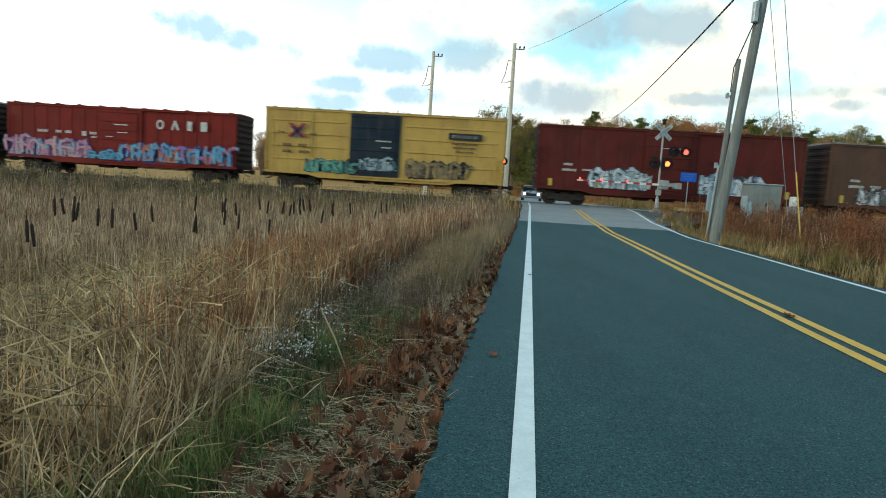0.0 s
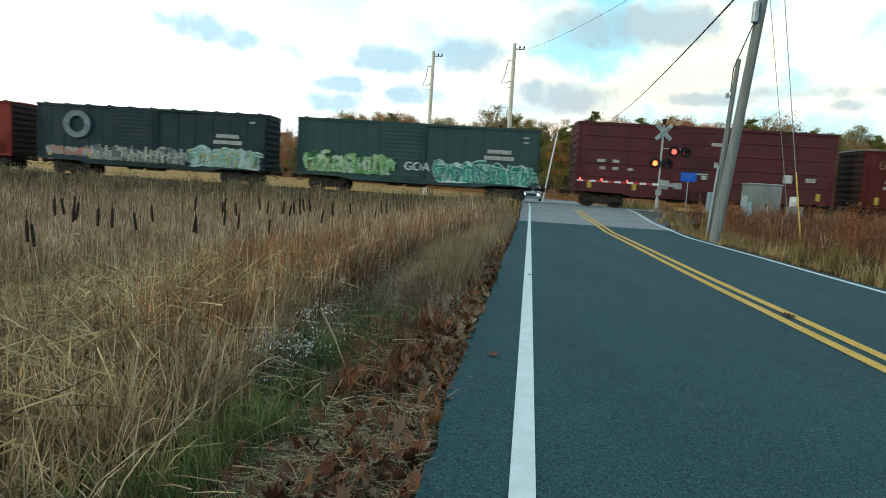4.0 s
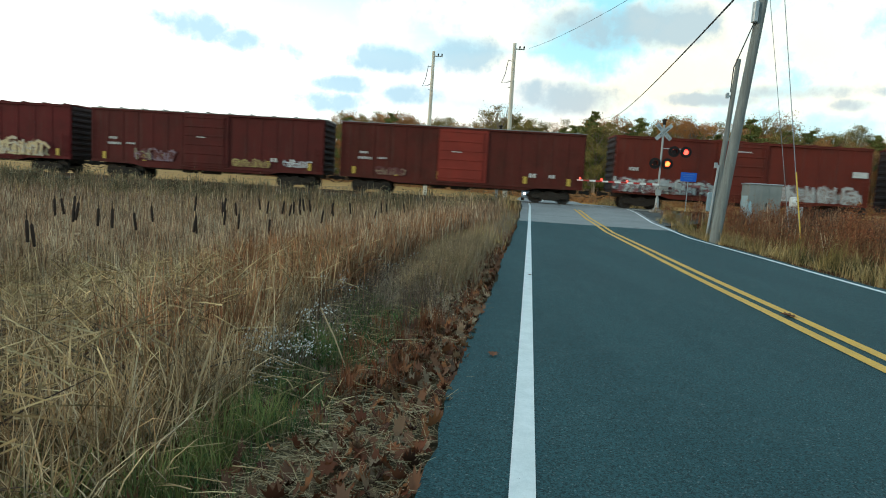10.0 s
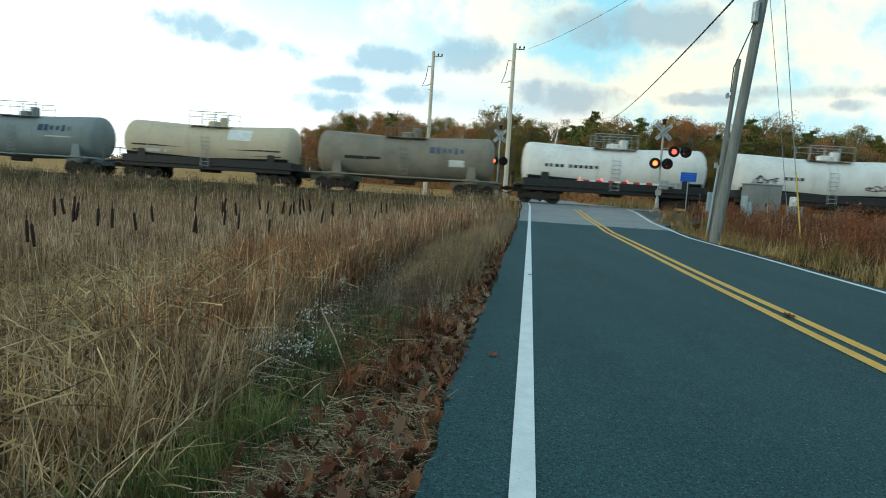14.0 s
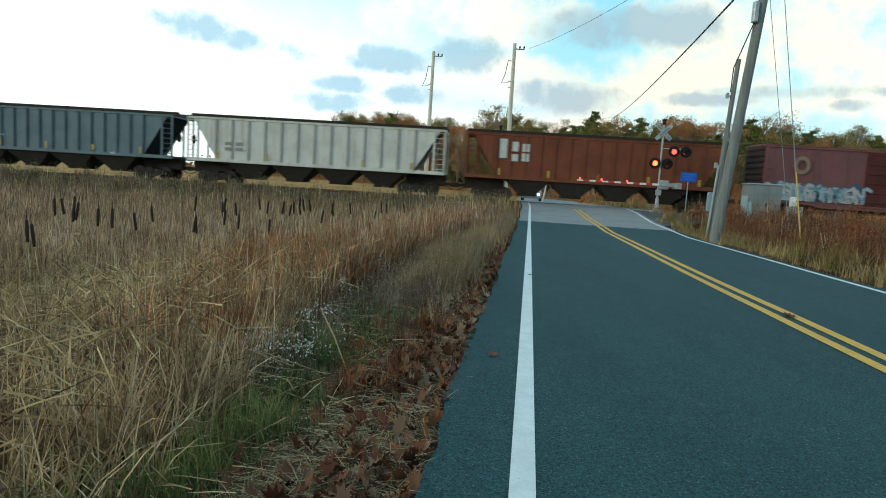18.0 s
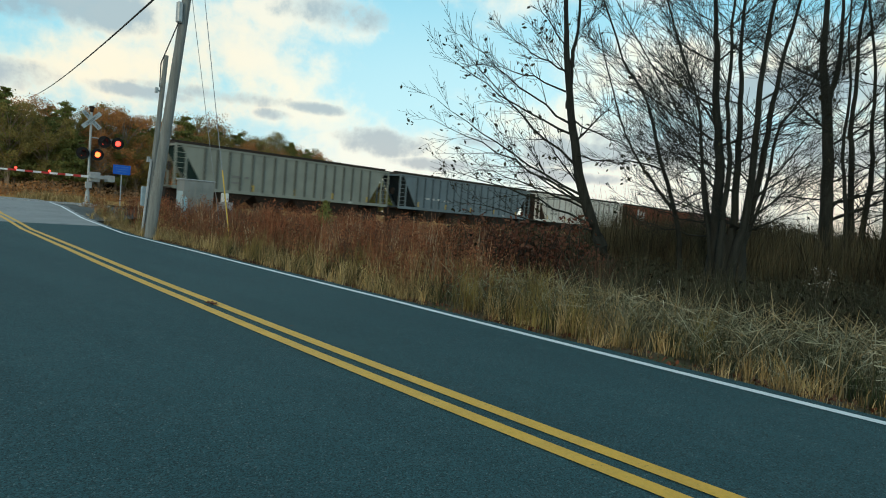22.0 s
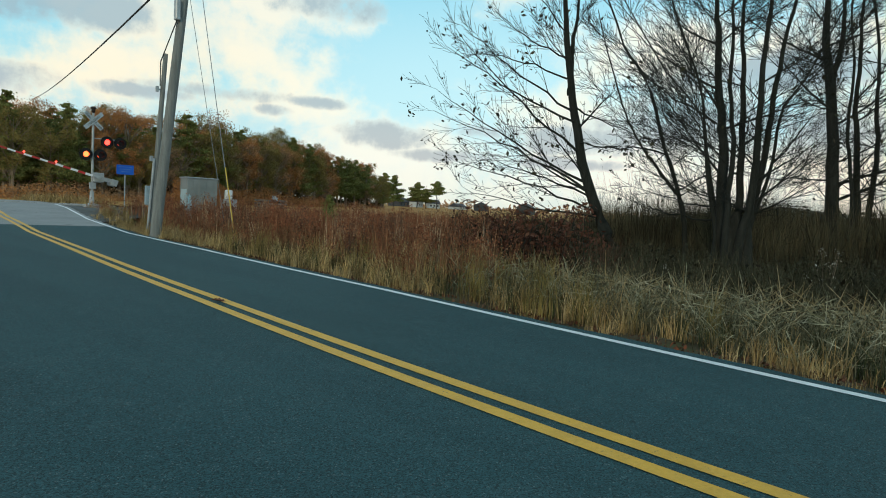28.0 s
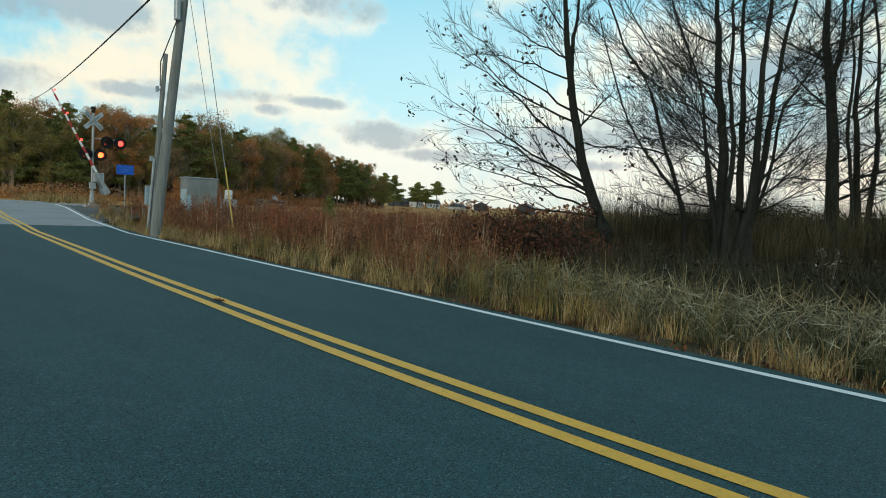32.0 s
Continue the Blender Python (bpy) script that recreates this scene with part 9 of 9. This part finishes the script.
def make_right_trees():
    # the leaning tree: most of its limbs reach out over the field
    bare_tree((15.11, 7.99), 61.5, [
        (0.0, 0.3, 0.165, 5, 2.6, 0.7, [(0.18, 0.5), (-0.23, 1.3), (-0.66, 2.4), (-0.96, 3.55), (-1.18, 4.7), (-1.38, 6.0), (-1.47, 6.9)]),
        (0.25, 0.5, 0.075, 5, 2.0, 0.4, [(-1.2, 4.5), (-1.22, 5.4), (-1.22, 6.0), (-1.15, 6.9)]),
    ], "bare leaning tree with a few withered leaves", 31, [
        (-0.46, 1.48, -4.4, 2.7, -0.1), (-0.55, 1.85, -3.8, 2.8, -0.1), (-0.61, 2.0, -4.9, 4.0, -0.1), (-0.67, 2.2, -4.9, 4.65, 0.1), (-0.92, 3.0, -4.2, 6.0, 0.15), (-1.04, 3.75, -4.5, 5.6, 0.1),
        (-1.14, 4.05, -4.1, 6.2, 0.1), (-1.28, 4.85, -3.8, 5.4, -0.15), (-1.36, 5.4, -3.5, 6.9, 0.1), (-1.45, 6.1, -2.5, 7.4, 0.0), (-0.98, 4.1, 1.0, 3.3, 0.1), (-0.85, 3.2, 0.9, 3.15, 0.05), (-0.3, 1.3, -3.9, 1.9, 0.1)], 460)
    bare_tree((16.35, 6.54), 67.6, [(0.0, 0.4, 0.062, 12, 2.7, 0.6, [(0.09, 0.9), (-0.16, 2.05), (-0.64, 3.35), (-1.13, 4.9), (-1.77, 5.85), (-2.2, 6.9)]),
                                    (0.1, -0.4, 0.04, 5, 2.0, 0.7, [(-0.2, 2.0), (-0.75, 2.7), (-1.2, 3.3), (-1.75, 4.4)])],
              "slender bare leaning tree", 32, [(-0.2, 2.1, 1.6, 3.1, 0.0), (-0.5, 3.0, -3.2, 3.0, -0.2)])
    # one stool of many stems that fan out
    clump = bare_tree((15.31, 5.03), 71.2, [
        (0.0, 0.5, 0.135, 14, 3.0, 0.7, [(-0.14, 0.85), (-0.23, 2.55), (-0.28, 3.3), (-0.46, 4.5), (-0.56, 5.75), (-0.65, 6.4)]),
        (-0.2, -0.5, 0.07, 8, 2.4, 0.6, [(-0.06, 1.25), (-0.06, 2.05), (-0.04, 3.0), (-0.19, 4.2), (-0.23, 5.35), (-0.28, 6.4)]),
        (0.1, 0.6, 0.095, 11, 2.9, 0.55, [(0.17, 0.9), (0.16, 2.55), (0.10, 3.85), (0.02, 5.1), (-0.07, 6.35)]),
        (-0.1, -0.3, 0.10, 11, 2.8, 0.5, [(0.24, 0.9), (0.43, 2.05), (0.43, 3.6), (0.44, 5.1), (0.49, 6.3)]),
        (0.15, 0.2, 0.088, 11, 2.6, 0.4, [(0.36, 0.9), (0.60, 2.6), (0.68, 3.85), (0.79, 5.05), (0.97, 6.3)]),
        (0.0, 0.9, 0.045, 7, 1.9, 0.35, [(0.42, 1.15), (0.77, 2.6), (0.89, 3.85), (1.22, 4.55), (1.54, 5.15)]),
        (-0.1, -0.7, 0.046, 11, 2.6, 0.8, [(-0.27, 1.0), (-0.51, 2.3), (-0.68, 3.6), (-0.87, 4.5), (-1.53, 6.2)]),
        (0.1, 0.9, 0.04, 10, 2.5, 0.8, [(-0.26, 1.25), (-0.51, 2.55), (-0.65, 3.2), (-0.94, 4.1), (-1.84, 5.2)]),
    ], "bare grey tree of many stems fanning from one stool", 41, [(-0.3, 1.4, -2.6, 1.9, 0.15), (-0.3, 1.7, -2.4, 2.2, 0.1), (-0.45, 3.6, -3.2, 5.6, 0.1), (-0.5, 4.4, -3.0, 6.4, 0.1), (0.5, 2.2, 2.0, 4.6, 0.0)], 150)
    ux, uy = math.cos(radians(71.2)), -math.sin(radians(71.2))
    wx, wy = -uy, ux
    foot = lambda u, v, z: (15.31 + ux * u + wx * v, 5.03 + uy * u + wy * v, z)
    for u0, u1, top, r in ((-0.20, -0.14, 1.75, 0.17), (0.02, -0.02, 1.45, 0.26), (0.20, 0.13, 1.6, 0.22), (0.40, 0.38, 1.4, 0.17)):
        part("stool", Geo().tube([foot(u0 * 1.25, 0.05, -0.7), foot(u0, 0.05, 0.3), foot((u0 + u1) / 2, 0.08, top * 0.65), foot(u1, 0.1, top)], [r * 1.45, r, r * 0.8, r * 0.35], 10), DARK_BARK, clump, round_=True)
    back = [
        ("thick bare dark tree, forked above", 51, [(0.0, 0.3, 0.19, 10, 3.0, 0.5, [(0.06, 0.95), (-0.06, 2.15), (-0.16, 3.75), (-0.32, 5.1), (-0.53, 6.4), (-0.55, 7.3)]), (0.2, 0.8, 0.10, 6, 2.4, 0.4, [(-0.26, 4.6), (-0.29, 5.4), (-0.18, 6.15), (-0.16, 7.25)])],
         [(-0.1, 2.6, -2.2, 2.8, 0.05), (-0.2, 4.4, -1.5, 5.0, 0.05), (0.0, 2.3, 1.6, 4.3, 0.0)]),
        ("bare dark tree at the edge of the thicket", 52, [(0.2, 0.4, 0.095, 10, 2.8, 0.45, [(0.60, 1.0), (0.50, 2.15), (0.38, 3.75), (0.27, 4.5), (0.29, 5.75), (0.25, 7.2)])], [(0.27, 4.4, 1.4, 5.0, 0.0), (0.3, 4.7, 1.5, 6.3, 0.0)]),
        ("bare dark tree at the edge of the thicket", 53, [(0.5, 0.2, 0.08, 9, 2.8, 0.5, [(0.76, 1.15), (0.81, 2.45), (0.84, 3.6), (0.74, 4.3), (0.71, 5.45), (0.49, 7.15)])], []),
        ("slender bare dark tree at the edge of the thicket", 54, [(-0.4, 0.4, 0.06, 8, 2.4, 0.5, [(0.43, 1.0), (0.35, 2.45), (0.14, 4.05), (0.17, 5.5), (-0.02, 7.2)])], []),
        ("bare dark tree at the edge of the thicket", 55, [(0.9, 0.5, 0.09, 8, 2.8, 0.5, [(1.33, 1.2), (1.19, 3.6), (0.96, 5.7), (0.96, 7.1)])], []),
        ("bare dark tree at the edge of the thicket", 56, [(1.4, 1.8, 0.09, 7, 2.8, 0.5, [(2.2, 1.2), (2.3, 3.6), (2.2, 5.7), (2.4, 7.1)])], []),
    ]
    for label, seed, stems, limbs in back:
        bare_tree((19.27, 3.78), 78.5, stems, label, seed, limbs)


make_ground()
make_road()
make_track()
make_crossing()
make_poles()
make_trackside()
make_car()
make_train()
make_far_trees()
make_distance()
make_right_trees()
make_reeds()
make_right()
make_litter()
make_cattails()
make_asters()


motions()
